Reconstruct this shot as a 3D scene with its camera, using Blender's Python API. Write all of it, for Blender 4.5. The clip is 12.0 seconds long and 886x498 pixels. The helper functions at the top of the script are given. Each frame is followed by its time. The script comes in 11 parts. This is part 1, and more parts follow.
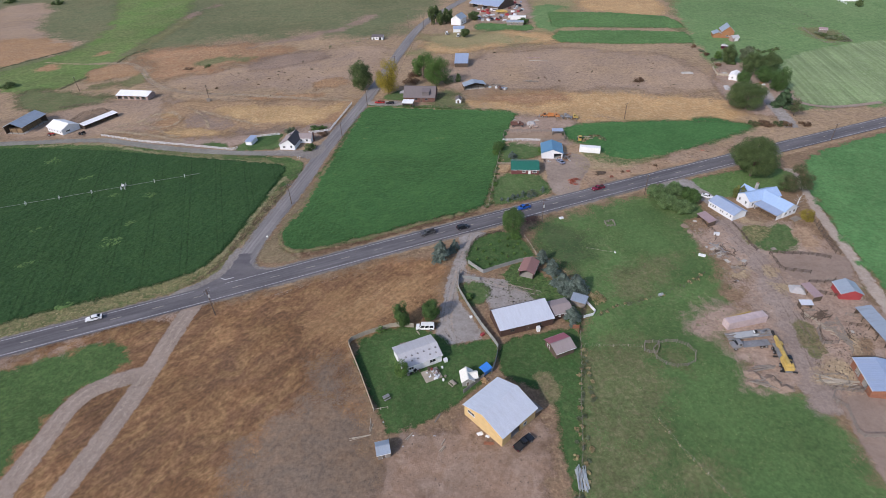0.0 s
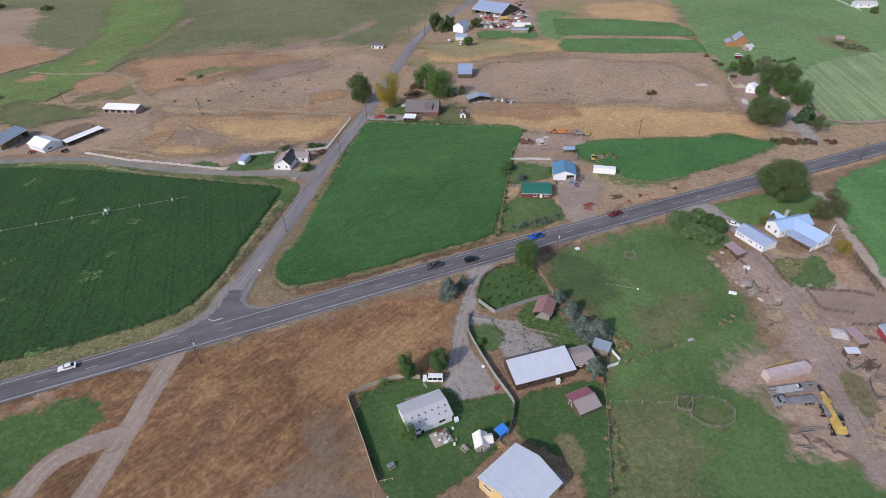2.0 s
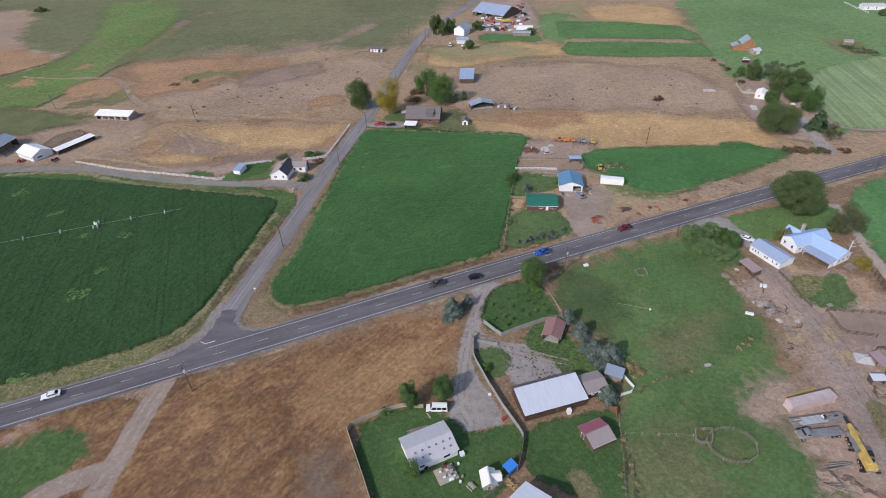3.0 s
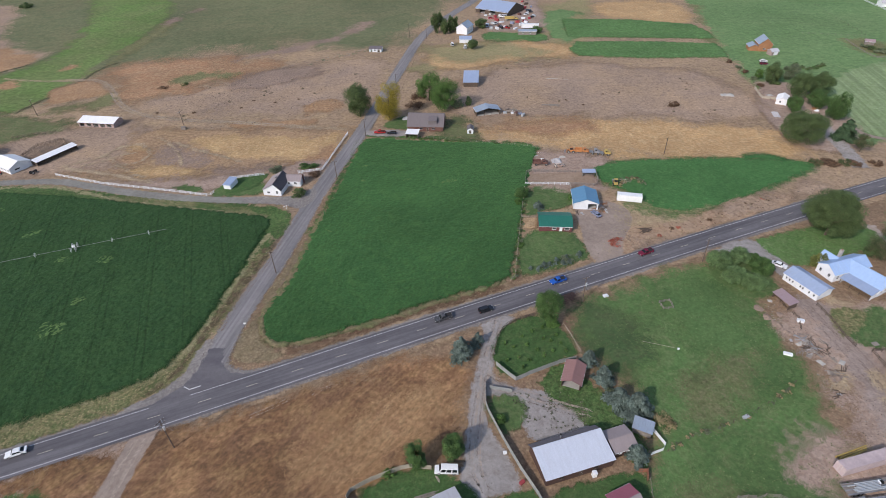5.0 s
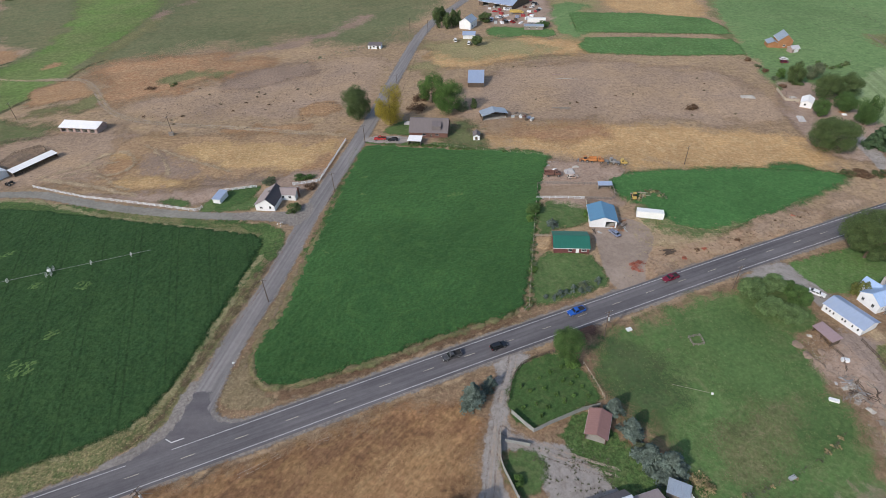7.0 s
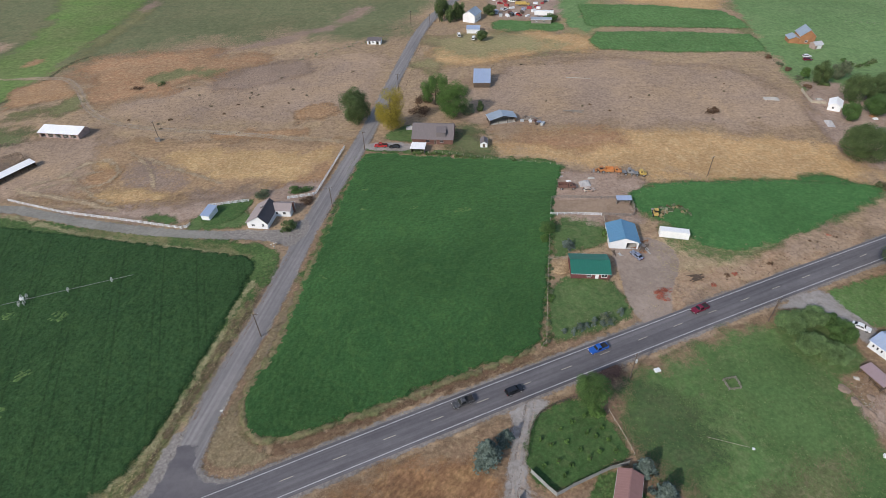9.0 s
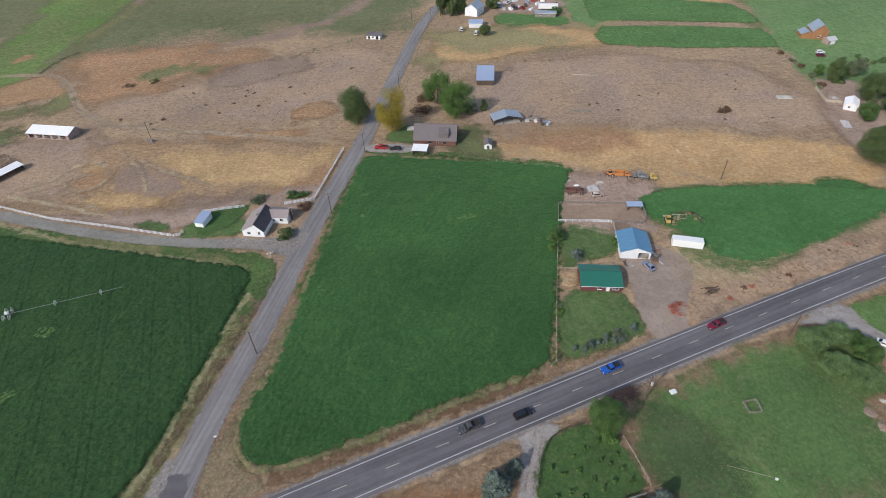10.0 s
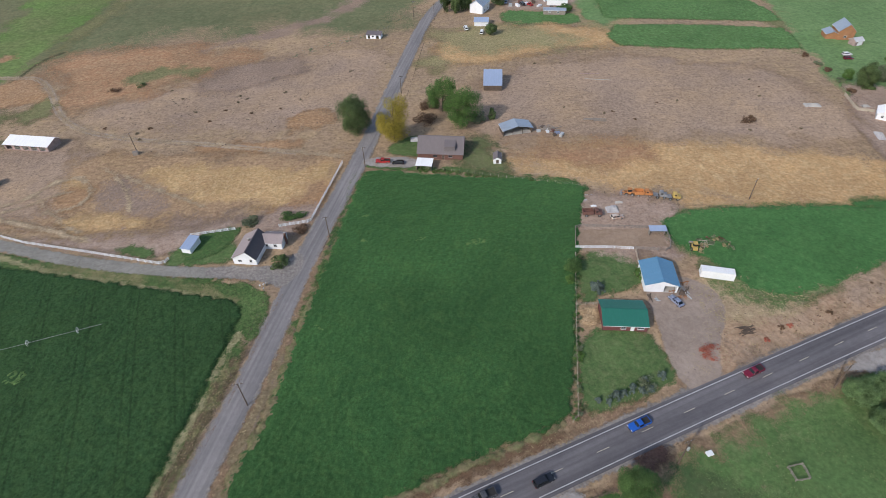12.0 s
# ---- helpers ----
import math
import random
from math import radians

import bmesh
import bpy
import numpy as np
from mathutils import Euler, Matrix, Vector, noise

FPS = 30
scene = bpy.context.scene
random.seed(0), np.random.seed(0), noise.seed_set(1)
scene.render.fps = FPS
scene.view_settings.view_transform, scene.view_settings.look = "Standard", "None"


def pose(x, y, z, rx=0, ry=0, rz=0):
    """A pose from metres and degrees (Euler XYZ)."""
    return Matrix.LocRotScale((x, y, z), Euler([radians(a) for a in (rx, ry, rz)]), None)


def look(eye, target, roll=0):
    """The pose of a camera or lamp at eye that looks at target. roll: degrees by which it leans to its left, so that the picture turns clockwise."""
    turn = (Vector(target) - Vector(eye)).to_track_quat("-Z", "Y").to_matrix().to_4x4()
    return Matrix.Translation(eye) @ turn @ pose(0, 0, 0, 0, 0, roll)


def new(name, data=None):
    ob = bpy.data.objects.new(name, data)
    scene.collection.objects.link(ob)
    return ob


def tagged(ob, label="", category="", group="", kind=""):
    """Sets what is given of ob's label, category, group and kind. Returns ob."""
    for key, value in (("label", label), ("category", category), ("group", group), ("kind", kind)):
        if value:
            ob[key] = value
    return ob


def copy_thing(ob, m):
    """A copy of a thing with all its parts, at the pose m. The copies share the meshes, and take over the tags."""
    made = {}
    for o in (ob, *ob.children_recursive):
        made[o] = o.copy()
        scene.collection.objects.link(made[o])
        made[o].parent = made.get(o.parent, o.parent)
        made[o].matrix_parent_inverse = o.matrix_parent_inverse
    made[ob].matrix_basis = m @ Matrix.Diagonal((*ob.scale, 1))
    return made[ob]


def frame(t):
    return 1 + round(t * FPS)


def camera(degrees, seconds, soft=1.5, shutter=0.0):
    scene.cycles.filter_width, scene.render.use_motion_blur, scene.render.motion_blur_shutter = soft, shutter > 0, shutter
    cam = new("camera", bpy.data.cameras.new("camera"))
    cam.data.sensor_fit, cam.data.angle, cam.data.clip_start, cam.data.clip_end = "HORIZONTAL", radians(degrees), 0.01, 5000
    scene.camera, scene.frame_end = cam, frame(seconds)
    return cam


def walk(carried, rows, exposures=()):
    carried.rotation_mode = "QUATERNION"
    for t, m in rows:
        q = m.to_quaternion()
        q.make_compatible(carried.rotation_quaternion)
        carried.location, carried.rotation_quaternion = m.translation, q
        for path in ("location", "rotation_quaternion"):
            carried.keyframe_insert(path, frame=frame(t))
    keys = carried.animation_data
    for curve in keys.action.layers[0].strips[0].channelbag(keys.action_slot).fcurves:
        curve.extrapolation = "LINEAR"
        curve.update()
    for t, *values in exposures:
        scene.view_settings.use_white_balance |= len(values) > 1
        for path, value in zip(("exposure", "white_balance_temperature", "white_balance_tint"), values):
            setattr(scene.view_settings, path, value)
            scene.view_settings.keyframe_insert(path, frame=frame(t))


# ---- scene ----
cam = camera(78.4, 12.0, soft=0.4)
METRES, EYE, TILT, LEAN, TURN = 116.15, 115.0, 0.0, 0.0, 0.0
ROWS = [
    (0.0, 0.0, 0.0, 0.0, -1.25, -36.44, 1.7),
    (0.5, -0.0056, 0.0397, 0.0003, -1.31, -36.42, 1.69),
    (1.0, -0.0113, 0.0826, 0.0013, -1.35, -36.42, 1.68),
    (1.5, -0.0165, 0.1223, 0.0019, -1.41, -36.41, 1.67),
    (2.0, -0.022, 0.1654, 0.0025, -1.44, -36.38, 1.65),
    (2.5, -0.0265, 0.2053, 0.003, -1.48, -36.39, 1.65),
    (3.0, -0.0315, 0.2487, 0.0034, -1.54, -36.43, 1.62),
    (5.0, -0.0498, 0.4138, 0.006, -1.7, -37.25, 1.57),
    (5.5, -0.0543, 0.4533, 0.0069, -1.76, -37.55, 1.56),
    (6.0, -0.0582, 0.4964, 0.0069, -1.77, -37.86, 1.57),
    (6.5, -0.0626, 0.536, 0.0071, -1.81, -38.15, 1.57),
    (7.0, -0.067, 0.5792, 0.0071, -1.84, -38.45, 1.57),
    (9.0, -0.0856, 0.7447, 0.0085, -1.99, -39.85, 1.55),
    (9.5, -0.0894, 0.7843, 0.0078, -2.01, -40.31, 1.55),
    (10.0, -0.0938, 0.8278, 0.0081, -2.04, -40.83, 1.55),
    (10.5, -0.0977, 0.8681, 0.0089, -2.05, -41.28, 1.53),
    (11.0, -0.1024, 0.9111, 0.0092, -2.08, -41.59, 1.51),
    (11.5, -0.1053, 0.951, 0.009, -2.07, -41.78, 1.53),
    (12.0, -0.1098, 0.9937, 0.0096, -2.08, -42.02, 1.5),
]
walk(cam, [(t, pose(0, 0, EYE, TILT, LEAN, TURN) @ pose(METRES * x, METRES * y, METRES * z, 90 + pitch, roll, yaw)) for t, x, y, z, yaw, pitch, roll in ROWS],
     [(0.0, 0.02, 6450.0, 14.5), (3.0, 0.01, 6450.0, 14.0), (5.5, 0.0, 6500.0, 12.0), (7.0, 0.0, 6700.0, 9.0), (9.5, 0.0, 6600.0, 9.0), (12.0, 0.0, 6500.0, 10.0)])

# ---- light ----
SUN_FROM = Vector((-0.70, -0.71, 0.0)).normalized()
SUN_HEIGHT = radians(35)
world = bpy.data.worlds.new("sky")
scene.world = world
world.use_nodes = True
_wn = world.node_tree.nodes
_sky = _wn.new("ShaderNodeTexSky")
_sky.sky_type, _sky.sun_disc = "NISHITA", False
_sky.sun_elevation, _sky.sun_rotation = SUN_HEIGHT, radians(225)
_sky.air_density, _sky.dust_density = 1.0, 1.5
_bg = _wn["Background"]
_bg.inputs["Strength"].default_value = 0.165
world.node_tree.links.new(_sky.outputs["Color"], _bg.inputs["Color"])
_sd = bpy.data.lights.new("sun", "SUN")
_sd.energy, _sd.angle, _sd.color = 2.7, radians(1.6), (1.0, 0.95, 0.905)
sun = new("sun", _sd)
sun.matrix_world = look(SUN_FROM * math.cos(SUN_HEIGHT) * 300 + Vector((0, 200, math.sin(SUN_HEIGHT) * 300)), (0, 200, 0))
scene.view_settings.exposure = 0.0
scene.cycles.transparent_max_bounces = 32

# ---- materials ----
FRAY = {}


class Nodes:
    """A node material under construction."""

    def __init__(self, name):
        self.m = bpy.data.materials.new(name)
        self.m.use_nodes = True
        self.t = self.m.node_tree
        self.bsdf = self.t.nodes["Principled BSDF"]
        self.out = self.t.nodes["Material Output"]
        self.pos = self.t.nodes.new("ShaderNodeNewGeometry").outputs["Position"]

    def add(self, kind):
        return self.t.nodes.new(kind)

    def put(self, a, b):
        if isinstance(a, (int, float)):
            b.default_value = a
        elif isinstance(a, tuple):
            b.default_value = (*a, 1.0) if len(a) == 3 and b.type == "RGBA" else a
        else:
            self.t.links.new(a, b)

    def noise(self, size, detail=3.0, rough=0.55, vec=None, stretch=None):
        n = self.add("ShaderNodeTexNoise")
        n.inputs["Scale"].default_value = 1.0
        n.inputs["Detail"].default_value = detail
        n.inputs["Roughness"].default_value = rough
        mp = self.add("ShaderNodeMapping")
        sx, sy, ang = stretch or (1.0, 1.0, 0.0)
        mp.vector_type = "TEXTURE"
        mp.inputs["Rotation"].default_value = (0, 0, radians(ang))
        mp.inputs["Scale"].default_value = (size * sx, size * sy, size)
        self.put(vec or self.pos, mp.inputs["Vector"])
        self.put(mp.outputs[0], n.inputs["Vector"])
        return n.outputs["Fac"]

    def math(self, op, a, b=0.0, c=None):
        n = self.add("ShaderNodeMath")
        n.operation = op
        self.put(a, n.inputs[0])
        self.put(b, n.inputs[1])
        if c is not None:
            self.put(c, n.inputs[2])
        return n.outputs[0]

    def span(self, v, a, b, lo=0.0, hi=1.0):
        n = self.add("ShaderNodeMapRange")
        n.clamp = True
        for i, q in enumerate((v, a, b, lo, hi)):
            self.put(q, n.inputs[i])
        return n.outputs[0]

    def mix(self, fac, a, b, blend="MIX"):
        n = self.add("ShaderNodeMix")
        n.data_type, n.blend_type = "RGBA", blend
        self.put(fac, n.inputs["Factor"])
        self.put(a, n.inputs[6])
        self.put(b, n.inputs[7])
        return n.outputs[2]

    def tone(self, col, fac, lo, hi):
        """col times a grey between lo and hi, by fac."""
        g = self.span(fac, 0.34, 0.66, lo, hi)
        n = self.add("ShaderNodeVectorMath")
        n.operation = "SCALE"
        self.put(col, n.inputs[0])
        self.put(g, n.inputs["Scale"])
        return n.outputs[0]

    def bump(self, h, distance, strength=1.0):
        n = self.add("ShaderNodeBump")
        n.inputs["Distance"].default_value = distance
        n.inputs["Strength"].default_value = strength
        self.put(h, n.inputs["Height"])
        self.put(n.outputs[0], self.bsdf.inputs["Normal"])

    def done(self, col, rough=0.9, metal=0.0, spec=0.3):
        self.put(col, self.bsdf.inputs["Base Color"])
        self.put(rough, self.bsdf.inputs["Roughness"])
        self.bsdf.inputs["Metallic"].default_value = metal
        self.bsdf.inputs["Specular IOR Level"].default_value = spec
        return self.m

    def grains(self, size):
        """A random number for every small square of ground."""
        s = self.add("ShaderNodeVectorMath")
        s.operation = "SNAP"
        self.put(self.pos, s.inputs[0])
        s.inputs[1].default_value = (size, size, 1000.0)
        w = self.add("ShaderNodeTexWhiteNoise")
        w.noise_dimensions = "2D"
        self.put(s.outputs[0], w.inputs["Vector"])
        return self.math("MULTIPLY_ADD", w.outputs["Value"], 0.98, 0.01)

    def stipple(self, soft):
        """Break the cover up into specks across a belt along its edge: attribute edge is the distance inside it."""
        at = self.add("ShaderNodeAttribute")
        at.attribute_name = "edge"
        b = self.math("MULTIPLY_ADD", self.noise(max(0.5, soft * 0.45), 8.0, 0.72), soft * 2.0, -soft * 1.0)
        cover = self.span(self.math("ADD", at.outputs["Fac"], b), -soft * 0.45, soft * 0.45)
        alpha = self.math("GREATER_THAN", cover, self.grains(0.06 if soft < 8 else 0.12))
        tr = self.add("ShaderNodeBsdfTransparent")
        mx = self.add("ShaderNodeMixShader")
        self.put(alpha, mx.inputs[0])
        self.put(tr.outputs[0], mx.inputs[1])
        self.put(self.bsdf.outputs[0], mx.inputs[2])
        self.put(mx.outputs[0], self.out.inputs["Surface"])


def turf(name, base, second, third, big=22.0, mid=4.0, fine=0.5, relief=0.25, soft=0.0, ragged=0.0, speck=None, streak=None, amount=(0.55, 1.35), lines=None, clump=0.18, wheel=None, drift=0.10, grain=0.15):
    """Ground cover: wandering patches of three colours, clumps, specks and fine relief."""
    n = Nodes(name)
    # bend the pattern, so that patches wander and curl
    w = n.add("ShaderNodeTexNoise")
    w.inputs["Scale"].default_value, w.inputs["Detail"].default_value = 1.3 / big, 3.0
    n.put(n.pos, w.inputs["Vector"])
    v = n.add("ShaderNodeVectorMath")
    v.operation = "MULTIPLY_ADD"
    n.put(w.outputs["Color"], v.inputs[0])
    v.inputs[1].default_value, v.inputs[2].default_value = (big * 0.9, big * 0.9, 0.0), (0.0, 0.0, 0.0)
    n.put(n.pos, v.inputs[2])
    bent = v.outputs[0]
    col = n.mix(n.span(n.noise(big, 6.0, 0.62, vec=bent), 0.36, 0.64), base, second)
    col = n.mix(n.span(n.noise(mid, 6.0, 0.70, vec=bent, stretch=streak), 0.46, 0.74), col, third)
    f = n.noise(fine, 4.0, 0.7, stretch=streak)
    col = n.tone(col, f, *amount)
    col = n.tone(col, n.noise(mid * 0.45, 4.0, 0.65), 1.0 - clump, 1.0 + clump)
    col = n.tone(col, n.noise(max(0.8, fine * 2.1), 3.0, 0.6), 1.0 - grain, 1.0 + grain)
    col = n.tone(col, n.noise(big * 1.8, 3.0, 0.5, vec=bent), 1.0 - drift, 1.0 + drift)
    if lines:
        w, ang, depth = lines
        col = n.tone(col, n.noise(w, 2.0, 0.5, stretch=(60.0, 1.0, ang)), 1.0 - depth, 1.0 + depth)
    if wheel:
        # pairs of wheel lines pressed into the crop
        gap, ang, depth = wheel
        sp = n.add("ShaderNodeSeparateXYZ")
        n.put(n.pos, sp.inputs[0])
        across = n.math("ADD", n.math("MULTIPLY", sp.outputs[0], -math.sin(radians(ang))), n.math("MULTIPLY", sp.outputs[1], math.cos(radians(ang))))
        across = n.math("ADD", across, n.math("MULTIPLY", n.noise(40.0, 1.0), 1.2))
        for shift in (0.0, 2.2):
            u = n.math("ABSOLUTE", n.math("SUBTRACT", n.math("MODULO", n.math("ADD", across, 4002.35 + shift), gap), gap / 2))
            k = n.math("MULTIPLY", n.span(u, 0.12, 0.42, 1.0, 0.0), n.span(n.noise(7.0, 3.0, 0.7), 0.36, 0.54, 0.2, depth))
            col = n.mix(k, col, tuple(c * 0.45 for c in base))
    if speck:
        colour, size, at = speck
        k = n.span(n.noise(size, 2.0, 0.5), at, at + 0.05)
        col = n.mix(k, col, colour)
    n.bump(f, relief)
    FRAY[name] = (soft, ragged)
    if soft:
        n.stipple(soft)
    return n.done(col, 0.95, spec=0.15)


def tarmac(name, base, worn, soft=0.0, ragged=0.0, along=None):
    """Asphalt: long wheel tracks, patched spots, fine grit."""
    n = Nodes(name)
    col = n.mix(n.span(n.noise(7.0, 4.0, 0.6, stretch=(4.0, 1.0, along or 0.0)), 0.38, 0.62), base, worn)
    if along is not None:
        col = n.tone(col, n.noise(0.9, 2.0, 0.5, stretch=(70.0, 1.0, along)), 0.84, 1.14)
    col = n.tone(col, n.noise(1.6, 4.0, 0.7), 0.93, 1.07)
    g = n.noise(0.08, 2.0, 0.6)
    col = n.tone(col, g, 0.88, 1.12)
    n.bump(g, 0.01)
    FRAY[name] = (soft, ragged)
    if soft:
        n.stipple(soft)
    return n.done(col, 0.85, spec=0.3)


def plain(name, colour, rough=0.7, metal=0.0, dirt=0.25, size=0.6, relief=0.0, spec=0.4, second=None):
    """Painted or raw surface with two scales of dirt."""
    n = Nodes(name)
    dark = second or tuple(c * 0.6 for c in colour)
    col = n.mix(n.math("MULTIPLY", n.span(n.noise(size * 4, 4.0, 0.65), 0.40, 0.70), dirt * 2.0), colour, dark)
    f = n.noise(size, 4.0, 0.7)
    col = n.tone(col, f, 1.0 - dirt * 0.5, 1.0 + dirt * 0.5)
    if relief:
        n.bump(f, relief)
    return n.done(col, n.span(f, 0.3, 0.7, max(rough - 0.1, 0.03), min(rough + 0.1, 1.0)), metal, spec)


def sheet_metal(name, colour, rust=(0.25, 0.16, 0.11), amount=0.25, rough=0.45, metal=0.25):
    """Painted or galvanised roofing: panels of slightly unlike tone, streaks and stains."""
    n = Nodes(name)
    obj = n.add("ShaderNodeTexCoord").outputs["Object"]
    col = n.tone(colour, n.noise(1.0, 1.0, 0.5, vec=obj, stretch=(0.9, 30.0, 0.0)), 0.965, 1.025)
    k = n.math("MULTIPLY", n.span(n.noise(2.2, 5.0, 0.7, vec=obj, stretch=(0.5, 2.0, 0.0)), 0.50, 0.72), amount)
    col = n.mix(k, col, rust)
    col = n.tone(col, n.noise(0.25, 3.0, 0.6, vec=obj), 0.95, 1.05)
    return n.done(col, rough, metal, 0.4)


def leafage(name, dark, light, warm=None):
    """Leaves: colour by clump and leaf, slightly translucent."""
    n = Nodes(name)
    r = n.add("ShaderNodeNewGeometry").outputs["Random Per Island"]
    col = n.mix(r, dark, light)
    if warm:
        col = n.mix(n.span(n.noise(1.8, 2.0), 0.50, 0.68), col, warm)
    col = n.tone(col, n.noise(1.8, 3.0), 0.68, 1.32)
    tl = n.add("ShaderNodeBsdfTranslucent")
    n.put(col, tl.inputs[0])
    mx = n.add("ShaderNodeMixShader")
    mx.inputs[0].default_value = 0.22
    n.put(n.bsdf.outputs[0], mx.inputs[1])
    n.put(tl.outputs[0], mx.inputs[2])
    n.put(mx.outputs[0], n.out.inputs["Surface"])
    return n.done(col, 0.7, spec=0.25)


def glassy(name, colour=(0.02, 0.025, 0.03)):
    n = Nodes(name)
    return n.done(n.tone(colour, n.noise(0.7), 0.8, 1.2), 0.08, 0.0, 0.6)


M = {}
# ground
M["dry"] = turf("dry_pasture", (0.335, 0.236, 0.152), (0.305, 0.222, 0.152), (0.4, 0.288, 0.168), 30, 6.0, 0.7, 0.05, speck=((0.17, 0.125, 0.085), 1.3, 0.645), amount=(0.86, 1.14))
M["gold"] = turf("dry_golden_grass", (0.305, 0.182, 0.09), (0.262, 0.153, 0.08), (0.365, 0.24, 0.124), 11, 3.0, 0.55, 0.12, 9.0, 5.0, streak=(2.2, 0.8, 50.0), clump=0.08, lines=(1.3, 47.0, 0.08), grain=0.2, amount=(0.82, 1.18))
M["straw_n"] = turf("pale_straw_pasture", (0.475, 0.305, 0.150), (0.40, 0.255, 0.130), (0.53, 0.385, 0.215), 13, 3.5, 0.6, 0.05, 10.0, 5.0, clump=0.12, amount=(0.86, 1.14), streak=None, grain=0.16)
M["rust"] = turf("dry_rusty_grass", (0.222, 0.122, 0.062), (0.178, 0.102, 0.06), (0.335, 0.208, 0.1), 13, 4.0, 0.6, 0.12, 4.5, 2.6, streak=(1.7, 0.9, 48.0), lines=(1.3, 47.0, 0.1), clump=0.1, grain=0.22, amount=(0.8, 1.2), drift=0.27)
M["orange"] = turf("orange_dry_slope", (0.360, 0.205, 0.115), (0.315, 0.200, 0.120), (0.43, 0.285, 0.165), 16, 4.0, 0.8, 0.05, 16.0, 9.0, amount=(0.86, 1.14), streak=None)
M["soil"] = turf("bare_brown_soil", (0.330, 0.242, 0.182), (0.405, 0.285, 0.185), (0.270, 0.202, 0.158), 24, 6.0, 0.6, 0.05, 12.0, 6.0, speck=((0.165, 0.13, 0.10), 0.9, 0.65), amount=(0.86, 1.14), clump=0.12, grain=0.18)
M["soil_s"] = turf("stony_grey_soil", (0.190, 0.146, 0.112), (0.228, 0.156, 0.105), (0.158, 0.125, 0.098), 14, 2.6, 0.5, 0.1, 9.0, 4.5, amount=(0.84, 1.16), clump=0.10, drift=0.14, grain=0.12)
M["dirt"] = turf("trodden_dirt", (0.345, 0.252, 0.198), (0.395, 0.3, 0.24), (0.275, 0.188, 0.138), 9, 2.2, 0.35, 0.08, 5.5, 2.6, clump=0.08, amount=(0.88, 1.12), drift=0.12, speck=((0.17, 0.125, 0.095), 0.7, 0.68))
M["paddock"] = turf("paddock_dirt", (0.285, 0.212, 0.17), (0.315, 0.24, 0.195), (0.255, 0.185, 0.145), 9, 2.6, 0.3, 0.06, 0.9, 0.7, amount=(0.93, 1.07), clump=0.06, grain=0.03)
M["gravel"] = turf("gravel_drive", (0.312, 0.285, 0.266), (0.36, 0.33, 0.308), (0.225, 0.195, 0.172), 7, 1.8, 0.25, 0.08, 0.9, 0.5, speck=((0.22, 0.19, 0.165), 0.5, 0.70), amount=(0.94, 1.06), clump=0.06, grain=0.06)
M["road_dirt"] = turf("packed_yard_dirt", (0.305, 0.24, 0.205), (0.345, 0.275, 0.235), (0.255, 0.195, 0.16), 9, 2.6, 0.4, 0.1, 2.2, 1.6, amount=(0.82, 1.16), clump=0.08, grain=0.08)
M["shoulder"] = turf("grey_road_shoulder", (0.235, 0.215, 0.2), (0.265, 0.24, 0.22), (0.205, 0.18, 0.16), 7, 1.4, 0.3, 0.06, 0.8, 0.5, amount=(0.92, 1.08))
M["yard_soil"] = turf("brown_yard_soil", (0.285, 0.195, 0.142), (0.335, 0.245, 0.188), (0.225, 0.142, 0.092), 9, 3.0, 0.4, 0.1, 4.0, 2.6, speck=((0.17, 0.125, 0.10), 0.8, 0.67), amount=(0.93, 1.07), clump=0.09, grain=0.09, drift=0.2)
M["chips"] = turf("wood_chips", (0.42, 0.300, 0.175), (0.36, 0.245, 0.140), (0.50, 0.38, 0.24), 3, 0.9, 0.25, 0.2, 0.7, 0.5, amount=(0.70, 1.30))
M["track"] = turf("pale_dirt_track", (0.305, 0.242, 0.2), (0.335, 0.268, 0.222), (0.262, 0.2, 0.16), 6, 1.7, 0.35, 0.08, 0.7, 0.25, amount=(0.93, 1.07), clump=0.05, grain=0.06)
M["verge"] = turf("verge_straw", (0.255, 0.17, 0.108), (0.215, 0.142, 0.092), (0.32, 0.236, 0.146), 7, 1.5, 0.4, 0.12, 1.8, 1.4, amount=(0.82, 1.18))
M["weeds"] = turf("green_verge_weeds", (0.185, 0.175, 0.082), (0.110, 0.140, 0.055), (0.38, 0.30, 0.165), 4, 1.2, 0.45, 0.3, 1.3, 1.0, amount=(0.70, 1.30))
M["rough_green"] = turf("rough_roadside_grass", (0.082, 0.138, 0.046), (0.066, 0.12, 0.038), (0.13, 0.158, 0.066), 8, 2.0, 0.45, 0.25, 1.4, 1.6, grain=0.22, amount=(0.76, 1.24))
M["worn_grass"] = turf("worn_yellow_grass", (0.135, 0.1485, 0.0666), (0.108, 0.1395, 0.0576), (0.198, 0.1755, 0.1008), 7, 2.0, 0.45, 0.07, 9.0, 4.0, amount=(0.86, 1.14), clump=0.08)
M["alfalfa"] = turf("alfalfa", (0.0355, 0.092, 0.0285), (0.0285, 0.078, 0.025), (0.053, 0.113, 0.0345), 30, 3.0, 0.34, 0.2, 1.9, 0.9, amount=(0.76, 1.24), clump=0.07, grain=0.2, drift=0.2)
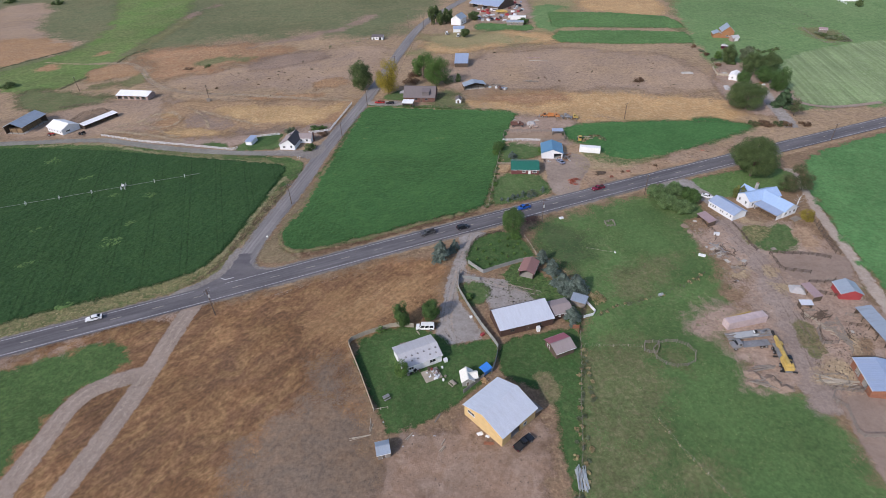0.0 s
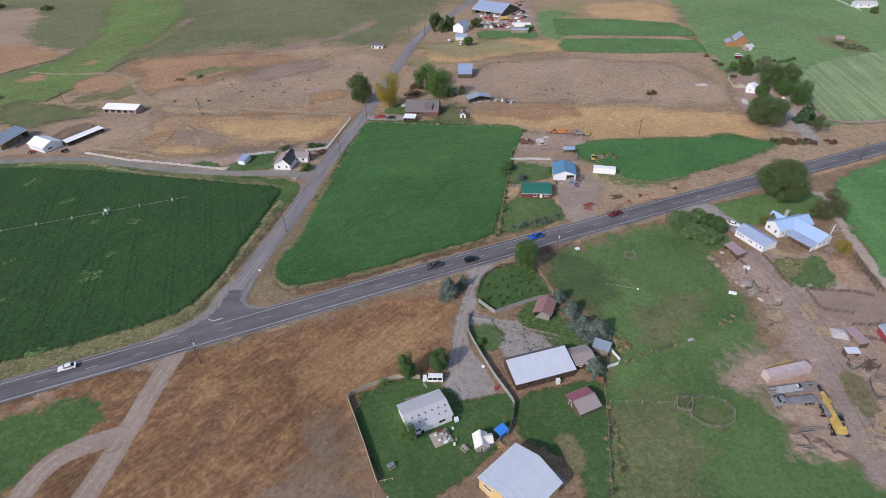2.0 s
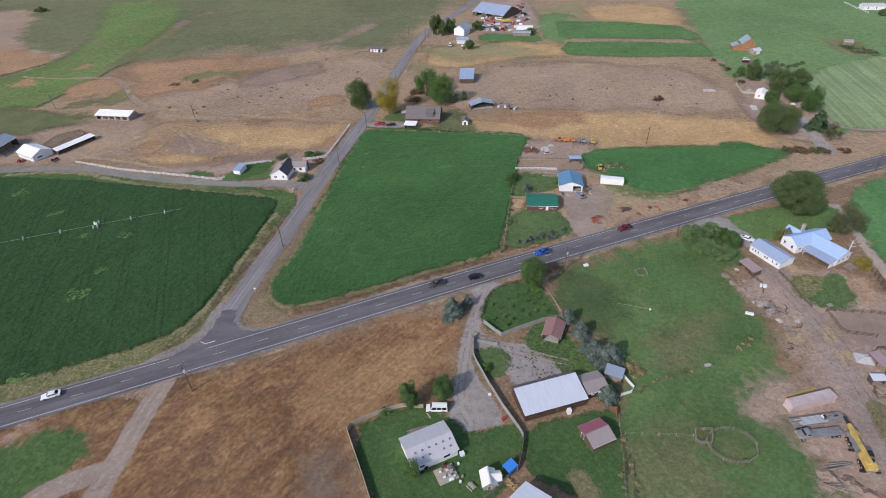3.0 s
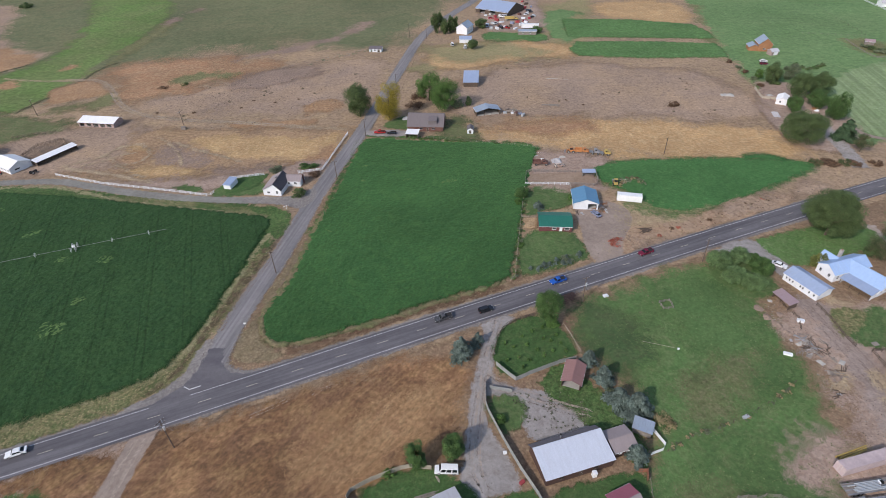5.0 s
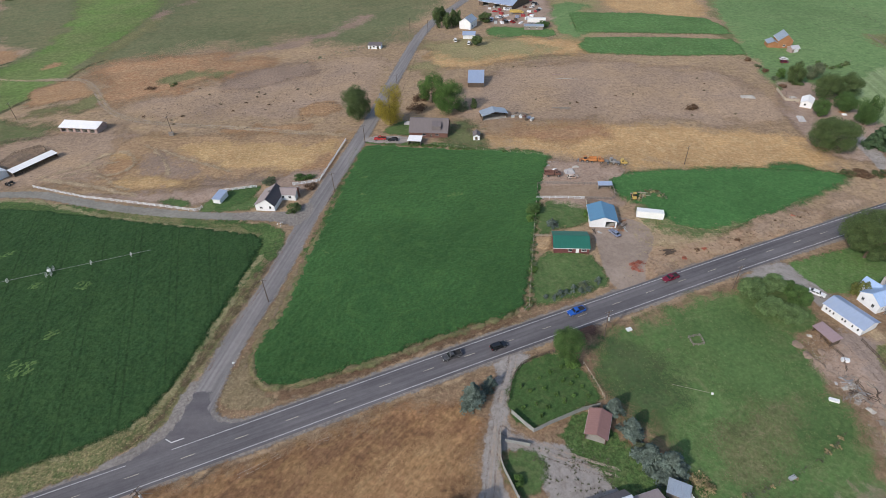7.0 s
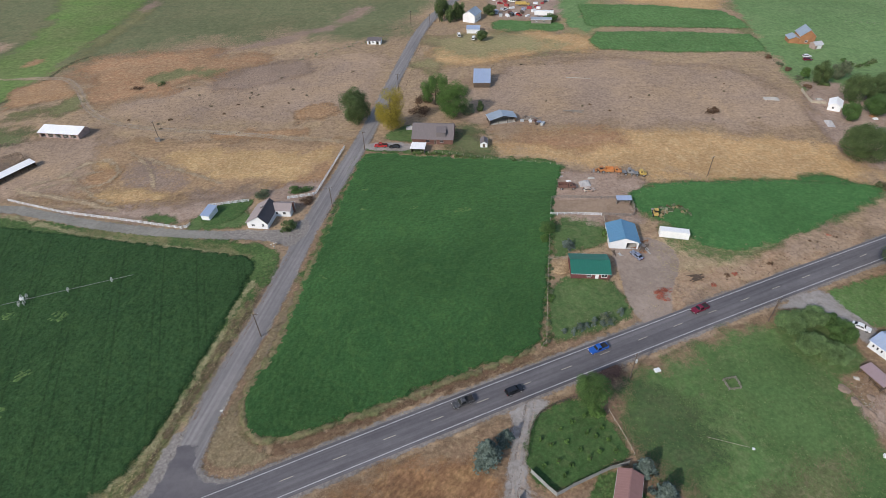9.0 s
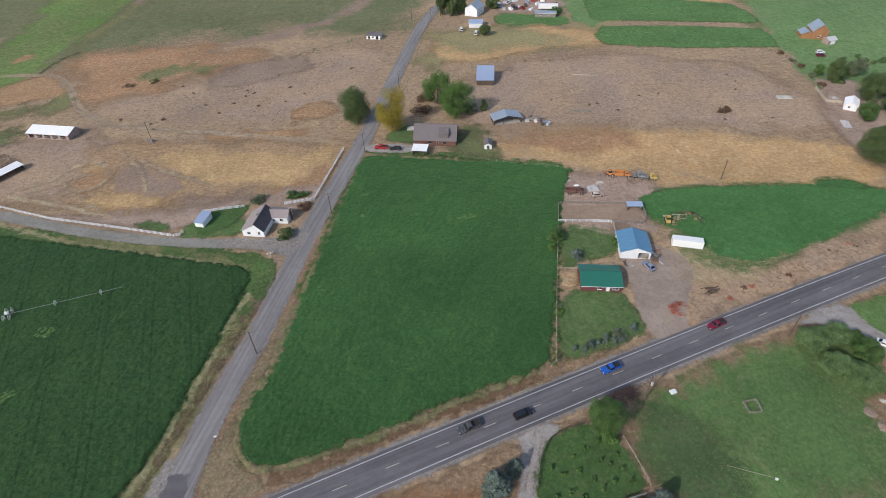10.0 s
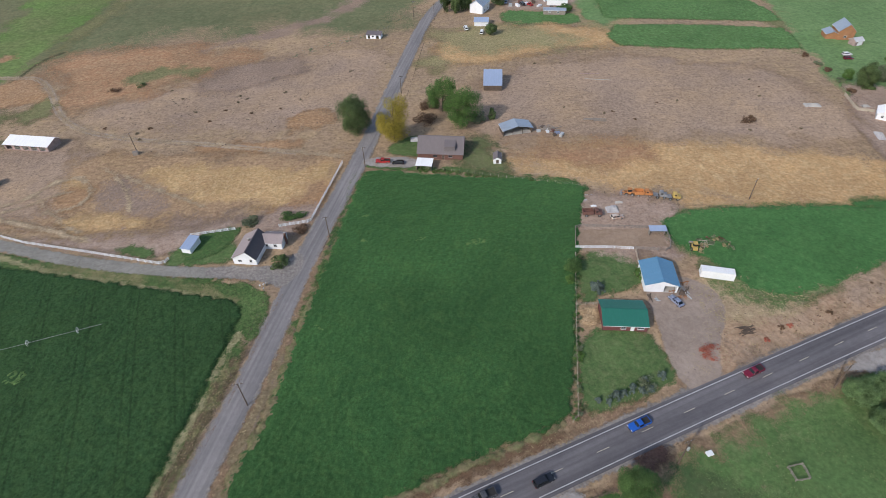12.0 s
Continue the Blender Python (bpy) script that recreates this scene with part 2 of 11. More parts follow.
M["alfalfa_w"] = turf("west_alfalfa", (0.0321, 0.0716, 0.0249), (0.027, 0.0642, 0.0233), (0.0418, 0.0856, 0.0288), 30, 3.0, 0.4, 0.2, 1.8, 0.8, lines=(1.5, 108.0, 0.05), clump=0.10, wheel=(12.5, 108.0, 0.45), drift=0.12, grain=0.2, amount=(0.72, 1.28))
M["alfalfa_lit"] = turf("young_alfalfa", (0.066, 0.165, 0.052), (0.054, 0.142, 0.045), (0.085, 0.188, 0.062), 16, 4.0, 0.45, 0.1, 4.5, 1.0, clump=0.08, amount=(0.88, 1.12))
M["far_green"] = turf("far_hay_meadow", (0.138, 0.232, 0.09), (0.165, 0.245, 0.104), (0.118, 0.2, 0.076), 50, 9.0, 0.9, 0.05, 5.0, 5.0, clump=0.12, amount=(0.9, 1.1))
M["far_strip"] = turf("far_strip_crop", (0.104, 0.198, 0.066), (0.085, 0.171, 0.057), (0.130, 0.218, 0.083), 14, 4.0, 0.6, 0.22, 2.6, 1.2, amount=(0.80, 1.20))
M["olive_dry"] = turf("olive_dry_grass", (0.300, 0.250, 0.135), (0.255, 0.235, 0.115), (0.37, 0.295, 0.165), 12, 3.0, 0.6, 0.3, 14.0, 7.0, amount=(0.76, 1.24))
M["alfalfa_e"] = turf("east_meadow", (0.100, 0.218, 0.078), (0.078, 0.182, 0.064), (0.128, 0.235, 0.090), 16, 4.0, 0.5, 0.1, 1.8, 1.6, clump=0.10, amount=(0.88, 1.12), drift=0.12)
M["thin"] = turf("thin_crop", (0.100, 0.170, 0.055), (0.12, 0.185, 0.065), (0.07, 0.135, 0.045), 4, 1.4, 0.45, 0.2, 1.8, 1.5, amount=(0.75, 1.25))
M["pasture"] = turf("grazed_pasture", (0.105, 0.174, 0.06), (0.088, 0.16, 0.054), (0.16, 0.19, 0.086), 17, 3.2, 0.45, 0.07, 5.5, 3.0, speck=((0.185, 0.175, 0.095), 2.4, 0.70), amount=(0.86, 1.14), clump=0.07, grain=0.16, drift=0.16)
M["lush"] = turf("lush_pasture", (0.084, 0.15, 0.052), (0.096, 0.156, 0.056), (0.068, 0.128, 0.043), 12, 2.6, 0.45, 0.07, 12.0, 5.0, amount=(0.86, 1.14), clump=0.07, drift=0.12, grain=0.14)
M["lawn"] = turf("mown_lawn", (0.050, 0.104, 0.033), (0.062, 0.115, 0.038), (0.095, 0.130, 0.052), 9, 2.2, 0.35, 0.05, 1.2, 0.7, clump=0.10, amount=(0.86, 1.14))
M["lawn_pale"] = turf("dry_mown_lawn", (0.092, 0.142, 0.052), (0.075, 0.13, 0.045), (0.14, 0.168, 0.076), 8, 2.2, 0.4, 0.06, 1.8, 1.0, clump=0.10, amount=(0.86, 1.14))
M["bank"] = turf("dry_earth_bank", (0.385, 0.262, 0.172), (0.335, 0.222, 0.146), (0.44, 0.32, 0.21), 9, 2.8, 0.5, 0.12, 3.5, 2.2, streak=(1.6, 0.9, 22.0), amount=(0.88, 1.12))
M["hill"] = turf("olive_hill_grass", (0.15, 0.162, 0.083), (0.182, 0.178, 0.094), (0.122, 0.145, 0.072), 60, 11.0, 1.1, 0.05, 30.0, 16.0, streak=None, amount=(0.9, 1.1), clump=0.1)
M["dry_gold"] = turf("golden_brown_pasture", (0.365, 0.242, 0.140), (0.320, 0.212, 0.134), (0.45, 0.315, 0.175), 16, 4.0, 0.7, 0.05, 9.0, 6.0, amount=(0.86, 1.14), grain=0.18)
M["pale_lane"] = turf("pale_gravel_lane", (0.44, 0.365, 0.305), (0.40, 0.33, 0.275), (0.36, 0.285, 0.23), 8, 2.0, 0.4, 0.05, 0.9, 0.6, amount=(0.92, 1.08), clump=0.06, grain=0.06)
M["ring_dirt"] = turf("riding_ring_dirt", (0.290, 0.208, 0.148), (0.315, 0.232, 0.170), (0.260, 0.180, 0.125), 8, 2.4, 0.3, 0.05, 0.7, 0.5, amount=(0.93, 1.07), clump=0.06, grain=0.05)
M["litter"] = turf("straw_litter", (0.43, 0.335, 0.215), (0.38, 0.285, 0.185), (0.33, 0.235, 0.155), 5, 1.4, 0.4, 0.08, 2.6, 1.8, amount=(0.86, 1.14))
M["orange_s"] = turf("rusty_grass_patch", (0.360, 0.215, 0.115), (0.315, 0.200, 0.120), (0.43, 0.285, 0.165), 12, 3.0, 0.7, 0.05, 5.0, 4.0, amount=(0.86, 1.14))
M["gold_s"] = turf("straw_grass_patch", (0.45, 0.305, 0.150), (0.40, 0.255, 0.130), (0.53, 0.385, 0.215), 9, 2.5, 0.6, 0.05, 4.0, 3.0, amount=(0.86, 1.14))
M["soil_p"] = turf("grazed_soil_patch", (0.275, 0.202, 0.158), (0.305, 0.218, 0.16), (0.215, 0.162, 0.128), 12, 3.0, 0.5, 0.05, 9.0, 5.0, speck=((0.165, 0.13, 0.10), 0.9, 0.65), amount=(0.86, 1.14), clump=0.12)
M["olive_p"] = turf("thin_olive_grass", (0.185, 0.180, 0.085), (0.160, 0.165, 0.075), (0.25, 0.215, 0.115), 12, 3.0, 0.6, 0.05, 8.0, 5.0, amount=(0.84, 1.16))
M["pale_p"] = turf("pale_flattened_straw", (0.42, 0.325, 0.215), (0.39, 0.3, 0.2), (0.35, 0.26, 0.17), 6, 1.6, 0.5, 0.08, 1.6, 0.9, amount=(0.88, 1.12))
M["ditch"] = turf("dark_ditch_grass", (0.085, 0.090, 0.045), (0.10, 0.095, 0.05), (0.13, 0.11, 0.065), 8, 2.0, 0.5, 0.12, 1.4, 1.2, amount=(0.84, 1.16))
M["meadow"] = turf("bright_meadow", (0.135, 0.215, 0.062), (0.175, 0.205, 0.082), (0.112, 0.172, 0.056), 28, 7.0, 0.9, 0.05, 8.0, 6.0, streak=None, amount=(0.9, 1.1))
M["hay"] = turf("cut_hayfield", (0.235, 0.305, 0.15), (0.215, 0.29, 0.135), (0.275, 0.335, 0.185), 24, 5.0, 0.6, 0.15, 3.0, 2.0, clump=0.06, lines=(1.9, 78.5, 0.16), amount=(0.9, 1.1))
# a fuzz of small leaves on the dense crops
for _key, _fuzz in (("alfalfa", 0.40), ("alfalfa_w", 0.10)):
    _b = M[_key].node_tree.nodes["Principled BSDF"]
    _b.inputs["Sheen Weight"].default_value, _b.inputs["Sheen Roughness"].default_value = _fuzz, 0.5
    _b.inputs["Sheen Tint"].default_value = (0.25, 0.55, 0.2, 1.0)
M["thin_edge"] = turf("thin_field_edge", (0.150, 0.150, 0.070), (0.215, 0.165, 0.100), (0.110, 0.140, 0.056), 7, 2.0, 0.4, 0.1, 1.2, 0.9, amount=(0.84, 1.16))
M["bank_red"] = turf("reddish_bare_verge", (0.208, 0.158, 0.098), (0.178, 0.138, 0.08), (0.275, 0.225, 0.14), 5, 1.4, 0.4, 0.08, 1.2, 0.7, amount=(0.86, 1.14), lines=(1.4, 60.0, 0.1))
M["pale_line"] = turf("dry_straw_line", (0.335, 0.3, 0.175), (0.265, 0.245, 0.13), (0.185, 0.19, 0.088), 3, 0.8, 0.5, 0.2, 1.6, 1.2, amount=(0.78, 1.22))
M["ditch_brown"] = turf("brown_ditch_weeds", (0.125, 0.098, 0.058), (0.165, 0.122, 0.076), (0.095, 0.090, 0.045), 3, 0.9, 0.4, 0.15, 1.2, 0.9, amount=(0.8, 1.2))
M["lane_grey"] = turf("grey_gravel_lane", (0.235, 0.225, 0.200), (0.265, 0.250, 0.225), (0.200, 0.185, 0.155), 6, 1.8, 0.4, 0.05, 0.7, 0.5, amount=(0.92, 1.08), clump=0.06, grain=0.06)
M["rust_dark"] = turf("dark_rusty_weeds", (0.165, 0.100, 0.062), (0.135, 0.088, 0.055), (0.215, 0.150, 0.090), 5, 1.4, 0.4, 0.1, 1.6, 1.1, amount=(0.84, 1.16))
M["weeds_apron"] = turf("thin_green_weeds", (0.135, 0.165, 0.072), (0.090, 0.150, 0.050), (0.30, 0.235, 0.150), 5, 1.3, 0.45, 0.15, 3.2, 2.0, amount=(0.76, 1.24))
M["roadside_lush"] = turf("lush_roadside_grass", (0.072, 0.128, 0.042), (0.060, 0.112, 0.036), (0.105, 0.160, 0.058), 9, 2.4, 0.45, 0.15, 2.4, 2.0, amount=(0.82, 1.18), clump=0.10, grain=0.14)
M["lush_dark"] = turf("dark_pasture_grass", (0.062, 0.108, 0.042), (0.078, 0.118, 0.048), (0.092, 0.108, 0.052), 9, 2.6, 0.45, 0.07, 9.0, 4.0, amount=(0.86, 1.14), clump=0.08, drift=0.12, grain=0.14)
M["lawn_bright"] = turf("bright_mown_lawn", (0.108, 0.182, 0.060), (0.092, 0.168, 0.052), (0.150, 0.200, 0.084), 8, 2.2, 0.4, 0.06, 1.8, 1.0, clump=0.10, amount=(0.86, 1.14), lines=(1.1, 60.0, 0.06))
M["dark_soil"] = turf("dark_red_soil", (0.135, 0.078, 0.060), (0.165, 0.100, 0.075), (0.11, 0.065, 0.05), 4, 1.2, 0.4, 0.06, 2.0, 1.4, amount=(0.88, 1.12))
M["tarmac"] = tarmac("highway_tarmac", (0.110, 0.104, 0.112), (0.150, 0.140, 0.148), along=21.3)
M["tarmac_b"] = tarmac("side_road_tarmac", (0.196, 0.183, 0.184), (0.245, 0.228, 0.224), 0.5, 0.4, along=78.0)
M["tarmac_j"] = tarmac("junction_tarmac", (0.112, 0.104, 0.114), (0.165, 0.152, 0.158), 0.5, 0.35)
M["line_w"] = plain("white_road_paint", (0.62, 0.62, 0.62), 0.7, dirt=0.3, size=0.4)
M["line_y"] = plain("faded_yellow_paint", (0.60, 0.56, 0.43), 0.7, dirt=0.35, size=0.4)


def pressed(name, colour, most=0.75):
    """Worn streaks that come and go along a wheel line."""
    n = Nodes(name)
    col = n.tone(colour, n.noise(0.5, 3.0, 0.6), 0.8, 1.2)
    tr = n.add("ShaderNodeBsdfTransparent")
    mx = n.add("ShaderNodeMixShader")
    cover = n.span(n.math("ADD", n.math("MULTIPLY", n.noise(6.0, 3.0, 0.6), 0.5), n.math("MULTIPLY", n.noise(0.8, 3.0, 0.7), 0.5)), 0.42, 0.58, 0.0, most)
    n.put(n.math("GREATER_THAN", cover, n.grains(0.12)), mx.inputs[0])
    n.put(tr.outputs[0], mx.inputs[1])
    n.put(n.bsdf.outputs[0], mx.inputs[2])
    n.put(mx.outputs[0], n.out.inputs["Surface"])
    return n.done(col, 0.95, spec=0.1)


M["rut"] = pressed("damp_wheel_rut", (0.19, 0.145, 0.118), 0.55)
M["rut_pale"] = pressed("pale_wheel_rut", (0.375, 0.305, 0.252))
M["tyre_mark"] = pressed("dark_tyre_mark", (0.055, 0.052, 0.058), 0.6)
M["stone"] = plain("loose_stone", (0.36, 0.32, 0.28), 0.9, dirt=0.4, size=0.3)
M["mound"] = plain("heaped_earth", (0.30, 0.220, 0.168), 0.95, dirt=0.4, size=0.5, relief=0.1)
M["clod"] = plain("dark_clod", (0.15, 0.115, 0.09), 0.95, dirt=0.4, size=0.3)
# buildings
M["white"] = plain("white_painted_boards", (0.74, 0.76, 0.79), 0.6, dirt=0.12, size=0.5)
M["white_clean"] = plain("white_enamel", (0.80, 0.81, 0.82), 0.3, dirt=0.06, size=0.4, spec=0.5)
M["ochre"] = plain("ochre_osb_sheathing", (0.58, 0.42, 0.21), 0.75, dirt=0.15, size=0.35)
M["brown_wall"] = plain("dark_brown_boards", (0.085, 0.048, 0.038), 0.8, dirt=0.3, size=0.4)
M["maroon_wall"] = plain("maroon_log_wall", (0.15, 0.055, 0.055), 0.8, dirt=0.25, size=0.4)
M["red_wall"] = plain("barn_red_boards", (0.34, 0.055, 0.06), 0.8, dirt=0.2, size=0.4)
M["brick"] = plain("red_brown_brick", (0.162, 0.083, 0.067), 0.85, dirt=0.3, size=0.3)
M["rust_wall"] = plain("orange_cedar_boards", (0.345, 0.169, 0.083), 0.8, dirt=0.35, size=0.6)
M["wood"] = plain("weathered_grey_wood", (0.27, 0.235, 0.205), 0.85, dirt=0.4, size=0.4)
M["wood_dark"] = plain("old_dark_wood", (0.115, 0.085, 0.065), 0.85, dirt=0.4, size=0.4)
M["wood_pale"] = plain("pale_fence_wood", (0.42, 0.37, 0.30), 0.85, dirt=0.3, size=0.4)
M["wood_pink"] = plain("faded_pinkish_boards", (0.36, 0.27, 0.25), 0.85, dirt=0.35, size=0.5)
M["split_wood"] = plain("split_firewood", (0.50, 0.34, 0.19), 0.85, dirt=0.3, size=0.3)
M["straw_bale"] = plain("weathered_hay", (0.26, 0.18, 0.105), 0.95, dirt=0.35, size=0.3, relief=0.02)
M["rusty_white"] = plain("rusted_white_paint", (0.62, 0.58, 0.54), 0.7, dirt=0.6, size=0.6, second=(0.30, 0.15, 0.09))
M["wood_red"] = plain("red_stained_wood", (0.30, 0.13, 0.08), 0.85, dirt=0.3, size=0.4)
M["pole"] = plain("creosoted_pole_wood", (0.13, 0.095, 0.075), 0.85, dirt=0.3, size=0.5)
M["fence_grey"] = plain("grey_board_fence", (0.30, 0.31, 0.30), 0.85, dirt=0.3, size=0.5)
M["roof_white"] = sheet_metal("white_metal_roof", (0.66, 0.69, 0.76), amount=0.08)
M["roof_bright"] = sheet_metal("clean_white_roof", (0.84, 0.84, 0.85), amount=0.06, rough=0.6, metal=0.0)
M["roof_pale"] = sheet_metal("pale_shingle_roof", (0.47, 0.47, 0.50), amount=0.15, metal=0.0, rough=0.8)
M["roof_cream"] = sheet_metal("cream_white_roof", (0.72, 0.71, 0.66), amount=0.08, metal=0.0, rough=0.7)
M["roof_blue"] = sheet_metal("pale_blue_metal_roof", (0.40, 0.55, 0.80), (0.55, 0.62, 0.72), 0.3)
M["roof_bluegrey"] = sheet_metal("blue_grey_metal_roof", (0.36, 0.44, 0.60), (0.45, 0.48, 0.52), 0.3)
M["roof_steel"] = sheet_metal("galvanised_roof", (0.33, 0.39, 0.47), (0.24, 0.21, 0.2), 0.4)
M["roof_teal"] = sheet_metal("steel_blue_roof", (0.12, 0.27, 0.42), (0.16, 0.28, 0.38), 0.2)
M["roof_green"] = sheet_metal("green_metal_roof", (0.030, 0.17, 0.125), (0.05, 0.17, 0.14), 0.3)
M["roof_redbrown"] = sheet_metal("red_brown_roof", (0.27, 0.150, 0.138), (0.20, 0.115, 0.10), 0.5, 0.7, 0.0)
M["roof_maroon"] = sheet_metal("maroon_roof", (0.36, 0.115, 0.145), (0.30, 0.13, 0.14), 0.4)
M["roof_pink"] = sheet_metal("faded_pink_brown_roof", (0.405, 0.294, 0.301), (0.324, 0.224, 0.210), 0.4)
M["roof_grey"] = sheet_metal("grey_shingle_roof", (0.155, 0.135, 0.14), (0.19, 0.165, 0.165), 0.4, rough=0.9, metal=0.0)
# shingles darkened in colour to paint shade on the cottage's east slope
M["roof_brown_shade"] = sheet_metal("shaded_brown_shingle_roof", (0.092, 0.080, 0.088), (0.13, 0.115, 0.12), 0.4, rough=0.85, metal=0.0)
M["roof_brown"] = sheet_metal("brown_shingle_roof", (0.295, 0.248, 0.247), (0.357, 0.304, 0.297), 0.4, rough=0.9, metal=0.0)
M["glass"] = glassy("window_glass")
M["dark"] = plain("dark_interior", (0.03, 0.028, 0.027), 0.9, dirt=0.2)
M["concrete"] = plain("old_concrete", (0.42, 0.40, 0.37), 0.9, dirt=0.25, size=0.5)
# vehicles and gear
M["tyre"] = plain("tyre_rubber", (0.025, 0.025, 0.026), 0.9, dirt=0.2, size=0.2)
M["rim"] = plain("wheel_rim_metal", (0.45, 0.45, 0.46), 0.35, 0.6, dirt=0.15, size=0.1)
M["black_car"] = plain("black_car_paint", (0.020, 0.022, 0.028), 0.2, dirt=0.05, spec=0.6)
M["blue_car"] = plain("blue_car_paint", (0.02, 0.10, 0.42), 0.22, dirt=0.05, spec=0.6)
M["silver_car"] = plain("dark_grey_car_paint", (0.10, 0.10, 0.105), 0.25, 0.3, dirt=0.05, spec=0.6)
M["paleblue_car"] = plain("pale_blue_grey_car_paint", (0.30, 0.34, 0.46), 0.25, 0.3, dirt=0.05, spec=0.6)
M["maroon_car"] = plain("maroon_car_paint", (0.16, 0.015, 0.035), 0.22, dirt=0.05, spec=0.6)
M["red_car"] = plain("red_car_paint", (0.40, 0.03, 0.03), 0.25, dirt=0.08, spec=0.6)
M["orange_paint"] = plain("orange_truck_paint", (0.52, 0.22, 0.08), 0.6, dirt=0.4, size=0.5)
M["yellow_paint"] = plain("yellow_machine_paint", (0.55, 0.39, 0.12), 0.6, dirt=0.4, size=0.5)
M["grey_steel"] = plain("worn_grey_steel", (0.30, 0.30, 0.31), 0.6, 0.3, dirt=0.4, size=0.5)
M["pink_box"] = plain("faded_pink_container", (0.52, 0.42, 0.42), 0.65, dirt=0.3, size=0.6)
M["blue_tarp"] = plain("bright_blue_tarpaulin", (0.05, 0.24, 0.72), 0.5, dirt=0.15, size=0.5)
M["grey_tarp"] = plain("silver_grey_tarpaulin", (0.42, 0.41, 0.42), 0.6, dirt=0.3, size=0.5)
M["galv"] = plain("galvanised_pipe", (0.55, 0.57, 0.58), 0.4, 0.4, dirt=0.15, size=0.3)
M["lamp_red"] = plain("tail_lamp_red", (0.30, 0.01, 0.01), 0.3, dirt=0.05)
M["lamp_clear"] = plain("headlamp_clear", (0.65, 0.65, 0.62), 0.15, dirt=0.05)
# plants
M["bark"] = plain("tree_bark", (0.12, 0.09, 0.065), 0.95, dirt=0.4, size=0.3, relief=0.03)
M["leaf"] = leafage("deciduous_leaves", (0.050, 0.105, 0.032), (0.115, 0.195, 0.060))
M["leaf_cool"] = leafage("grey_green_leaves", (0.085, 0.150, 0.058), (0.185, 0.275, 0.118))
M["leaf_bright"] = leafage("bright_green_leaves", (0.066, 0.130, 0.034), (0.125, 0.220, 0.058))
M["leaf_dark"] = leafage("dark_maple_leaves", (0.058, 0.098, 0.038), (0.138, 0.186, 0.070))
M["leaf_warm"] = leafage("turning_leaves", (0.065, 0.095, 0.042), (0.120, 0.145, 0.064), (0.155, 0.110, 0.070))
M["leaf_yellow"] = leafage("yellow_autumn_leaves", (0.22, 0.18, 0.03), (0.42, 0.34, 0.06))
M["leaf_column"] = leafage("yellow_green_leaves", (0.105, 0.125, 0.035), (0.190, 0.205, 0.062))
M["leaf_gold"] = leafage("gold_bush_leaves", (0.20, 0.16, 0.03), (0.30, 0.25, 0.06))
M["spruce"] = leafage("blue_spruce_needles", (0.075, 0.105, 0.090), (0.165, 0.212, 0.182))
M["fir"] = leafage("dark_fir_needles", (0.046, 0.088, 0.046), (0.090, 0.145, 0.070))
M["brush"] = leafage("dry_brown_brush", (0.11, 0.065, 0.045), (0.20, 0.13, 0.08))
M["brush_red"] = leafage("red_dry_brush", (0.308, 0.091, 0.063), (0.504, 0.182, 0.126))
M["straw"] = leafage("straw_tufts", (0.30, 0.24, 0.13), (0.42, 0.35, 0.20))
M["sage"] = leafage("sage_bush_leaves", (0.11, 0.14, 0.08), (0.20, 0.23, 0.14))
M["tuft_weed"] = leafage("small_dark_weeds", (0.085, 0.095, 0.055), (0.135, 0.140, 0.085))
M["tuft_dark"] = leafage("grey_brown_tufts", (0.16, 0.13, 0.09), (0.25, 0.205, 0.14))
M["pasture_blades"] = leafage("rough_grass_blades", (0.10, 0.15, 0.05), (0.17, 0.22, 0.09))

# ---- building blocks ----
SHIFT = {}


def begin(name, x, y, yaw, label, category, group, into):
    """A new thing, or a wing that joins an existing one."""
    if into is None:
        return thing(name, x, y, yaw, label, category, group)
    base = pose(into.location.x, into.location.y, into.location.z, 0, 0, math.degrees(into.rotation_euler.z))
    SHIFT[into] = base.inverted() @ pose(x, y, into.location.z, 0, 0, yaw)
    return into


def thing(name, x, y, yaw=0.0, label="", category="", group="", kind="", z=0.0):
    ob = new(name)
    ob.empty_display_size = 0.3
    ob.location, ob.rotation_euler = (x, y, z + ground_at(x, y)), (0, 0, radians(yaw))
    return tagged(ob, label, category, group, kind)


def part(name, bm, material, parent=None, label="", smooth=False, at=None):
    """Link a bmesh as one mesh object under a thing or a part."""
    me = bpy.data.meshes.new(name)
    bm.to_mesh(me)
    bm.free()
    return mesh_part(name, me, material, parent, label, smooth, at)


def mesh_part(name, me, material, parent=None, label="", smooth=False, at=None):
    if not me.materials:
        me.materials.append(material)
    if parent in SHIFT:
        at = SHIFT[parent] @ (at or Matrix())
    if smooth:
        me.polygons.foreach_set("use_smooth", [True] * len(me.polygons))
    ob = new(name, me)
    if parent:
        ob.parent = parent
    if at is not None:
        ob.matrix_basis = at
    return tagged(ob, label)


def from_arrays(name, v, f):
    me = bpy.data.meshes.new(name)
    me.from_pydata(v.tolist() if hasattr(v, "tolist") else v, [], f.tolist() if hasattr(f, "tolist") else f)
    me.update()
    return me


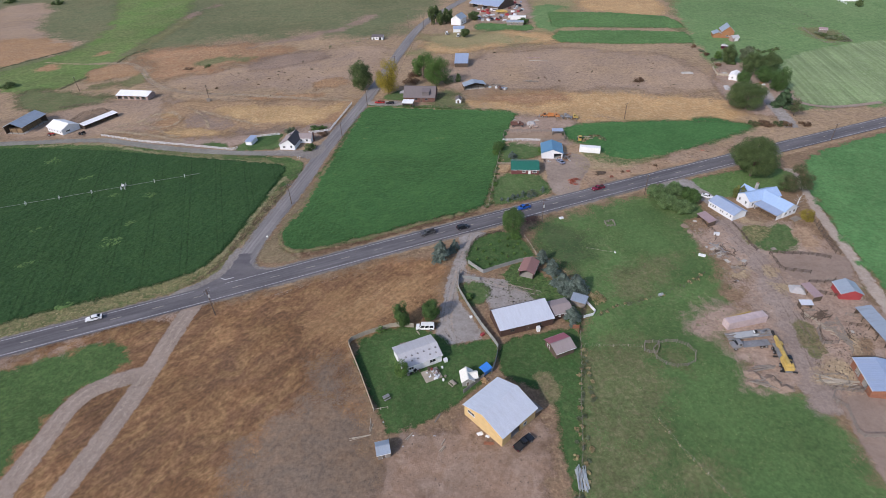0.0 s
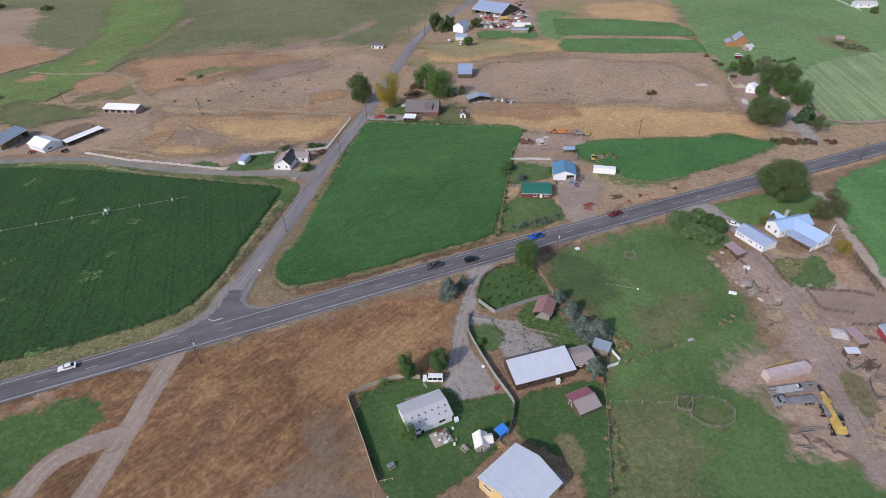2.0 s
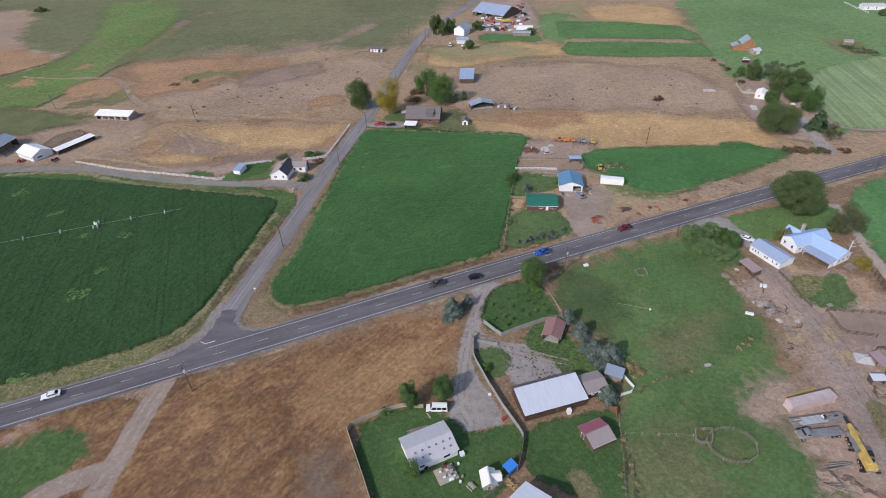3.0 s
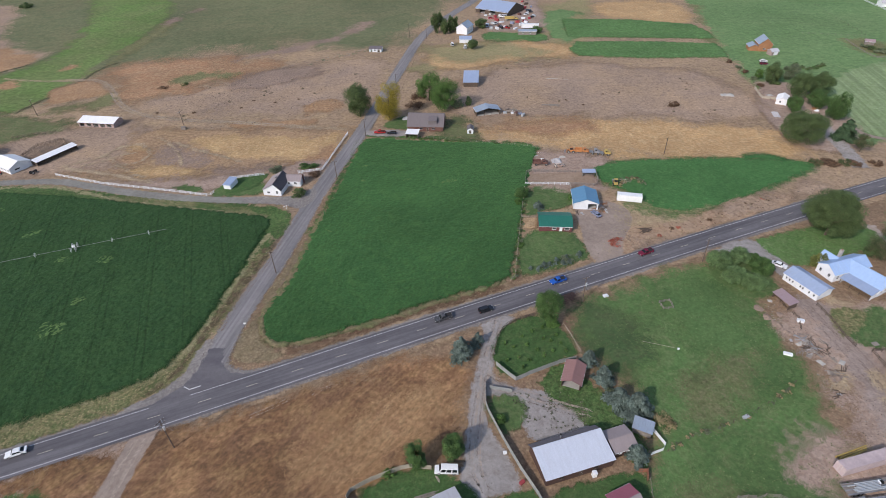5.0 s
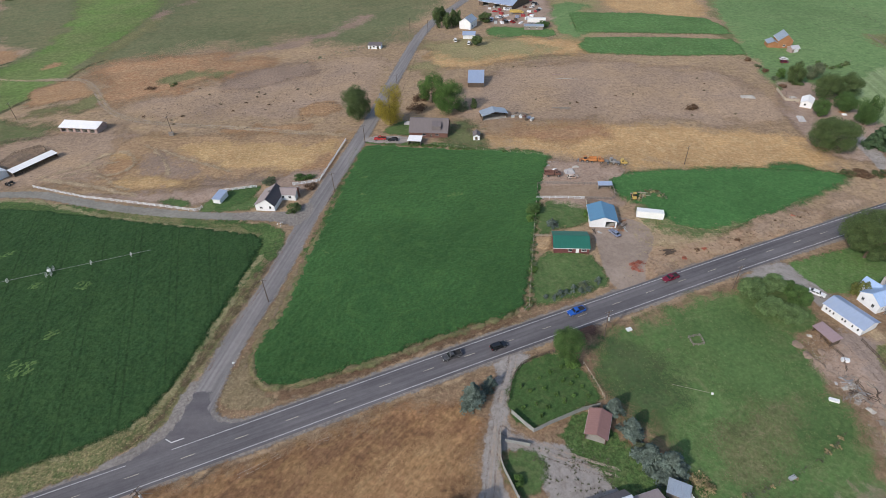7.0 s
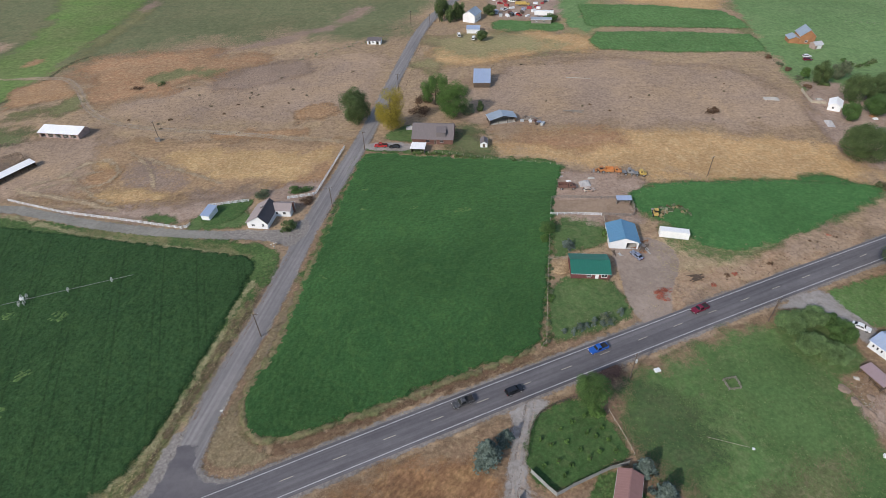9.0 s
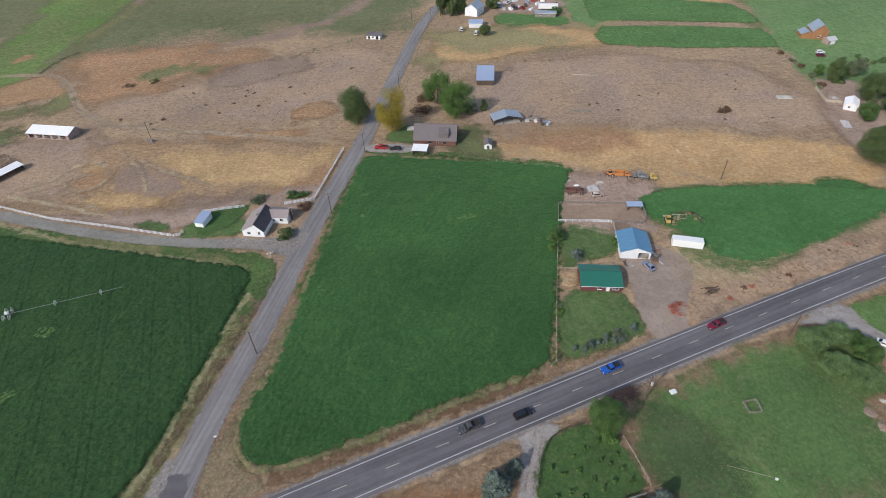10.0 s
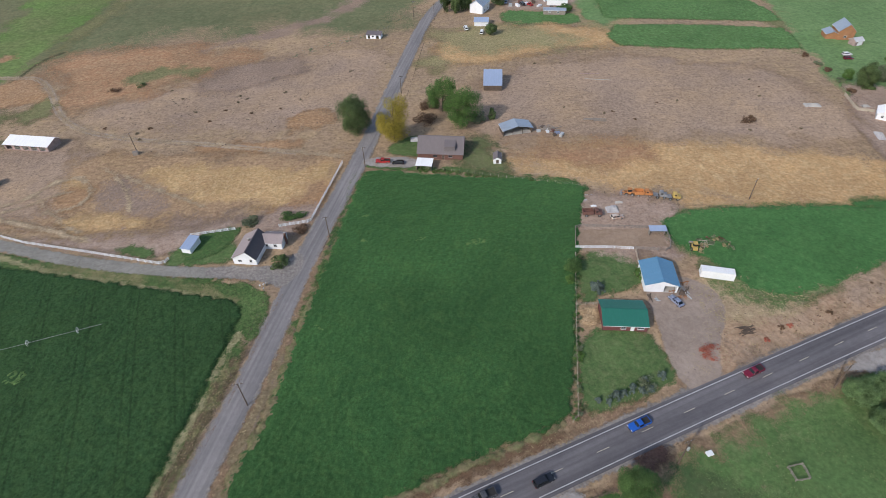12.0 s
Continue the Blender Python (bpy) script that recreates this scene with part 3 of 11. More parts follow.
def box(bm, cx, cy, cz, sx, sy, sz, m=None, bevel=0.0):
    """A box by its centre and sizes, in bm."""
    vs = [bm.verts.new((cx + a * sx / 2, cy + b * sy / 2, cz + c * sz / 2)) for a in (-1, 1) for b in (-1, 1) for c in (-1, 1)]
    fs = [bm.faces.new([vs[i] for i in q]) for q in ((0, 1, 3, 2), (4, 6, 7, 5), (0, 4, 5, 1), (2, 3, 7, 6), (0, 2, 6, 4), (1, 5, 7, 3))]
    if bevel:
        es = list({e for f in fs for e in f.edges})
        r = bmesh.ops.bevel(bm, geom=es, offset=bevel, segments=2, profile=0.6, affect="EDGES")
        vs = [v for v in vs if v.is_valid] + r["verts"]
    if m is not None:
        for v in set(vs):
            v.co = m @ v.co
    return bm


def tube(bm, a, b, r0, r1=None, seg=8):
    """A tapered round bar from a to b."""
    a, b = Vector(a), Vector(b)
    r1 = r0 if r1 is None else r1
    d = (b - a).normalized()
    u = d.orthogonal().normalized()
    w = d.cross(u)
    ring = []
    for p, r in ((a, r0), (b, r1)):
        ring.append([bm.verts.new(p + (u * math.cos(2 * math.pi * i / seg) + w * math.sin(2 * math.pi * i / seg)) * r) for i in range(seg)])
    for i in range(seg):
        j = (i + 1) % seg
        bm.faces.new((ring[0][i], ring[0][j], ring[1][j], ring[1][i]))
    bm.faces.new(ring[0][::-1])
    bm.faces.new(ring[1])
    return bm


def slab(bm, pts, thick):
    """A plate with the given upper outline (3D points, counter-clockwise from above), thick metres downwards."""
    up = [bm.verts.new(p) for p in pts]
    lo = [bm.verts.new((p[0], p[1], p[2] - thick)) for p in pts]
    bm.faces.new(up)
    bm.faces.new(lo[::-1])
    n = len(pts)
    for i in range(n):
        j = (i + 1) % n
        bm.faces.new((up[i], lo[i], lo[j], up[j]))
    return bm


def B():
    return bmesh.new()


def rounded(pts, times=2, closed=True):
    """Corner cutting: a softer outline from few corners."""
    for _ in range(times):
        out = []
        n = len(pts)
        for i in range(n if closed else n - 1):
            a, b = pts[i], pts[(i + 1) % n]
            out.append((a[0] * 0.75 + b[0] * 0.25, a[1] * 0.75 + b[1] * 0.25))
            out.append((a[0] * 0.25 + b[0] * 0.75, a[1] * 0.25 + b[1] * 0.75))
        pts = out if closed else [pts[0]] + out + [pts[-1]]
    return pts


def inside_distance(poly, X, Y):
    """Signed distance to an outline, positive inside."""
    d = np.full(X.shape, 1e9)
    ins = np.zeros(X.shape, bool)
    n = len(poly)
    for i in range(n):
        (x0, y0), (x1, y1) = poly[i], poly[(i + 1) % n]
        ex, ey = x1 - x0, y1 - y0
        t = np.clip(((X - x0) * ex + (Y - y0) * ey) / (ex * ex + ey * ey + 1e-9), 0, 1)
        d = np.minimum(d, np.hypot(X - x0 - t * ex, Y - y0 - t * ey))
        if y0 != y1:
            ins ^= ((y0 > Y) != (y1 > Y)) & (X < x0 + (Y - y0) * ex / ey)
    return np.where(ins, d, -d)


LAYER = [0.0]
LEVELS = []
RISE = 0.004  # each cover lies this much above the one below
COVERS = []


def ground_level(X, Y):
    """Height of the topmost cover at places X, Y."""
    Z = np.zeros(X.shape)
    for poly, lo, hi, z in COVERS:
        near = (X > lo[0]) & (X < hi[0]) & (Y > lo[1]) & (Y < hi[1])
        if near.any():
            Z[near] = np.where(inside_distance(poly, X[near], Y[near]) > 0, np.maximum(Z[near], z), Z[near])
    return Z


def ground_at(x, y):
    return float(ground_level(np.array([x]), np.array([y]))[0])


def lumps(X, Y, seed, size):
    """Smooth uneven heights about -1 to 1."""
    r = np.random.RandomState(seed)
    out = np.zeros(X.shape)
    for k in range(14):
        a, s = r.uniform(0, 2 * math.pi), 2 * math.pi / (size * r.uniform(0.6, 2.2))
        out += np.sin((X * math.cos(a) + Y * math.sin(a)) * s + r.uniform(0, 6.3))
    return out / 4.0


def patch(name, outline, material, label, category="ground", step=1.5, crop=0.0, smooth=2, kind="structure", uneven=0.0):
    """A cover of the ground inside a frayed outline; crop: how high it stands."""
    soft, ragged = FRAY.get(material.name, (0.0, 0.0))
    margin = soft + 1.7 * ragged + step
    poly = rounded(outline, smooth) if smooth else outline
    P = np.array(poly)
    # one level above every earlier cover that it may overlap
    lo, hi = P.min(0) - margin, P.max(0) + margin
    level = 1 + max([k for a, b, k in LEVELS if (lo < b).all() and (hi > a).all()], default=0)
    LEVELS.append((lo, hi, level))
    COVERS.append((poly, P.min(0), P.max(0), level * RISE))
    LAYER[0] = max(LAYER[0], level * RISE)
    xs = np.arange(lo[0], hi[0] + step, step)
    ys = np.arange(lo[1], hi[1] + step, step)
    X, Y = np.meshgrid(xs, ys, indexing="ij")
    D = inside_distance(poly, X, Y)
    rs = np.random.RandomState(len(LEVELS))
    V = D.copy()
    if ragged:
        r = max(ragged, 0.4)
        V += ragged * (0.55 * lumps(X, Y, 3 + len(LEVELS), r * 5) + 0.40 * lumps(X, Y, 4 + len(LEVELS), r * 2.2) + 0.25 * lumps(X, Y, 5 + len(LEVELS), r))
    edge = V.copy()
    V = V + soft * 0.85
    V = np.where(np.abs(V) < 1e-4, 1e-4, V)
    Z = np.full(X.shape, level * RISE)
    if crop:
        Z = Z + np.clip((edge + 0.2) / 0.9, 0.03, 1) * crop * (1.0 + uneven * 0.6 * rs.normal(size=X.shape) + 0.4 * uneven * lumps(X, Y, 7, 9.0))
    pts = np.stack([X, Y, Z], 2)
    idx = np.arange(X.size).reshape(X.shape)
    on = V > 0
    cells = on[:-1, :-1].astype(int) + on[1:, :-1] + on[1:, 1:] + on[:-1, 1:]
    full = cells == 4
    F = np.stack([idx[:-1, :-1][full], idx[1:, :-1][full], idx[1:, 1:][full], idx[:-1, 1:][full]], 1)
    used, inv = np.unique(F, return_inverse=True)
    verts = pts.reshape(-1, 3)[used].tolist()
    faces = inv.reshape(F.shape).tolist()
    at = {int(u): i for i, u in enumerate(used)}
    inner = edge.ravel()[used].tolist()
    cut = {}

    def corner(i, j):
        k = int(idx[i, j])
        if k not in at:
            at[k] = len(verts)
            verts.append(pts[i, j].tolist())
            inner.append(edge[i, j])
        return at[k]

    def crossing(a, b):
        key = (a, b) if a < b else (b, a)
        if key not in cut:
            f = V[a] / (V[a] - V[b])
            cut[key] = len(verts)
            verts.append((pts[a] + (pts[b] - pts[a]) * f).tolist())
            inner.append(-soft)
        return cut[key]

    # cells on the edge are cut where the cover ends
    for i, j in zip(*np.nonzero((cells > 0) & (cells < 4))):
        ring = ((i, j), (i + 1, j), (i + 1, j + 1), (i, j + 1))
        face = []
        for a, b in zip(ring, ring[1:] + ring[:1]):
            if on[a]:
                face.append(corner(*a))
            if on[a] != on[b]:
                face.append(crossing(a, b))
        if len(face) > 2:
            faces.append(face)
    me = from_arrays(name, verts, faces)
    me.attributes.new("edge", "FLOAT", "POINT").data.foreach_set("value", inner)
    ob = mesh_part(name, me, material, smooth=True)
    return tagged(ob, label, category, kind=kind)


def offset_line(line, d):
    """The line moved d metres to its left."""
    out = []
    for i, p in enumerate(line):
        a, b = Vector(line[max(i - 1, 0)]), Vector(line[min(i + 1, len(line) - 1)])
        t = (b - a).normalized()
        out.append((p[0] - t.y * d, p[1] + t.x * d))
    return out


def band(line, w, w2=None):
    """The outline of a strip w wide along a line."""
    w2 = w2 or w
    l = offset_line(line, w / 2)
    r = offset_line(line, -w / 2)
    return l + r[::-1]


def strip(bm, line, d0, d1, z):
    """A flat strip between two offsets of a line."""
    a, b = offset_line(line, d0), offset_line(line, d1)
    va = [bm.verts.new((*p, z)) for p in a]
    vb = [bm.verts.new((*p, z)) for p in b]
    for i in range(len(line) - 1):
        f = bm.faces.new((va[i], va[i + 1], vb[i + 1], vb[i]))
        if f.normal.z < 0:
            f.normal_flip()
    return bm


def resample(line, step):
    out, carry = [Vector(line[0])], 0.0
    for a, b in zip(line, line[1:]):
        a, b = Vector(a), Vector(b)
        l = (b - a).length
        s = step - carry
        while s <= l:
            out.append(a + (b - a) * (s / l))
            s += step
        carry = l - (s - step)
    return [(p.x, p.y) for p in out]


# ---- plants ----
def leaves_mesh(name, P, N, size, rs, droop=0.0):
    """One mesh of many small folded leaves at the places P, facing N."""
    n = len(P)
    T = np.cross(N, rs.normal(size=(n, 3)))
    T /= np.linalg.norm(T, axis=1)[:, None] + 1e-9
    Bv = np.cross(N, T)
    s = size * rs.uniform(0.6, 1.4, (n, 1))
    fold = N * s * 0.25
    V = np.stack([P - T * s, P - Bv * s * 0.55 - fold, P + T * s - [0, 0, droop], P + Bv * s * 0.55 - fold], 1).reshape(-1, 3)
    F = np.arange(4 * n).reshape(-1, 4)
    return from_arrays(name, V, F)


def crown_points(rs, count, rx, rz, cz, clumps, loose=0.35, ry=None, base=-0.75):
    """Leaf places and directions on clumps spread through a crown."""
    ry = ry or rx
    C = rs.normal(size=(clumps, 3))
    C /= np.linalg.norm(C, axis=1)[:, None]
    C *= rs.uniform(0.35, 0.80, (clumps, 1)) ** 0.6
    C[:, 2] = np.clip(C[:, 2], base, 1)
    R = rs.uniform(0.27, 0.50, clumps) * min(1.0, (24 / clumps) ** 0.3)
    k = rs.randint(0, clumps, count)
    D = rs.normal(size=(count, 3))
    D /= np.linalg.norm(D, axis=1)[:, None]
    P = C[k] + D * (R[k] * rs.uniform(1 - loose, 1.08, count))[:, None]
    P /= np.percentile(np.abs(P), 99.4, axis=0)
    P *= [rx, ry, rz]
    P[:, 2] += cz
    N = D + rs.normal(size=D.shape) * 0.45 + [0, 0, 0.25]
    N /= np.linalg.norm(N, axis=1)[:, None]
    return P, N


def tree(name, x, y, height, rx, leaf, label, seed, trunk=0.25, clear=0.18, count=3500, clumps=26, size=0.28, ry=None, category="tree", group="", yaw=0.0):
    """A broad-leaved tree: tapered trunk, limbs, a crown of clumped leaves."""
    rs = np.random.RandomState(seed)
    t = thing(name, x, y, yaw, label, category, group)
    size = max(size * 0.5, rx * 0.02)
    count = int(count * 4.4)
    rz = height * (1 - clear) / 2
    cz = height - rz
    bm = B()
    tube(bm, (0, 0, -0.1), (0.05, 0.03, cz * 0.7), trunk, trunk * 0.7)
    tube(bm, (0.05, 0.03, cz * 0.7), (0.1, -0.1, cz + rz * 0.5), trunk * 0.7, trunk * 0.2)
    part("trunk", bm, M["bark"], t)
    bm = B()
    for i in range(7):
        a = i * 0.9 + rs.uniform(-0.3, 0.3)
        z0 = cz * rs.uniform(0.45, 0.95)
        tube(bm, (0, 0, z0), (math.cos(a) * rx * 0.65, math.sin(a) * (ry or rx) * 0.65, z0 + rz * rs.uniform(0.3, 0.8)), trunk * 0.35, trunk * 0.08, 5)
    part("branchwork", bm, M["bark"], t)
    P, N = crown_points(rs, count, rx, rz, cz, clumps, ry=ry)
    mesh_part("crown", leaves_mesh("crown", P, N, size, rs), M[leaf], t)
    return t


def conifer(name, x, y, height, r, leaf, label, seed, count=2600, size=0.22, group="", category="tree"):
    """A spruce: straight trunk, whorls of drooping boughs."""
    rs = np.random.RandomState(seed)
    height, r = height * 0.8, r * 1.25
    size = max(size * 0.8, r * 0.085)
    count = int(count * 1.9)
    t = thing(name, x, y, rs.uniform(0, 360), label, category, group)
    part("trunk", tube(B(), (0, 0, -0.1), (0, 0, height * 0.96), 0.05 + height * 0.016, 0.02), M["bark"], t)
    n_b = max(24, int(height * 9))
    zb = rs.uniform(0.03, 1.0, n_b) ** 0.9
    ab = rs.uniform(0, 2 * math.pi, n_b)
    lb = r * (1.05 - zb) ** 0.8 * rs.uniform(0.75, 1.12, n_b)
    k = rs.randint(0, n_b, count)
    s = rs.uniform(0.12, 1.0, count) ** 0.7
    wob = rs.normal(size=(count, 3)) * 0.10 * (0.4 + lb[k])[:, None]
    P = np.stack([np.cos(ab[k]) * lb[k] * s, np.sin(ab[k]) * lb[k] * s, zb[k] * height * 0.97 + 0.15 - s * lb[k] * 0.22], 1) + wob * [1, 1, 0.6]
    P[:, 2] = np.maximum(P[:, 2], 0.08)
    N = np.stack([np.cos(ab[k]) * 0.5, np.sin(ab[k]) * 0.5, np.full(count, 0.8)], 1) + rs.normal(size=(count, 3)) * 0.35
    N /= np.linalg.norm(N, axis=1)[:, None]
    mesh_part("needle_crown", leaves_mesh("needle_crown", P, N, size, rs, 0.05), M[leaf], t)
    return t


def bush(name, x, y, height, rx, leaf, label, seed, count=900, clumps=12, size=0.2, ry=None, group="", category="bush", yaw=0.0):
    """A low bush: several stems and a leafy mound."""
    rs = np.random.RandomState(seed)
    t = thing(name, x, y, yaw, label, category, group)
    bm = B()
    for i in range(6):
        a = i * 1.05
        tube(bm, (math.cos(a) * rx * 0.1, math.sin(a) * rx * 0.1, -0.05), (math.cos(a) * rx * 0.5, math.sin(a) * (ry or rx) * 0.5, height * 0.7), 0.05, 0.015, 5)
    if height > 1.3:
        part("stem_clump", bm, M["bark"], t)
    P, N = crown_points(rs, count, rx, height * 0.55, height * 0.45, clumps, ry=ry, base=-0.5)
    P[:, 2] = np.maximum(P[:, 2], 0.05)
    mesh_part("foliage", leaves_mesh("foliage", P, N, size, rs), M[leaf], t)
    return t


def tufts(name, outline, n, size, leaf, label, seed, blades=5, clump=0.0):
    """Scattered grass tufts inside an outline, as one covering."""
    rs = np.random.RandomState(seed)
    A = np.array(outline)
    P = rs.uniform(A.min(0), A.max(0), (n * 3, 2))
    if clump:
        P = P[lumps(P[:, 0], P[:, 1], seed, clump) > rs.uniform(-0.8, 1.0, len(P))]
    P = P[inside_distance(outline, P[:, 0], P[:, 1]) > 0][:n]
    k = np.repeat(np.arange(len(P)), blades)
    s = size * rs.uniform(0.5, 1.4, len(P))[k]
    Q = np.zeros((len(k), 3))
    Q[:, :2] = P[k] + rs.normal(size=(len(k), 2)) * s[:, None] * 0.6
    Q[:, 2] = s * 0.3 + 0.04 + ground_level(P[:, 0], P[:, 1])[k]
    N = rs.normal(size=(len(k), 3)) * [0.6, 0.6, 0.3] + [0, 0, 0.9]
    N /= np.linalg.norm(N, axis=1)[:, None]
    ob = mesh_part(name, leaves_mesh(name, Q, N, size, rs), M[leaf])
    return tagged(ob, label, "grass", kind="stuff")


# ---- fences and poles ----
_shared = {}


def shared(key, make):
    """A mesh that alike pieces share."""
    if key not in _shared:
        bm = B()
        make(bm)
        me = bpy.data.meshes.new(key)
        bm.to_mesh(me)
        bm.free()
        _shared[key] = me
    return _shared[key]


def unit_bar(bm):
    box(bm, 0, 0, 0, 1, 1, 1)


def bar(name, parent, a, b, w, h, mat):
    """A plank or rail from a to b as a piece of its own."""
    a, b = Vector(a), Vector(b)
    me = shared("plank_" + mat, unit_bar)
    d = b - a
    m = Matrix.Translation((a + b) / 2) @ d.to_track_quat("X", "Z").to_matrix().to_4x4() @ Matrix.Diagonal((d.length, w, h, 1))
    return mesh_part(name, me, M[mat], parent, at=m)


def fence(name, line, label, mat="wood", height=1.2, gap=2.6, rails=(0.5, 1.0), post=0.12, rail=(0.05, 0.12), lean=0.0, seed=0, category="fence", group="", closed=False):
    """Posts with rails along a line on the ground."""
    rs = random.Random(seed)
    if closed:
        line = list(line) + [line[0]]
    o = Vector(line[0])
    t = thing(name, o.x, o.y, 0, label, category, group)
    pts = resample(line, gap)
    if (Vector(pts[-1]) - Vector(line[-1])).length > gap * 0.3 and not closed:
        pts.append(tuple(line[-1]))
    tops = []
    for p in pts:
        q = Vector((p[0] - o.x, p[1] - o.y, 0))
        j = Vector((rs.uniform(-lean, lean), rs.uniform(-lean, lean), height * rs.uniform(0.96, 1.06)))
        bar("post", t, q - Vector((0, 0, 0.1)), q + j, post, post, mat)
        tops.append((q, j / height))
    if closed:
        tops.append(tops[0])
    for (q0, u0), (q1, u1) in zip(tops, tops[1:]):
        for h in rails:
            bar("rail", t, q0 + u0 * h, q1 + u1 * h * rs.uniform(1 - lean * 0.3, 1 + lean * 0.3), rail[0], rail[1], mat)
    return t


def wire_fence(name, line, label, mat="wood_dark", height=1.2, gap=4.0, seed=0):
    """Thin posts with two strands of wire."""
    return fence(name, line, label, mat, height, gap, (0.55, 1.05), 0.09, (0.016, 0.016), 0.08, seed)


def board_fence(name, line, label, mat="fence_grey", height=1.7, gap=2.4, seed=0, boards=8):
    """A close-boarded fence: posts, two rails a bay and upright boards."""
    rs = random.Random(seed)
    o = Vector(line[0])
    t = thing(name, o.x, o.y, 0, label, "fence")
    pts = resample(line, gap)
    pts.append(tuple(line[-1]))
    for p in pts:
        q = Vector((p[0] - o.x, p[1] - o.y, 0))
        bar("post", t, q - Vector((0, 0, 0.1)), q + Vector((0, 0, height + 0.08)), 0.11, 0.11, mat)
    for p0, p1 in zip(pts, pts[1:]):
        a, b = Vector((p0[0] - o.x, p0[1] - o.y, 0)), Vector((p1[0] - o.x, p1[1] - o.y, 0))
        d = b - a
        if d.length < 0.3:
            continue
        bm = B()
        n = max(1, int(round(d.length / (gap / boards))))
        m = Matrix.Translation(a) @ Matrix.Rotation(math.atan2(d.y, d.x), 4, "Z")
        w = d.length / n
        rows = []
        for i in range(n):
            h, y = height * rs.uniform(0.94, 1.03), 0.03 if i % 2 else 0.012
            for x in (i * w, (i + 1) * w - 0.005):
                rows.append([bm.verts.new(m @ Vector(q)) for q in ((x, y, 0), (x, y, h), (x, y - 0.03, h), (x, y - 0.03, 0))])
        for r0, r1 in zip(rows, rows[1:]):
            for i in range(4):
                j = (i + 1) % 4
                bm.faces.new((r0[i], r0[j], r1[j], r1[i]))
        bm.faces.new(rows[0][::-1])
        bm.faces.new(rows[-1])
        bmesh.ops.recalc_face_normals(bm, faces=bm.faces)
        for z in (0.4, height - 0.3):
            bar("rail", t, a + Vector((0, 0, z)), b + Vector((0, 0, z)), 0.06, 0.09, mat)
        part("panel", bm, M[mat], t)
    return t


def utility_pole(x, y, h, yaw, label, arms=1, transformer=False, guy=None):
    t = thing("utility_pole", x, y, yaw, label, "utility pole", "utility poles along the roads")
    part("post", tube(B(), (0, 0, -0.3), (0, 0, h), 0.17, 0.11, 10), M["pole"], t)
    for i in range(arms):
        z = h - 0.35 - i * 1.1
        arm = part("crossarm", box(B(), 0, 0.15, z, 2.5, 0.1, 0.13), M["pole"], t)
        for xx in (-1.15, -0.45, 0.45, 1.15):
            part("insulator", tube(tube(B(), (xx, 0.15, z + 0.06), (xx, 0.15, z + 0.2), 0.03, 0.03, 6), (xx, 0.15, z + 0.16), (xx, 0.15, z + 0.27), 0.06, 0.05, 6), M["galv"], arm)
        bm = B()
        for s in (-1, 1):
            tube(bm, (0, 0.1, z - 0.6), (s * 0.7, 0.15, z - 0.05), 0.02, 0.02, 5)
        part("brace", bm, M["galv"], arm)
    if transformer:
        bm = B()
        tube(bm, (0.0, -0.42, h - 3.0), (0.0, -0.42, h - 2.0), 0.27, 0.27, 12)
        tube(bm, (0.0, -0.42, h - 2.0), (0.0, -0.42, h - 1.93), 0.29, 0.2, 12)
        tube(bm, (0.1, -0.42, h - 1.95), (0.1, -0.42, h - 1.65), 0.04, 0.03, 6)
        tube(bm, (0, -0.42, h - 2.5), (0, 0, h - 2.5), 0.05, 0.05, 6)
        part("transformer", bm, M["galv"], t, "grey steel transformer can")
    if guy:
        part("guy_wire", tube(B(), (0, 0, h * 0.85), (guy[0], guy[1], 0), 0.02, 0.02, 5), M["galv"], t)
    return t


# ---- houses ----
def wall_panel(length, height, holes, thick=0.16, gable=0.0, lo=0.0, peak=0.5):
    """A wall along x from 0 to length, with real openings (x, z, w, h); gable: height of the triangle on top."""
    bm = B()
    xs = sorted({0.0, length, *[h[0] for h in holes], *[h[0] + h[2] for h in holes]})
    zs = sorted({lo, height, *[h[1] for h in holes], *[h[1] + h[3] for h in holes]})
    for x0, x1 in zip(xs, xs[1:]):
        for z0, z1 in zip(zs, zs[1:]):
            xm, zm = (x0 + x1) / 2, (z0 + z1) / 2
            if any(h[0] < xm < h[0] + h[2] and h[1] < zm < h[1] + h[3] for h in holes):
                continue
            box(bm, xm, thick / 2, zm, x1 - x0, thick, z1 - z0)
    bmesh.ops.remove_doubles(bm, verts=bm.verts, dist=0.001)
    if gable:
        tri = [(0, height), (length, height), (length * peak, height + gable)]
        f = [bm.verts.new((x, 0, z)) for x, z in tri]
        b = [bm.verts.new((x, thick, z)) for x, z in tri]
        bm.faces.new(f)
        bm.faces.new(b[::-1])
        for i in range(3):
            j = (i + 1) % 3
            bm.faces.new((f[i], b[i], b[j], f[j]))
    return bm


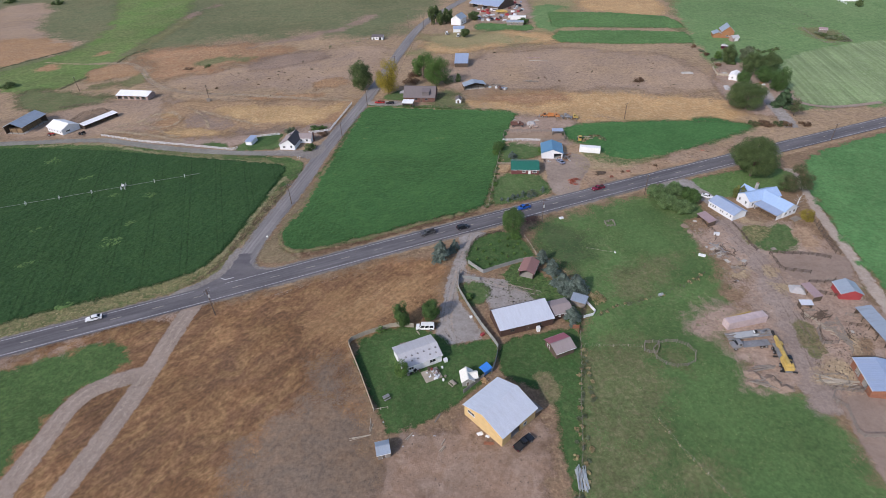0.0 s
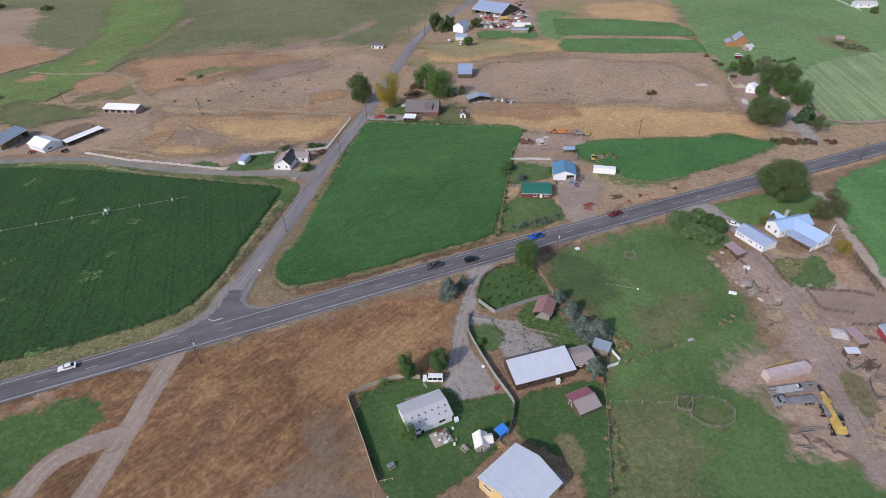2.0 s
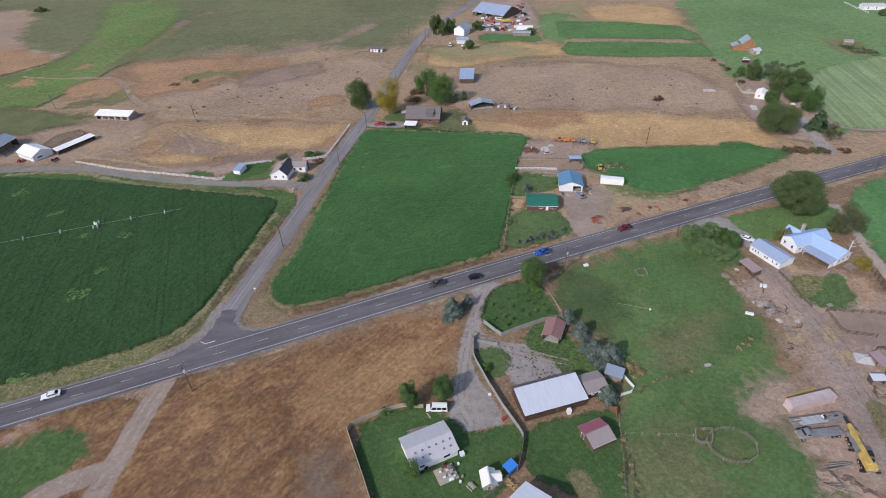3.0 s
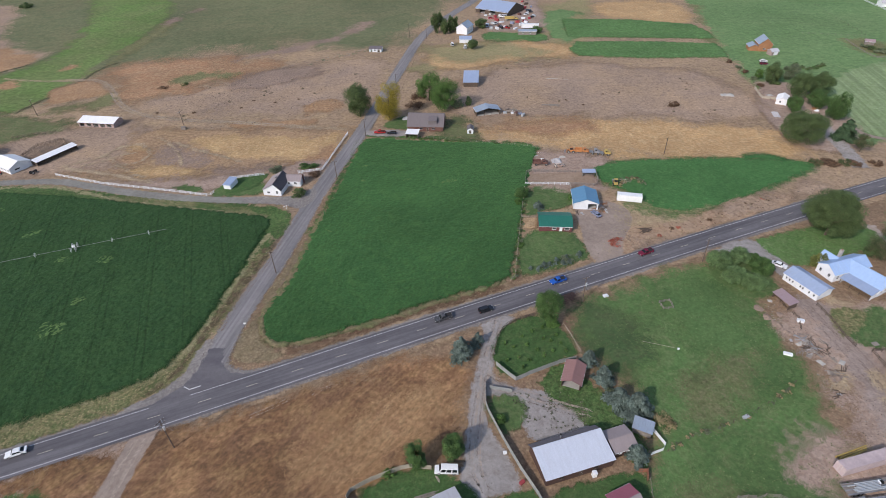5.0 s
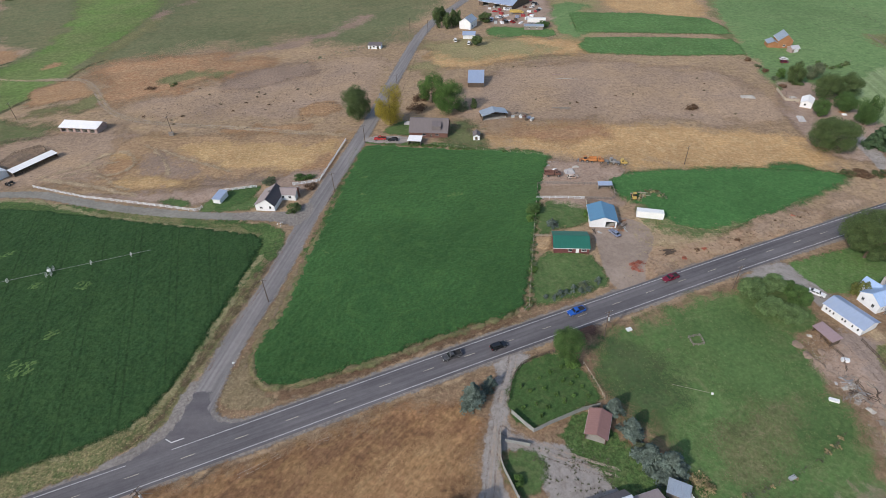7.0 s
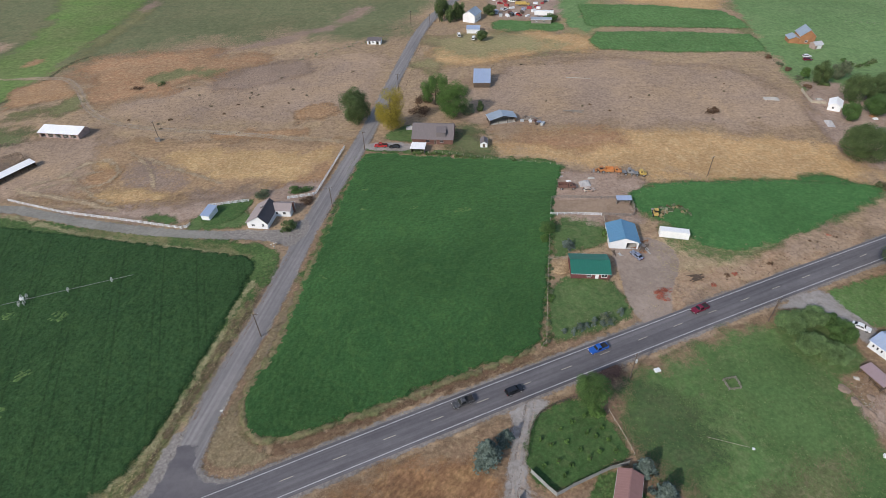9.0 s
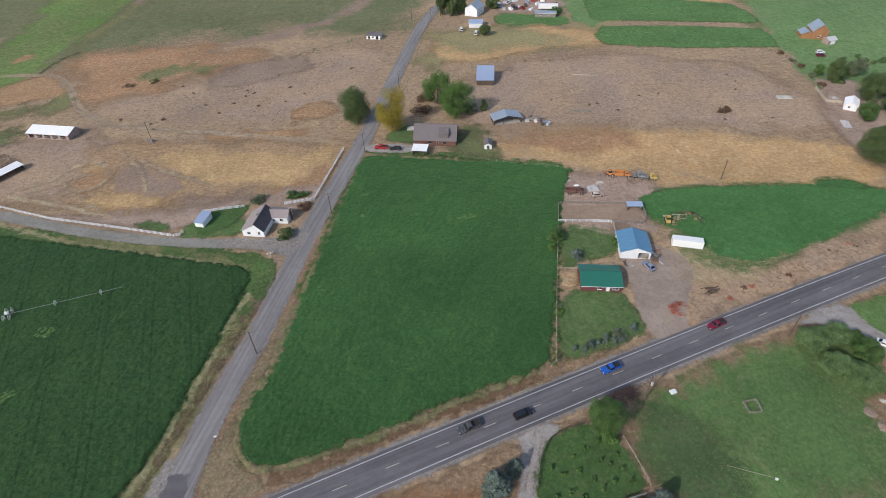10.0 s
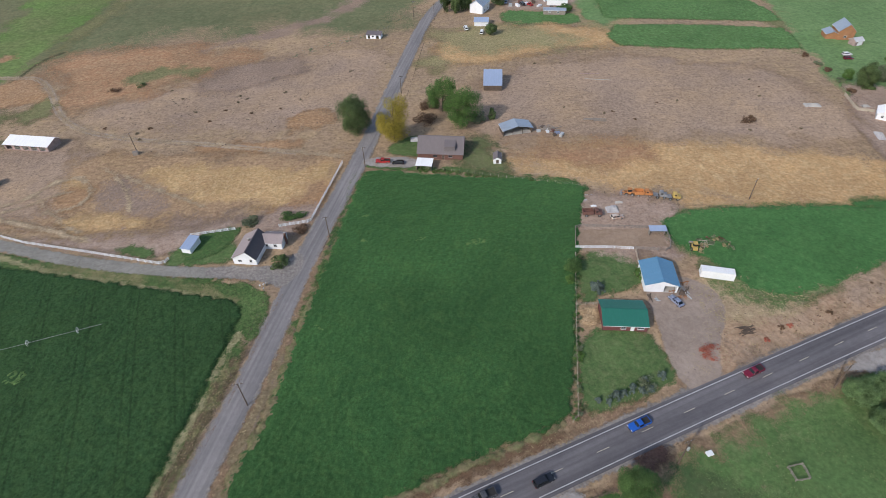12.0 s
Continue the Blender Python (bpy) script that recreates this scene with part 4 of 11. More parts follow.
def roof_slope(bm, x0, x1, y_eave, z_eave, y_ridge, z_ridge, thick=0.12, rib=0.0, rib_h=0.018):
    """One pitch as a single folded sheet, with raised seams every rib metres."""
    line = [(x0, 0.0)]
    if rib:
        n = max(1, int(round((x1 - x0) / rib)))
        for i in range(1, n):
            x = x0 + (x1 - x0) * i / n
            line += [(x - 0.04, 0.0), (x - 0.02, rib_h), (x + 0.02, rib_h), (x + 0.04, 0.0)]
    line.append((x1, 0.0))
    lo = [bm.verts.new((x, y_eave, z_eave + h)) for x, h in line]
    hi = [bm.verts.new((x, y_ridge, z_ridge + h)) for x, h in line]
    for i in range(len(line) - 1):
        bm.faces.new((lo[i], lo[i + 1], hi[i + 1], hi[i]))
    under = [bm.verts.new((x, y, z - thick)) for x, y, z in ((x0, y_eave, z_eave), (x1, y_eave, z_eave), (x1, y_ridge, z_ridge), (x0, y_ridge, z_ridge))]
    bm.faces.new(under[::-1])
    bm.faces.new([under[0], under[1]] + lo[::-1])
    bm.faces.new([under[2], under[3]] + hi)
    bm.faces.new((under[1], under[2], hi[-1], lo[-1]))
    bm.faces.new((under[3], under[0], lo[0], hi[0]))
    bmesh.ops.recalc_face_normals(bm, faces=bm.faces)


def opening(t, side, L, W, x, z, w, h, kind, thick=0.16, frame_mat="white"):
    """A window or door set into an opening of the wall; side: s, n, w, e."""
    place = {"s": pose(-L / 2, -W / 2, 0), "n": pose(L / 2, W / 2, 0, 0, 0, 180), "e": pose(L / 2, -W / 2, 0, 0, 0, 90), "w": pose(-L / 2, W / 2, 0, 0, 0, -90)}[side]
    m = place @ pose(x + w / 2, 0, z)
    bm = B()
    f = 0.08
    if kind == "open":
        return
    box(bm, -w / 2 + f / 2, 0.03, h / 2, f, 0.12, h, m)
    box(bm, w / 2 - f / 2, 0.03, h / 2, f, 0.12, h, m)
    box(bm, 0, 0.03, h - f / 2, w - 2 * f, 0.12, f, m)
    if kind == "window":
        box(bm, 0, 0.0, f / 2, w - 2 * f, 0.18, f, m)
        if w > 0.8:
            box(bm, 0, 0.05, h / 2, 0.05, 0.05, h - 2 * f, m)
        ob = part("window", bm, M[frame_mat], t)
        part("pane", box(B(), 0, 0.07, h / 2, w - 2 * f, 0.02, h - 2 * f, m), M["glass"], ob)
    else:
        ob = part("door", bm, M[frame_mat], t)
        leaf = B()
        n = 3 if kind == "door" else 5
        for i in range(n):
            hh = (h - f) / n
            box(leaf, 0, 0.08 + 0.01 * (i % 2), hh * (i + 0.5), w - 2 * f, 0.05, hh - 0.02, m)
        part("door_leaf", leaf, M["white" if kind in ("garage", "door") else "wood_dark"], ob)
        part("handle", box(B(), w / 2 - 0.25, 0.02, 1.0, 0.06, 0.08, 0.15, m), M["galv"], ob)


def house(name, x, y, yaw, L, W, eave, ridge, wall, roof, label, holes=(), over=0.35, rib=0.6, peak=0.5, roof2=None, category="house", group="", kinds=None, frame_mat="white", open_sides="", trim="white", roof_label="", thick=0.16, into=None):
    """A gabled house: x along the ridge. holes: (side, x, z, w, h, kind). open_sides: walls left out, with posts in their place."""
    t = begin(name, x, y, yaw, label, category, group, into)
    per = {s: [(h[1], h[2], h[3], h[4]) for h in holes if h[0] == s] for s in "snew"}
    yr = -W / 2 + W * peak
    rise = ridge - eave
    if "s" not in open_sides:
        part("wall", wall_panel(L, eave, per["s"], thick), M[wall], t, at=pose(-L / 2, -W / 2, 0))
    if "n" not in open_sides:
        part("wall", wall_panel(L, eave, per["n"], thick), M[wall], t, at=pose(L / 2, W / 2, 0, 0, 0, 180))
    if "e" not in open_sides:
        part("wall", wall_panel(W - 0.01, eave, per["e"], thick, rise, peak=peak), M[wall], t, at=pose(L / 2 - 0.004, -W / 2 + 0.005, 0, 0, 0, 90))
    if "w" not in open_sides:
        part("wall", wall_panel(W - 0.01, eave, per["w"], thick, rise, peak=1 - peak), M[wall], t, at=pose(-L / 2 + 0.004, W / 2 - 0.005, 0, 0, 0, -90))
    for s in open_sides:
        n = max(2, int((L if s in "sn" else W) / 3.2) + 1)
        for i in range(n):
            u = -0.5 + i / (n - 1)
            px, py = (u * (L - 0.3), (-1 if s == "s" else 1) * (W / 2 - 0.15)) if s in "sn" else ((-1 if s == "w" else 1) * (L / 2 - 0.15), u * (W - 0.3))
            part("post", box(B(), px, py, eave / 2, 0.16, 0.16, eave), M["wood_dark"], t)
    for h in holes:
        opening(t, h[0], L, W, h[1], h[2], h[3], h[4], h[5], thick, frame_mat)
    lift = 0.14
    for yo, yy, mat in ((-W / 2, -1, roof), (W / 2, 1, roof2 or roof)):
        run = abs(yr - yo)
        if run < 0.05:
            continue
        drop = over * rise / run
        bm = B()
        roof_slope(bm, -L / 2 - over, L / 2 + over, yo + yy * over, eave - drop + lift, yr, ridge + lift, 0.12, rib)
        part("roof", bm, M[mat], t, roof_label)
    part("ridge_cap", box(B(), 0, yr, ridge + lift + 0.02, L + 2 * over - 0.02, 0.34, 0.07), M[roof], t)
    part("floor", box(B(), 0, 0, 0.03, L - 0.34, W - 0.34, 0.10), M["concrete"], t)
    for yo, yy in ((-W / 2, -1), (W / 2, 1)):
        run = abs(yr - yo)
        if run > 0.05:
            part("fascia", box(B(), 0, yo + yy * (over + 0.015), eave - over * rise / run + lift - 0.09, L + 2 * over, 0.03, 0.16), M[trim], t)
    SHIFT.pop(t, None)
    return t


def lean_to(name, x, y, yaw, L, W, low, high, wall, roof, label, open_sides="s", over=0.25, rib=0.6, category="shed", group="", holes=(), into=None):
    """A shed with one pitch, low on its south side."""
    t = begin(name, x, y, yaw, label, category, group, into)
    per = {s: [(h[1], h[2], h[3], h[4]) for h in holes if h[0] == s] for s in "sn"}
    if "s" not in open_sides:
        part("wall", wall_panel(L, low, per["s"]), M[wall], t, at=pose(-L / 2, -W / 2, 0))
    if "n" not in open_sides:
        part("wall", wall_panel(L, high, per["n"]), M[wall], t, at=pose(L / 2, W / 2, 0, 0, 0, 180))
    for s, m in (("e", pose(L / 2 - 0.004, -W / 2 + 0.17, 0, 0, 0, 90)), ("w", pose(-L / 2 + 0.164, -W / 2 + 0.17, 0, 0, 0, 90))):
        if s in open_sides:
            continue
        bm = B()
        w = W - 0.34
        f = [bm.verts.new((a, b, c)) for b in (0, 0.16) for a, c in ((0, 0), (w, 0), (w, high), (0, low))]
        for q in ((0, 1, 2, 3), (7, 6, 5, 4), (0, 4, 5, 1), (1, 5, 6, 2), (2, 6, 7, 3), (3, 7, 4, 0)):
            bm.faces.new([f[i] for i in q])
        part("wall", bm, M[wall], t, at=m)
    for h in holes:
        opening(t, h[0], L, W, h[1], h[2], h[3], h[4], h[5])
    for s, yy, hh in (("s", -W / 2 + 0.12, low), ("n", W / 2 - 0.12, high)):
        if s in open_sides:
            n = max(2, int(L / 3.0) + 1)
            for i in range(n):
                part("post", box(B(), (-0.5 + i / (n - 1)) * (L - 0.3), yy, hh / 2, 0.15, 0.15, hh), M["wood_dark"], t)
    d = over * (high - low) / W
    bm = B()
    roof_slope(bm, -L / 2 - over, L / 2 + over, -W / 2 - over, low - d + 0.13, W / 2 + over, high + d + 0.13, 0.1, rib)
    part("roof", bm, M[roof], t)
    SHIFT.pop(t, None)
    return t


# ---- vehicles ----
def wheel(t, x, y, r, w, side):
    bm = tube(B(), (x, y - w / 2, r), (x, y + w / 2, r), r, r, 16)
    tyre = part("wheel", bm, M["tyre"], t)
    part("rim", tube(B(), (x, y + side * (w / 2 - 0.01), r), (x, y + side * (w / 2 + 0.015), r), r * 0.6, r * 0.55, 12), M["rim"], tyre)


def profile(bm, pts, w, taper=0.0, z_taper=0.0):
    """A side outline (x, z) drawn out to the width w; points above z_taper lean in by taper."""
    a, b = [], []
    for px, pz in pts:
        k = w / 2 - (taper if pz > z_taper else 0.0)
        a.append(bm.verts.new((px, -k, pz)))
        b.append(bm.verts.new((px, k, pz)))
    n = len(pts)
    bm.faces.new(a)
    bm.faces.new(b[::-1])
    for i in range(n):
        j = (i + 1) % n
        bm.faces.new((a[i], b[i], b[j], a[j]))
    bmesh.ops.recalc_face_normals(bm, faces=bm.faces)
    return bm


def car(name, x, y, yaw, paint, label, style="sedan", group="", z=None):
    """A vehicle, nose along +x."""
    t = thing(name, x, y, yaw, label, {"pickup": "pickup truck", "van": "van"}.get(style, "car"), group)
    if z is not None:
        t.location.z = z
    L, W = {"sedan": (4.7, 1.8), "suv": (4.7, 1.85), "pickup": (5.6, 1.95), "van": (5.5, 1.98), "wagon": (4.5, 1.75)}[style]
    h = L / 2
    sill = 0.34 if style in ("sedan", "wagon") else 0.45
    belt = {"sedan": 0.92, "suv": 1.05, "pickup": 1.12, "van": 1.15, "wagon": 0.95}[style]
    top = {"sedan": 1.42, "suv": 1.72, "pickup": 1.82, "van": 2.05, "wagon": 1.5}[style]
    nose = h - 0.1
    body = profile(B(), [(-h, sill), (h - 0.05, sill), (h, sill + 0.25), (nose, belt - 0.18), (h * 0.36, belt), (-h + 0.05, belt), (-h, belt - 0.25)], W)
    bmesh.ops.bevel(body, geom=list(body.edges), offset=0.05, segments=2, profile=0.6, affect="EDGES")
    part("body", body, M[paint], t, smooth=False)
    ends = {"sedan": (h * 0.40, h * 0.14, -h * 0.42, -h * 0.80), "suv": (h * 0.42, h * 0.18, -h * 0.88, -h * 0.97), "pickup": (h * 0.40, h * 0.20, -h * 0.18, -h * 0.24), "van": (h * 0.62, h * 0.42, -h * 0.95, -h * 0.98), "wagon": (h * 0.42, h * 0.15, -h * 0.78, -h * 0.96)}[style]
    f0, f1, r1, r0 = ends
    cab = profile(B(), [(f0, belt - 0.02), (f1, top), (r1, top), (r0, belt - 0.02)], W - 0.08, 0.2, belt)
    bmesh.ops.bevel(cab, geom=list(cab.edges), offset=0.05, segments=2, profile=0.6, affect="EDGES")
    part("cabin", cab, M[paint], t)
    k = 0.5 * (W - 0.08)

    def pane(nm, pts):
        bm = B()
        vs = [bm.verts.new(p) for p in pts]
        fc = bm.faces.new(vs)
        r = bmesh.ops.solidify(bm, geom=[fc], thickness=0.02)
        bmesh.ops.recalc_face_normals(bm, faces=bm.faces)
        part(nm, bm, M["glass"], t)

    g = 0.025
    zz0, zz1 = belt + 0.05, top - 0.10

    def edge(zv, lo_x, hi_x):
        u = (zv - belt) / (top - belt)
        return lo_x + (hi_x - lo_x) * u

    def lean(zv):
        return k - 0.2 * (zv - belt) / (top - belt)

    pane("windscreen", [(edge(zz0, f0, f1) + g, -lean(zz0) + 0.1, zz0), (edge(zz0, f0, f1) + g, lean(zz0) - 0.1, zz0), (edge(zz1, f0, f1) + g, lean(zz1) - 0.1, zz1), (edge(zz1, f0, f1) + g, -lean(zz1) + 0.1, zz1)])
    pane("rear_window", [(edge(zz0, r0, r1) - g, -lean(zz0) + 0.1, zz0), (edge(zz0, r0, r1) - g, lean(zz0) - 0.1, zz0), (edge(zz1, r0, r1) - g, lean(zz1) - 0.1, zz1), (edge(zz1, r0, r1) - g, -lean(zz1) + 0.1, zz1)])
    n = 3 if style == "van" else 2 if style != "pickup" else 1
    for s in (-1, 1):
        for i in range(n):
            def xat(zv, u):
                a, b = edge(zv, f0, f1) - 0.12, edge(zv, r0, r1) + 0.12
                return a + (b - a) * u
            u0, u1 = i / n + 0.03, (i + 1) / n - 0.03
            pane("side_window", [(xat(zz0, u0), s * (lean(zz0) + g), zz0), (xat(zz0, u1), s * (lean(zz0) + g), zz0), (xat(zz1, u1), s * (lean(zz1) + g), zz1), (xat(zz1, u0), s * (lean(zz1) + g), zz1)])
        part("headlight", box(B(), h - 0.06, s * (W / 2 - 0.28), belt - 0.28, 0.14, 0.36, 0.14), M["lamp_clear"], t)
        part("tail_light", box(B(), -h + 0.02, s * (W / 2 - 0.2), belt - 0.22, 0.1, 0.26, 0.16), M["lamp_red"], t)
        for wx in (h * 0.62, -h * 0.62):
            wheel(t, wx, s * (W / 2 - 0.1), 0.34 if sill < 0.4 else 0.4, 0.24, s)
    if style == "pickup":
        # the body is closed: a dark sheet paints the shade of an open bed
        bm = B()
        box(bm, -h * 0.62, 0, belt + 0.012, L * 0.34, W - 0.34, 0.02)
        part("bed_floor", bm, M["dark"], t, "dark sheet painting the shade of a load bed")
        bm = B()
        for s in (-1, 1):
            box(bm, -h * 0.62, s * (W / 2 - 0.1), belt + 0.05, L * 0.36, 0.12, 0.16)
        box(bm, -h + 0.08, 0, belt + 0.05, 0.1, W - 0.32, 0.16)
        part("bed_side", bm, M[paint], t)
    part("bumper", box(B(), h + 0.02, 0, sill + 0.16, 0.12, W - 0.1, 0.2, bevel=0.03), M["dark"], t)
    part("bumper", box(B(), -h - 0.02, 0, sill + 0.16, 0.12, W - 0.1, 0.2, bevel=0.03), M["dark"], t)
    return t


def rubble(name, outline, n, size, mat, label, seed, clump=0.0):
    """Loose stones or clods scattered inside an outline, as one covering."""
    rs = np.random.RandomState(seed)
    A = np.array(outline)
    P = rs.uniform(A.min(0), A.max(0), (n * 3, 2))
    if clump:
        P = P[lumps(P[:, 0], P[:, 1], seed, clump) > rs.uniform(-0.6, 1.2, len(P))]
    P = P[inside_distance(outline, P[:, 0], P[:, 1]) > 0][:n]
    m = len(P)
    s = size * rs.uniform(0.4, 1.6, (m, 1)) ** 1.4
    O = np.array([(1, 0, 0), (0, 1, 0), (-1, 0, 0), (0, -1, 0), (0, 0, 0.8), (0, 0, -0.8)])
    V = O[None] * s[:, None] * rs.uniform(0.6, 1.3, (m, 6, 1))
    V[:, :, :2] += P[:, None, :]
    V[:, :, 2] += s * 0.3 + ground_level(P[:, 0], P[:, 1])[:, None]
    T = np.array([(0, 1, 4), (1, 2, 4), (2, 3, 4), (3, 0, 4), (1, 0, 5), (2, 1, 5), (3, 2, 5), (0, 3, 5)])
    F = (T[None] + 6 * np.arange(m)[:, None, None]).reshape(-1, 3)
    return tagged(mesh_part(name, from_arrays(name, V.reshape(-1, 3), F), M[mat]), label, "stones", kind="stuff")


def ruts(name, line, gauge, width, label, mat="rut", wander=0.3, seed=0):
    """Two worn wheel ruts along a line."""
    rs = random.Random(seed)
    fine = resample(rounded(line, 2, False), 1.5)
    z = float(ground_level(*np.array(fine).T).max()) + 0.005
    for s in (-1, 1):
        pts = [(p[0] + rs.uniform(-wander, wander) * 0.3, p[1] + rs.uniform(-wander, wander) * 0.3) for p in fine]
        o = s * gauge / 2
        tagged(part(name, strip(B(), pts, o + width / 2, o - width / 2, z), M[mat]), label, "rut", kind="structure")
# ---- ground ----
def ground_sheet():
    """One flat sheet to the horizon, finer where the farms lie."""
    def axis(lo, hi):
        a = list(np.arange(lo, hi + 1, 10.0))
        return [-4500, -2500, -1400, -900] + [v for v in a] + [1000, 1500, 2600, 4500]
    xs, ys = axis(-600, 600), axis(-200, 800)
    X, Y = np.meshgrid(np.array(xs), np.array(ys), indexing="ij")
    idx = np.arange(X.size).reshape(X.shape)
    F = np.stack([idx[:-1, :-1].ravel(), idx[1:, :-1].ravel(), idx[1:, 1:].ravel(), idx[:-1, 1:].ravel()], 1)
    me = from_arrays("ground", np.stack([X.ravel(), Y.ravel(), np.zeros(X.size)], 1), F)
    return tagged(mesh_part("ground", me, M["dry"]), "dry brown pasture ground with patches of straw", "ground", kind="structure")


ground_sheet()

HIGHWAY = rounded([(-700, -112), (-300, 47), (-130, 115), (-78.5, 134.6), (-12.6, 161), (57.9, 188.2), (114, 209.2), (216, 246), (700, 418)], 2, closed=False)
SIDE_ROAD = rounded([(-70, 148), (-68.9, 168), (-60.7, 201.6), (-56, 235.8), (-51, 260), (-45.6, 281.3), (-38, 317.3), (-27.3, 380), (-13, 460), (14, 520), (40, 570), (70, 700), (90, 1000)], 2, closed=False)
FARM_LANE = rounded([(-58, 236), (-75, 237.2), (-98.8, 239.3), (-130, 246), (-158, 255.6), (-173, 261), (-224, 259.5), (-420, 262)], 2, closed=False)

# far slopes and meadows
patch("hillside", [(-900, 330), (-283, 350), (-239, 336), (-222, 382), (-192, 436), (-119, 446), (-55, 426), (-22, 462), (5, 525), (35, 580), (60, 900), (-900, 1200)], M["hill"], "olive green grazed hillside beyond the dry pasture", "hillside", 9)
patch("bare_slope", [(-432.9, 569.5), (-430.0, 604.1), (-393.0, 602.8), (-372.0, 572.8), (-351.1, 518.6), (-333.8, 482.2), (-302.1, 462.5), (-276.1, 441.7), (-277.3, 425.6), (-289.9, 411.8), (-298.6, 400.7), (-314.8, 388.7)], M["soil"], "bare brown slope on the hillside", "slope", 5)
patch("rusty_slope", [(-362.8, 467.4), (-338.8, 467.3), (-311.2, 460.7), (-275.7, 437.8), (-284.2, 423.8), (-291.7, 409.5), (-300.4, 393.9), (-311.6, 388.4)], M["orange_s"], "rusty dry grass low on the slope", "grass", 3)
patch("meadow", [(-334.0, 626.9), (-281.7, 628.2), (-243.9, 601.9), (-227.6, 538.3), (-225.0, 500.6), (-226.3, 467.7), (-230.5, 430.5), (-227.3, 383.3), (-229.7, 362.2), (-233.7, 341.2), (-246.0, 335.2), (-261.0, 338.5), (-278.1, 336.7), (-305.6, 374.6), (-295.9, 386.6), (-285.7, 399.2), (-274.9, 412.5), (-269.4, 438.1), (-270.6, 467.5), (-279.2, 508.4)], M["meadow"], "bright green wet meadow strip between the slopes", "meadow", 3)
patch("meadow_margin", [(-223.6, 529.8), (-222.2, 493.3), (-224.7, 455.3), (-226.8, 422.0), (-218.1, 423.6), (-215.5, 466.3), (-211.7, 509.4)], M["olive_p"], "brownish margin of the wet meadow", "grass", 2)
patch("rusty_weeds", [(-277.7, 378.0), (-276.6, 391.2), (-265.4, 392.2), (-263.5, 380.7), (-269.7, 374.1)], M["orange_s"], "rust-red weeds in the meadow", "weeds", 1.5)
patch("rusty_weeds", [(-249.3, 413.4), (-245.5, 421.7), (-239.6, 415.8), (-243.9, 408.8)], M["orange_s"], "rust-red weeds in the meadow", "weeds", 1.5)
patch("meadow_ditch", band(rounded([(-310.1, 381.6), (-300.4, 393.9), (-293.5, 404.9), (-283.9, 417.6), (-277.3, 425.6)], 2, False), 2.2), M["ditch"], "dark ditch along the wet meadow", "ditch", 0.9)
patch("meadow_ditch", band(rounded([(-236.8, 339.7), (-234.4, 352.7), (-228.2, 370.3), (-225.3, 385.3), (-223.2, 413.8), (-214.8, 423.1)], 2, False), 2.0), M["ditch"], "dark ditch along the wet meadow", "ditch", 0.9)
patch("meadow_track", band(rounded([(-279.3, 398.5), (-259.6, 392.5), (-240.4, 389.3), (-224.5, 389.8), (-209.4, 388.9)], 2, False), 1.6), M["pale_p"], "faint pale track over the meadow", "track", 0.9)
patch("hill_path", band(rounded([(-140.6, 414.6), (-125.5, 427.1), (-105.8, 435.1), (-89.9, 450.1), (-73.3, 462.4), (-61.4, 483.7), (-52.8, 503.7)], 2, False), 9.0), M["soil_p"], "worn bare strip across the hillside grass", "path", 1.9)
patch("hill_path", band(rounded([(-217.6, 510.2), (-221.5, 537.3), (-215.5, 554.3), (-205.8, 561.3)], 2, False), 5.0), M["soil_p"], "pale worn strip on the hillside", "path", 1.9)
patch("north_green", [(240.2, 617.7), (202.9, 497.2), (188.2, 426.0), (178.0, 380.5), (174.4, 330.0), (174.1, 296.1), (180.6, 268.9), (201.6, 266.9), (246.4, 271.9), (358.0, 294.9), (785.5, 569.8)], M["far_green"], "bright green hay meadow behind the farms", "field", 6)
patch("meadow_path", band(rounded([(209.5, 514.0), (191.1, 447.7), (181.6, 407.7), (177.9, 382.1)], 2, False), 2.4), M["olive_p"], "worn pale edge of the green meadow", "path", 1.2)
patch("island_ground", [(270.8, 417.4), (269.6, 406.7), (266.6, 386.9), (266.2, 375.6), (284.8, 377.1), (288.3, 394.1), (288.4, 412.4)], M["olive_p"], "weedy ground of the rocky island", "ground", 1.6)
patch("cut_hayfield", [(210.9, 333.3), (230.6, 353.8), (270.7, 371.5), (325.0, 383.4), (280.0, 276.7), (238.4, 274.3), (208.5, 268.6), (193.7, 273.9), (198.1, 298.1)], M["hay"], "pale mown hayfield with curved windrows", "hayfield", 1.9)
patch("far_weedy_lot", [(80.7, 528.6), (112.6, 550.3), (134.7, 556.1), (121.2, 486.2), (95.8, 420.5), (76.6, 417.2), (76.9, 457.3)], M["olive_dry"], "weedy olive ground beside the junk yard", "lot", 1.9)
patch("far_strip_field", [(96.2, 490.0), (147.7, 480.5), (187.2, 462.1), (191.7, 441.2), (188.2, 426.0), (138.9, 434.2), (91.7, 442.2)], M["far_strip"], "green strip field behind another", "field", 1.9, crop=0.3, smooth=0)
patch("far_strip_field", [(94.2, 431.1), (136.8, 426.9), (185.1, 416.0), (181.6, 387.6), (126.6, 391.9), (89.8, 401.7), (85.7, 413.2)], M["far_strip"], "dark green strip field with a straw edge", "field", 1.9, crop=0.3, smooth=0)
patch("far_dry_field", [(136.6, 541.8), (197.5, 531.8), (199.3, 505.7), (193.1, 475.6), (180.8, 463.0), (147.2, 478.7), (123.8, 497.3)], M["straw_n"], "straw coloured field between green strips", "field", 4)
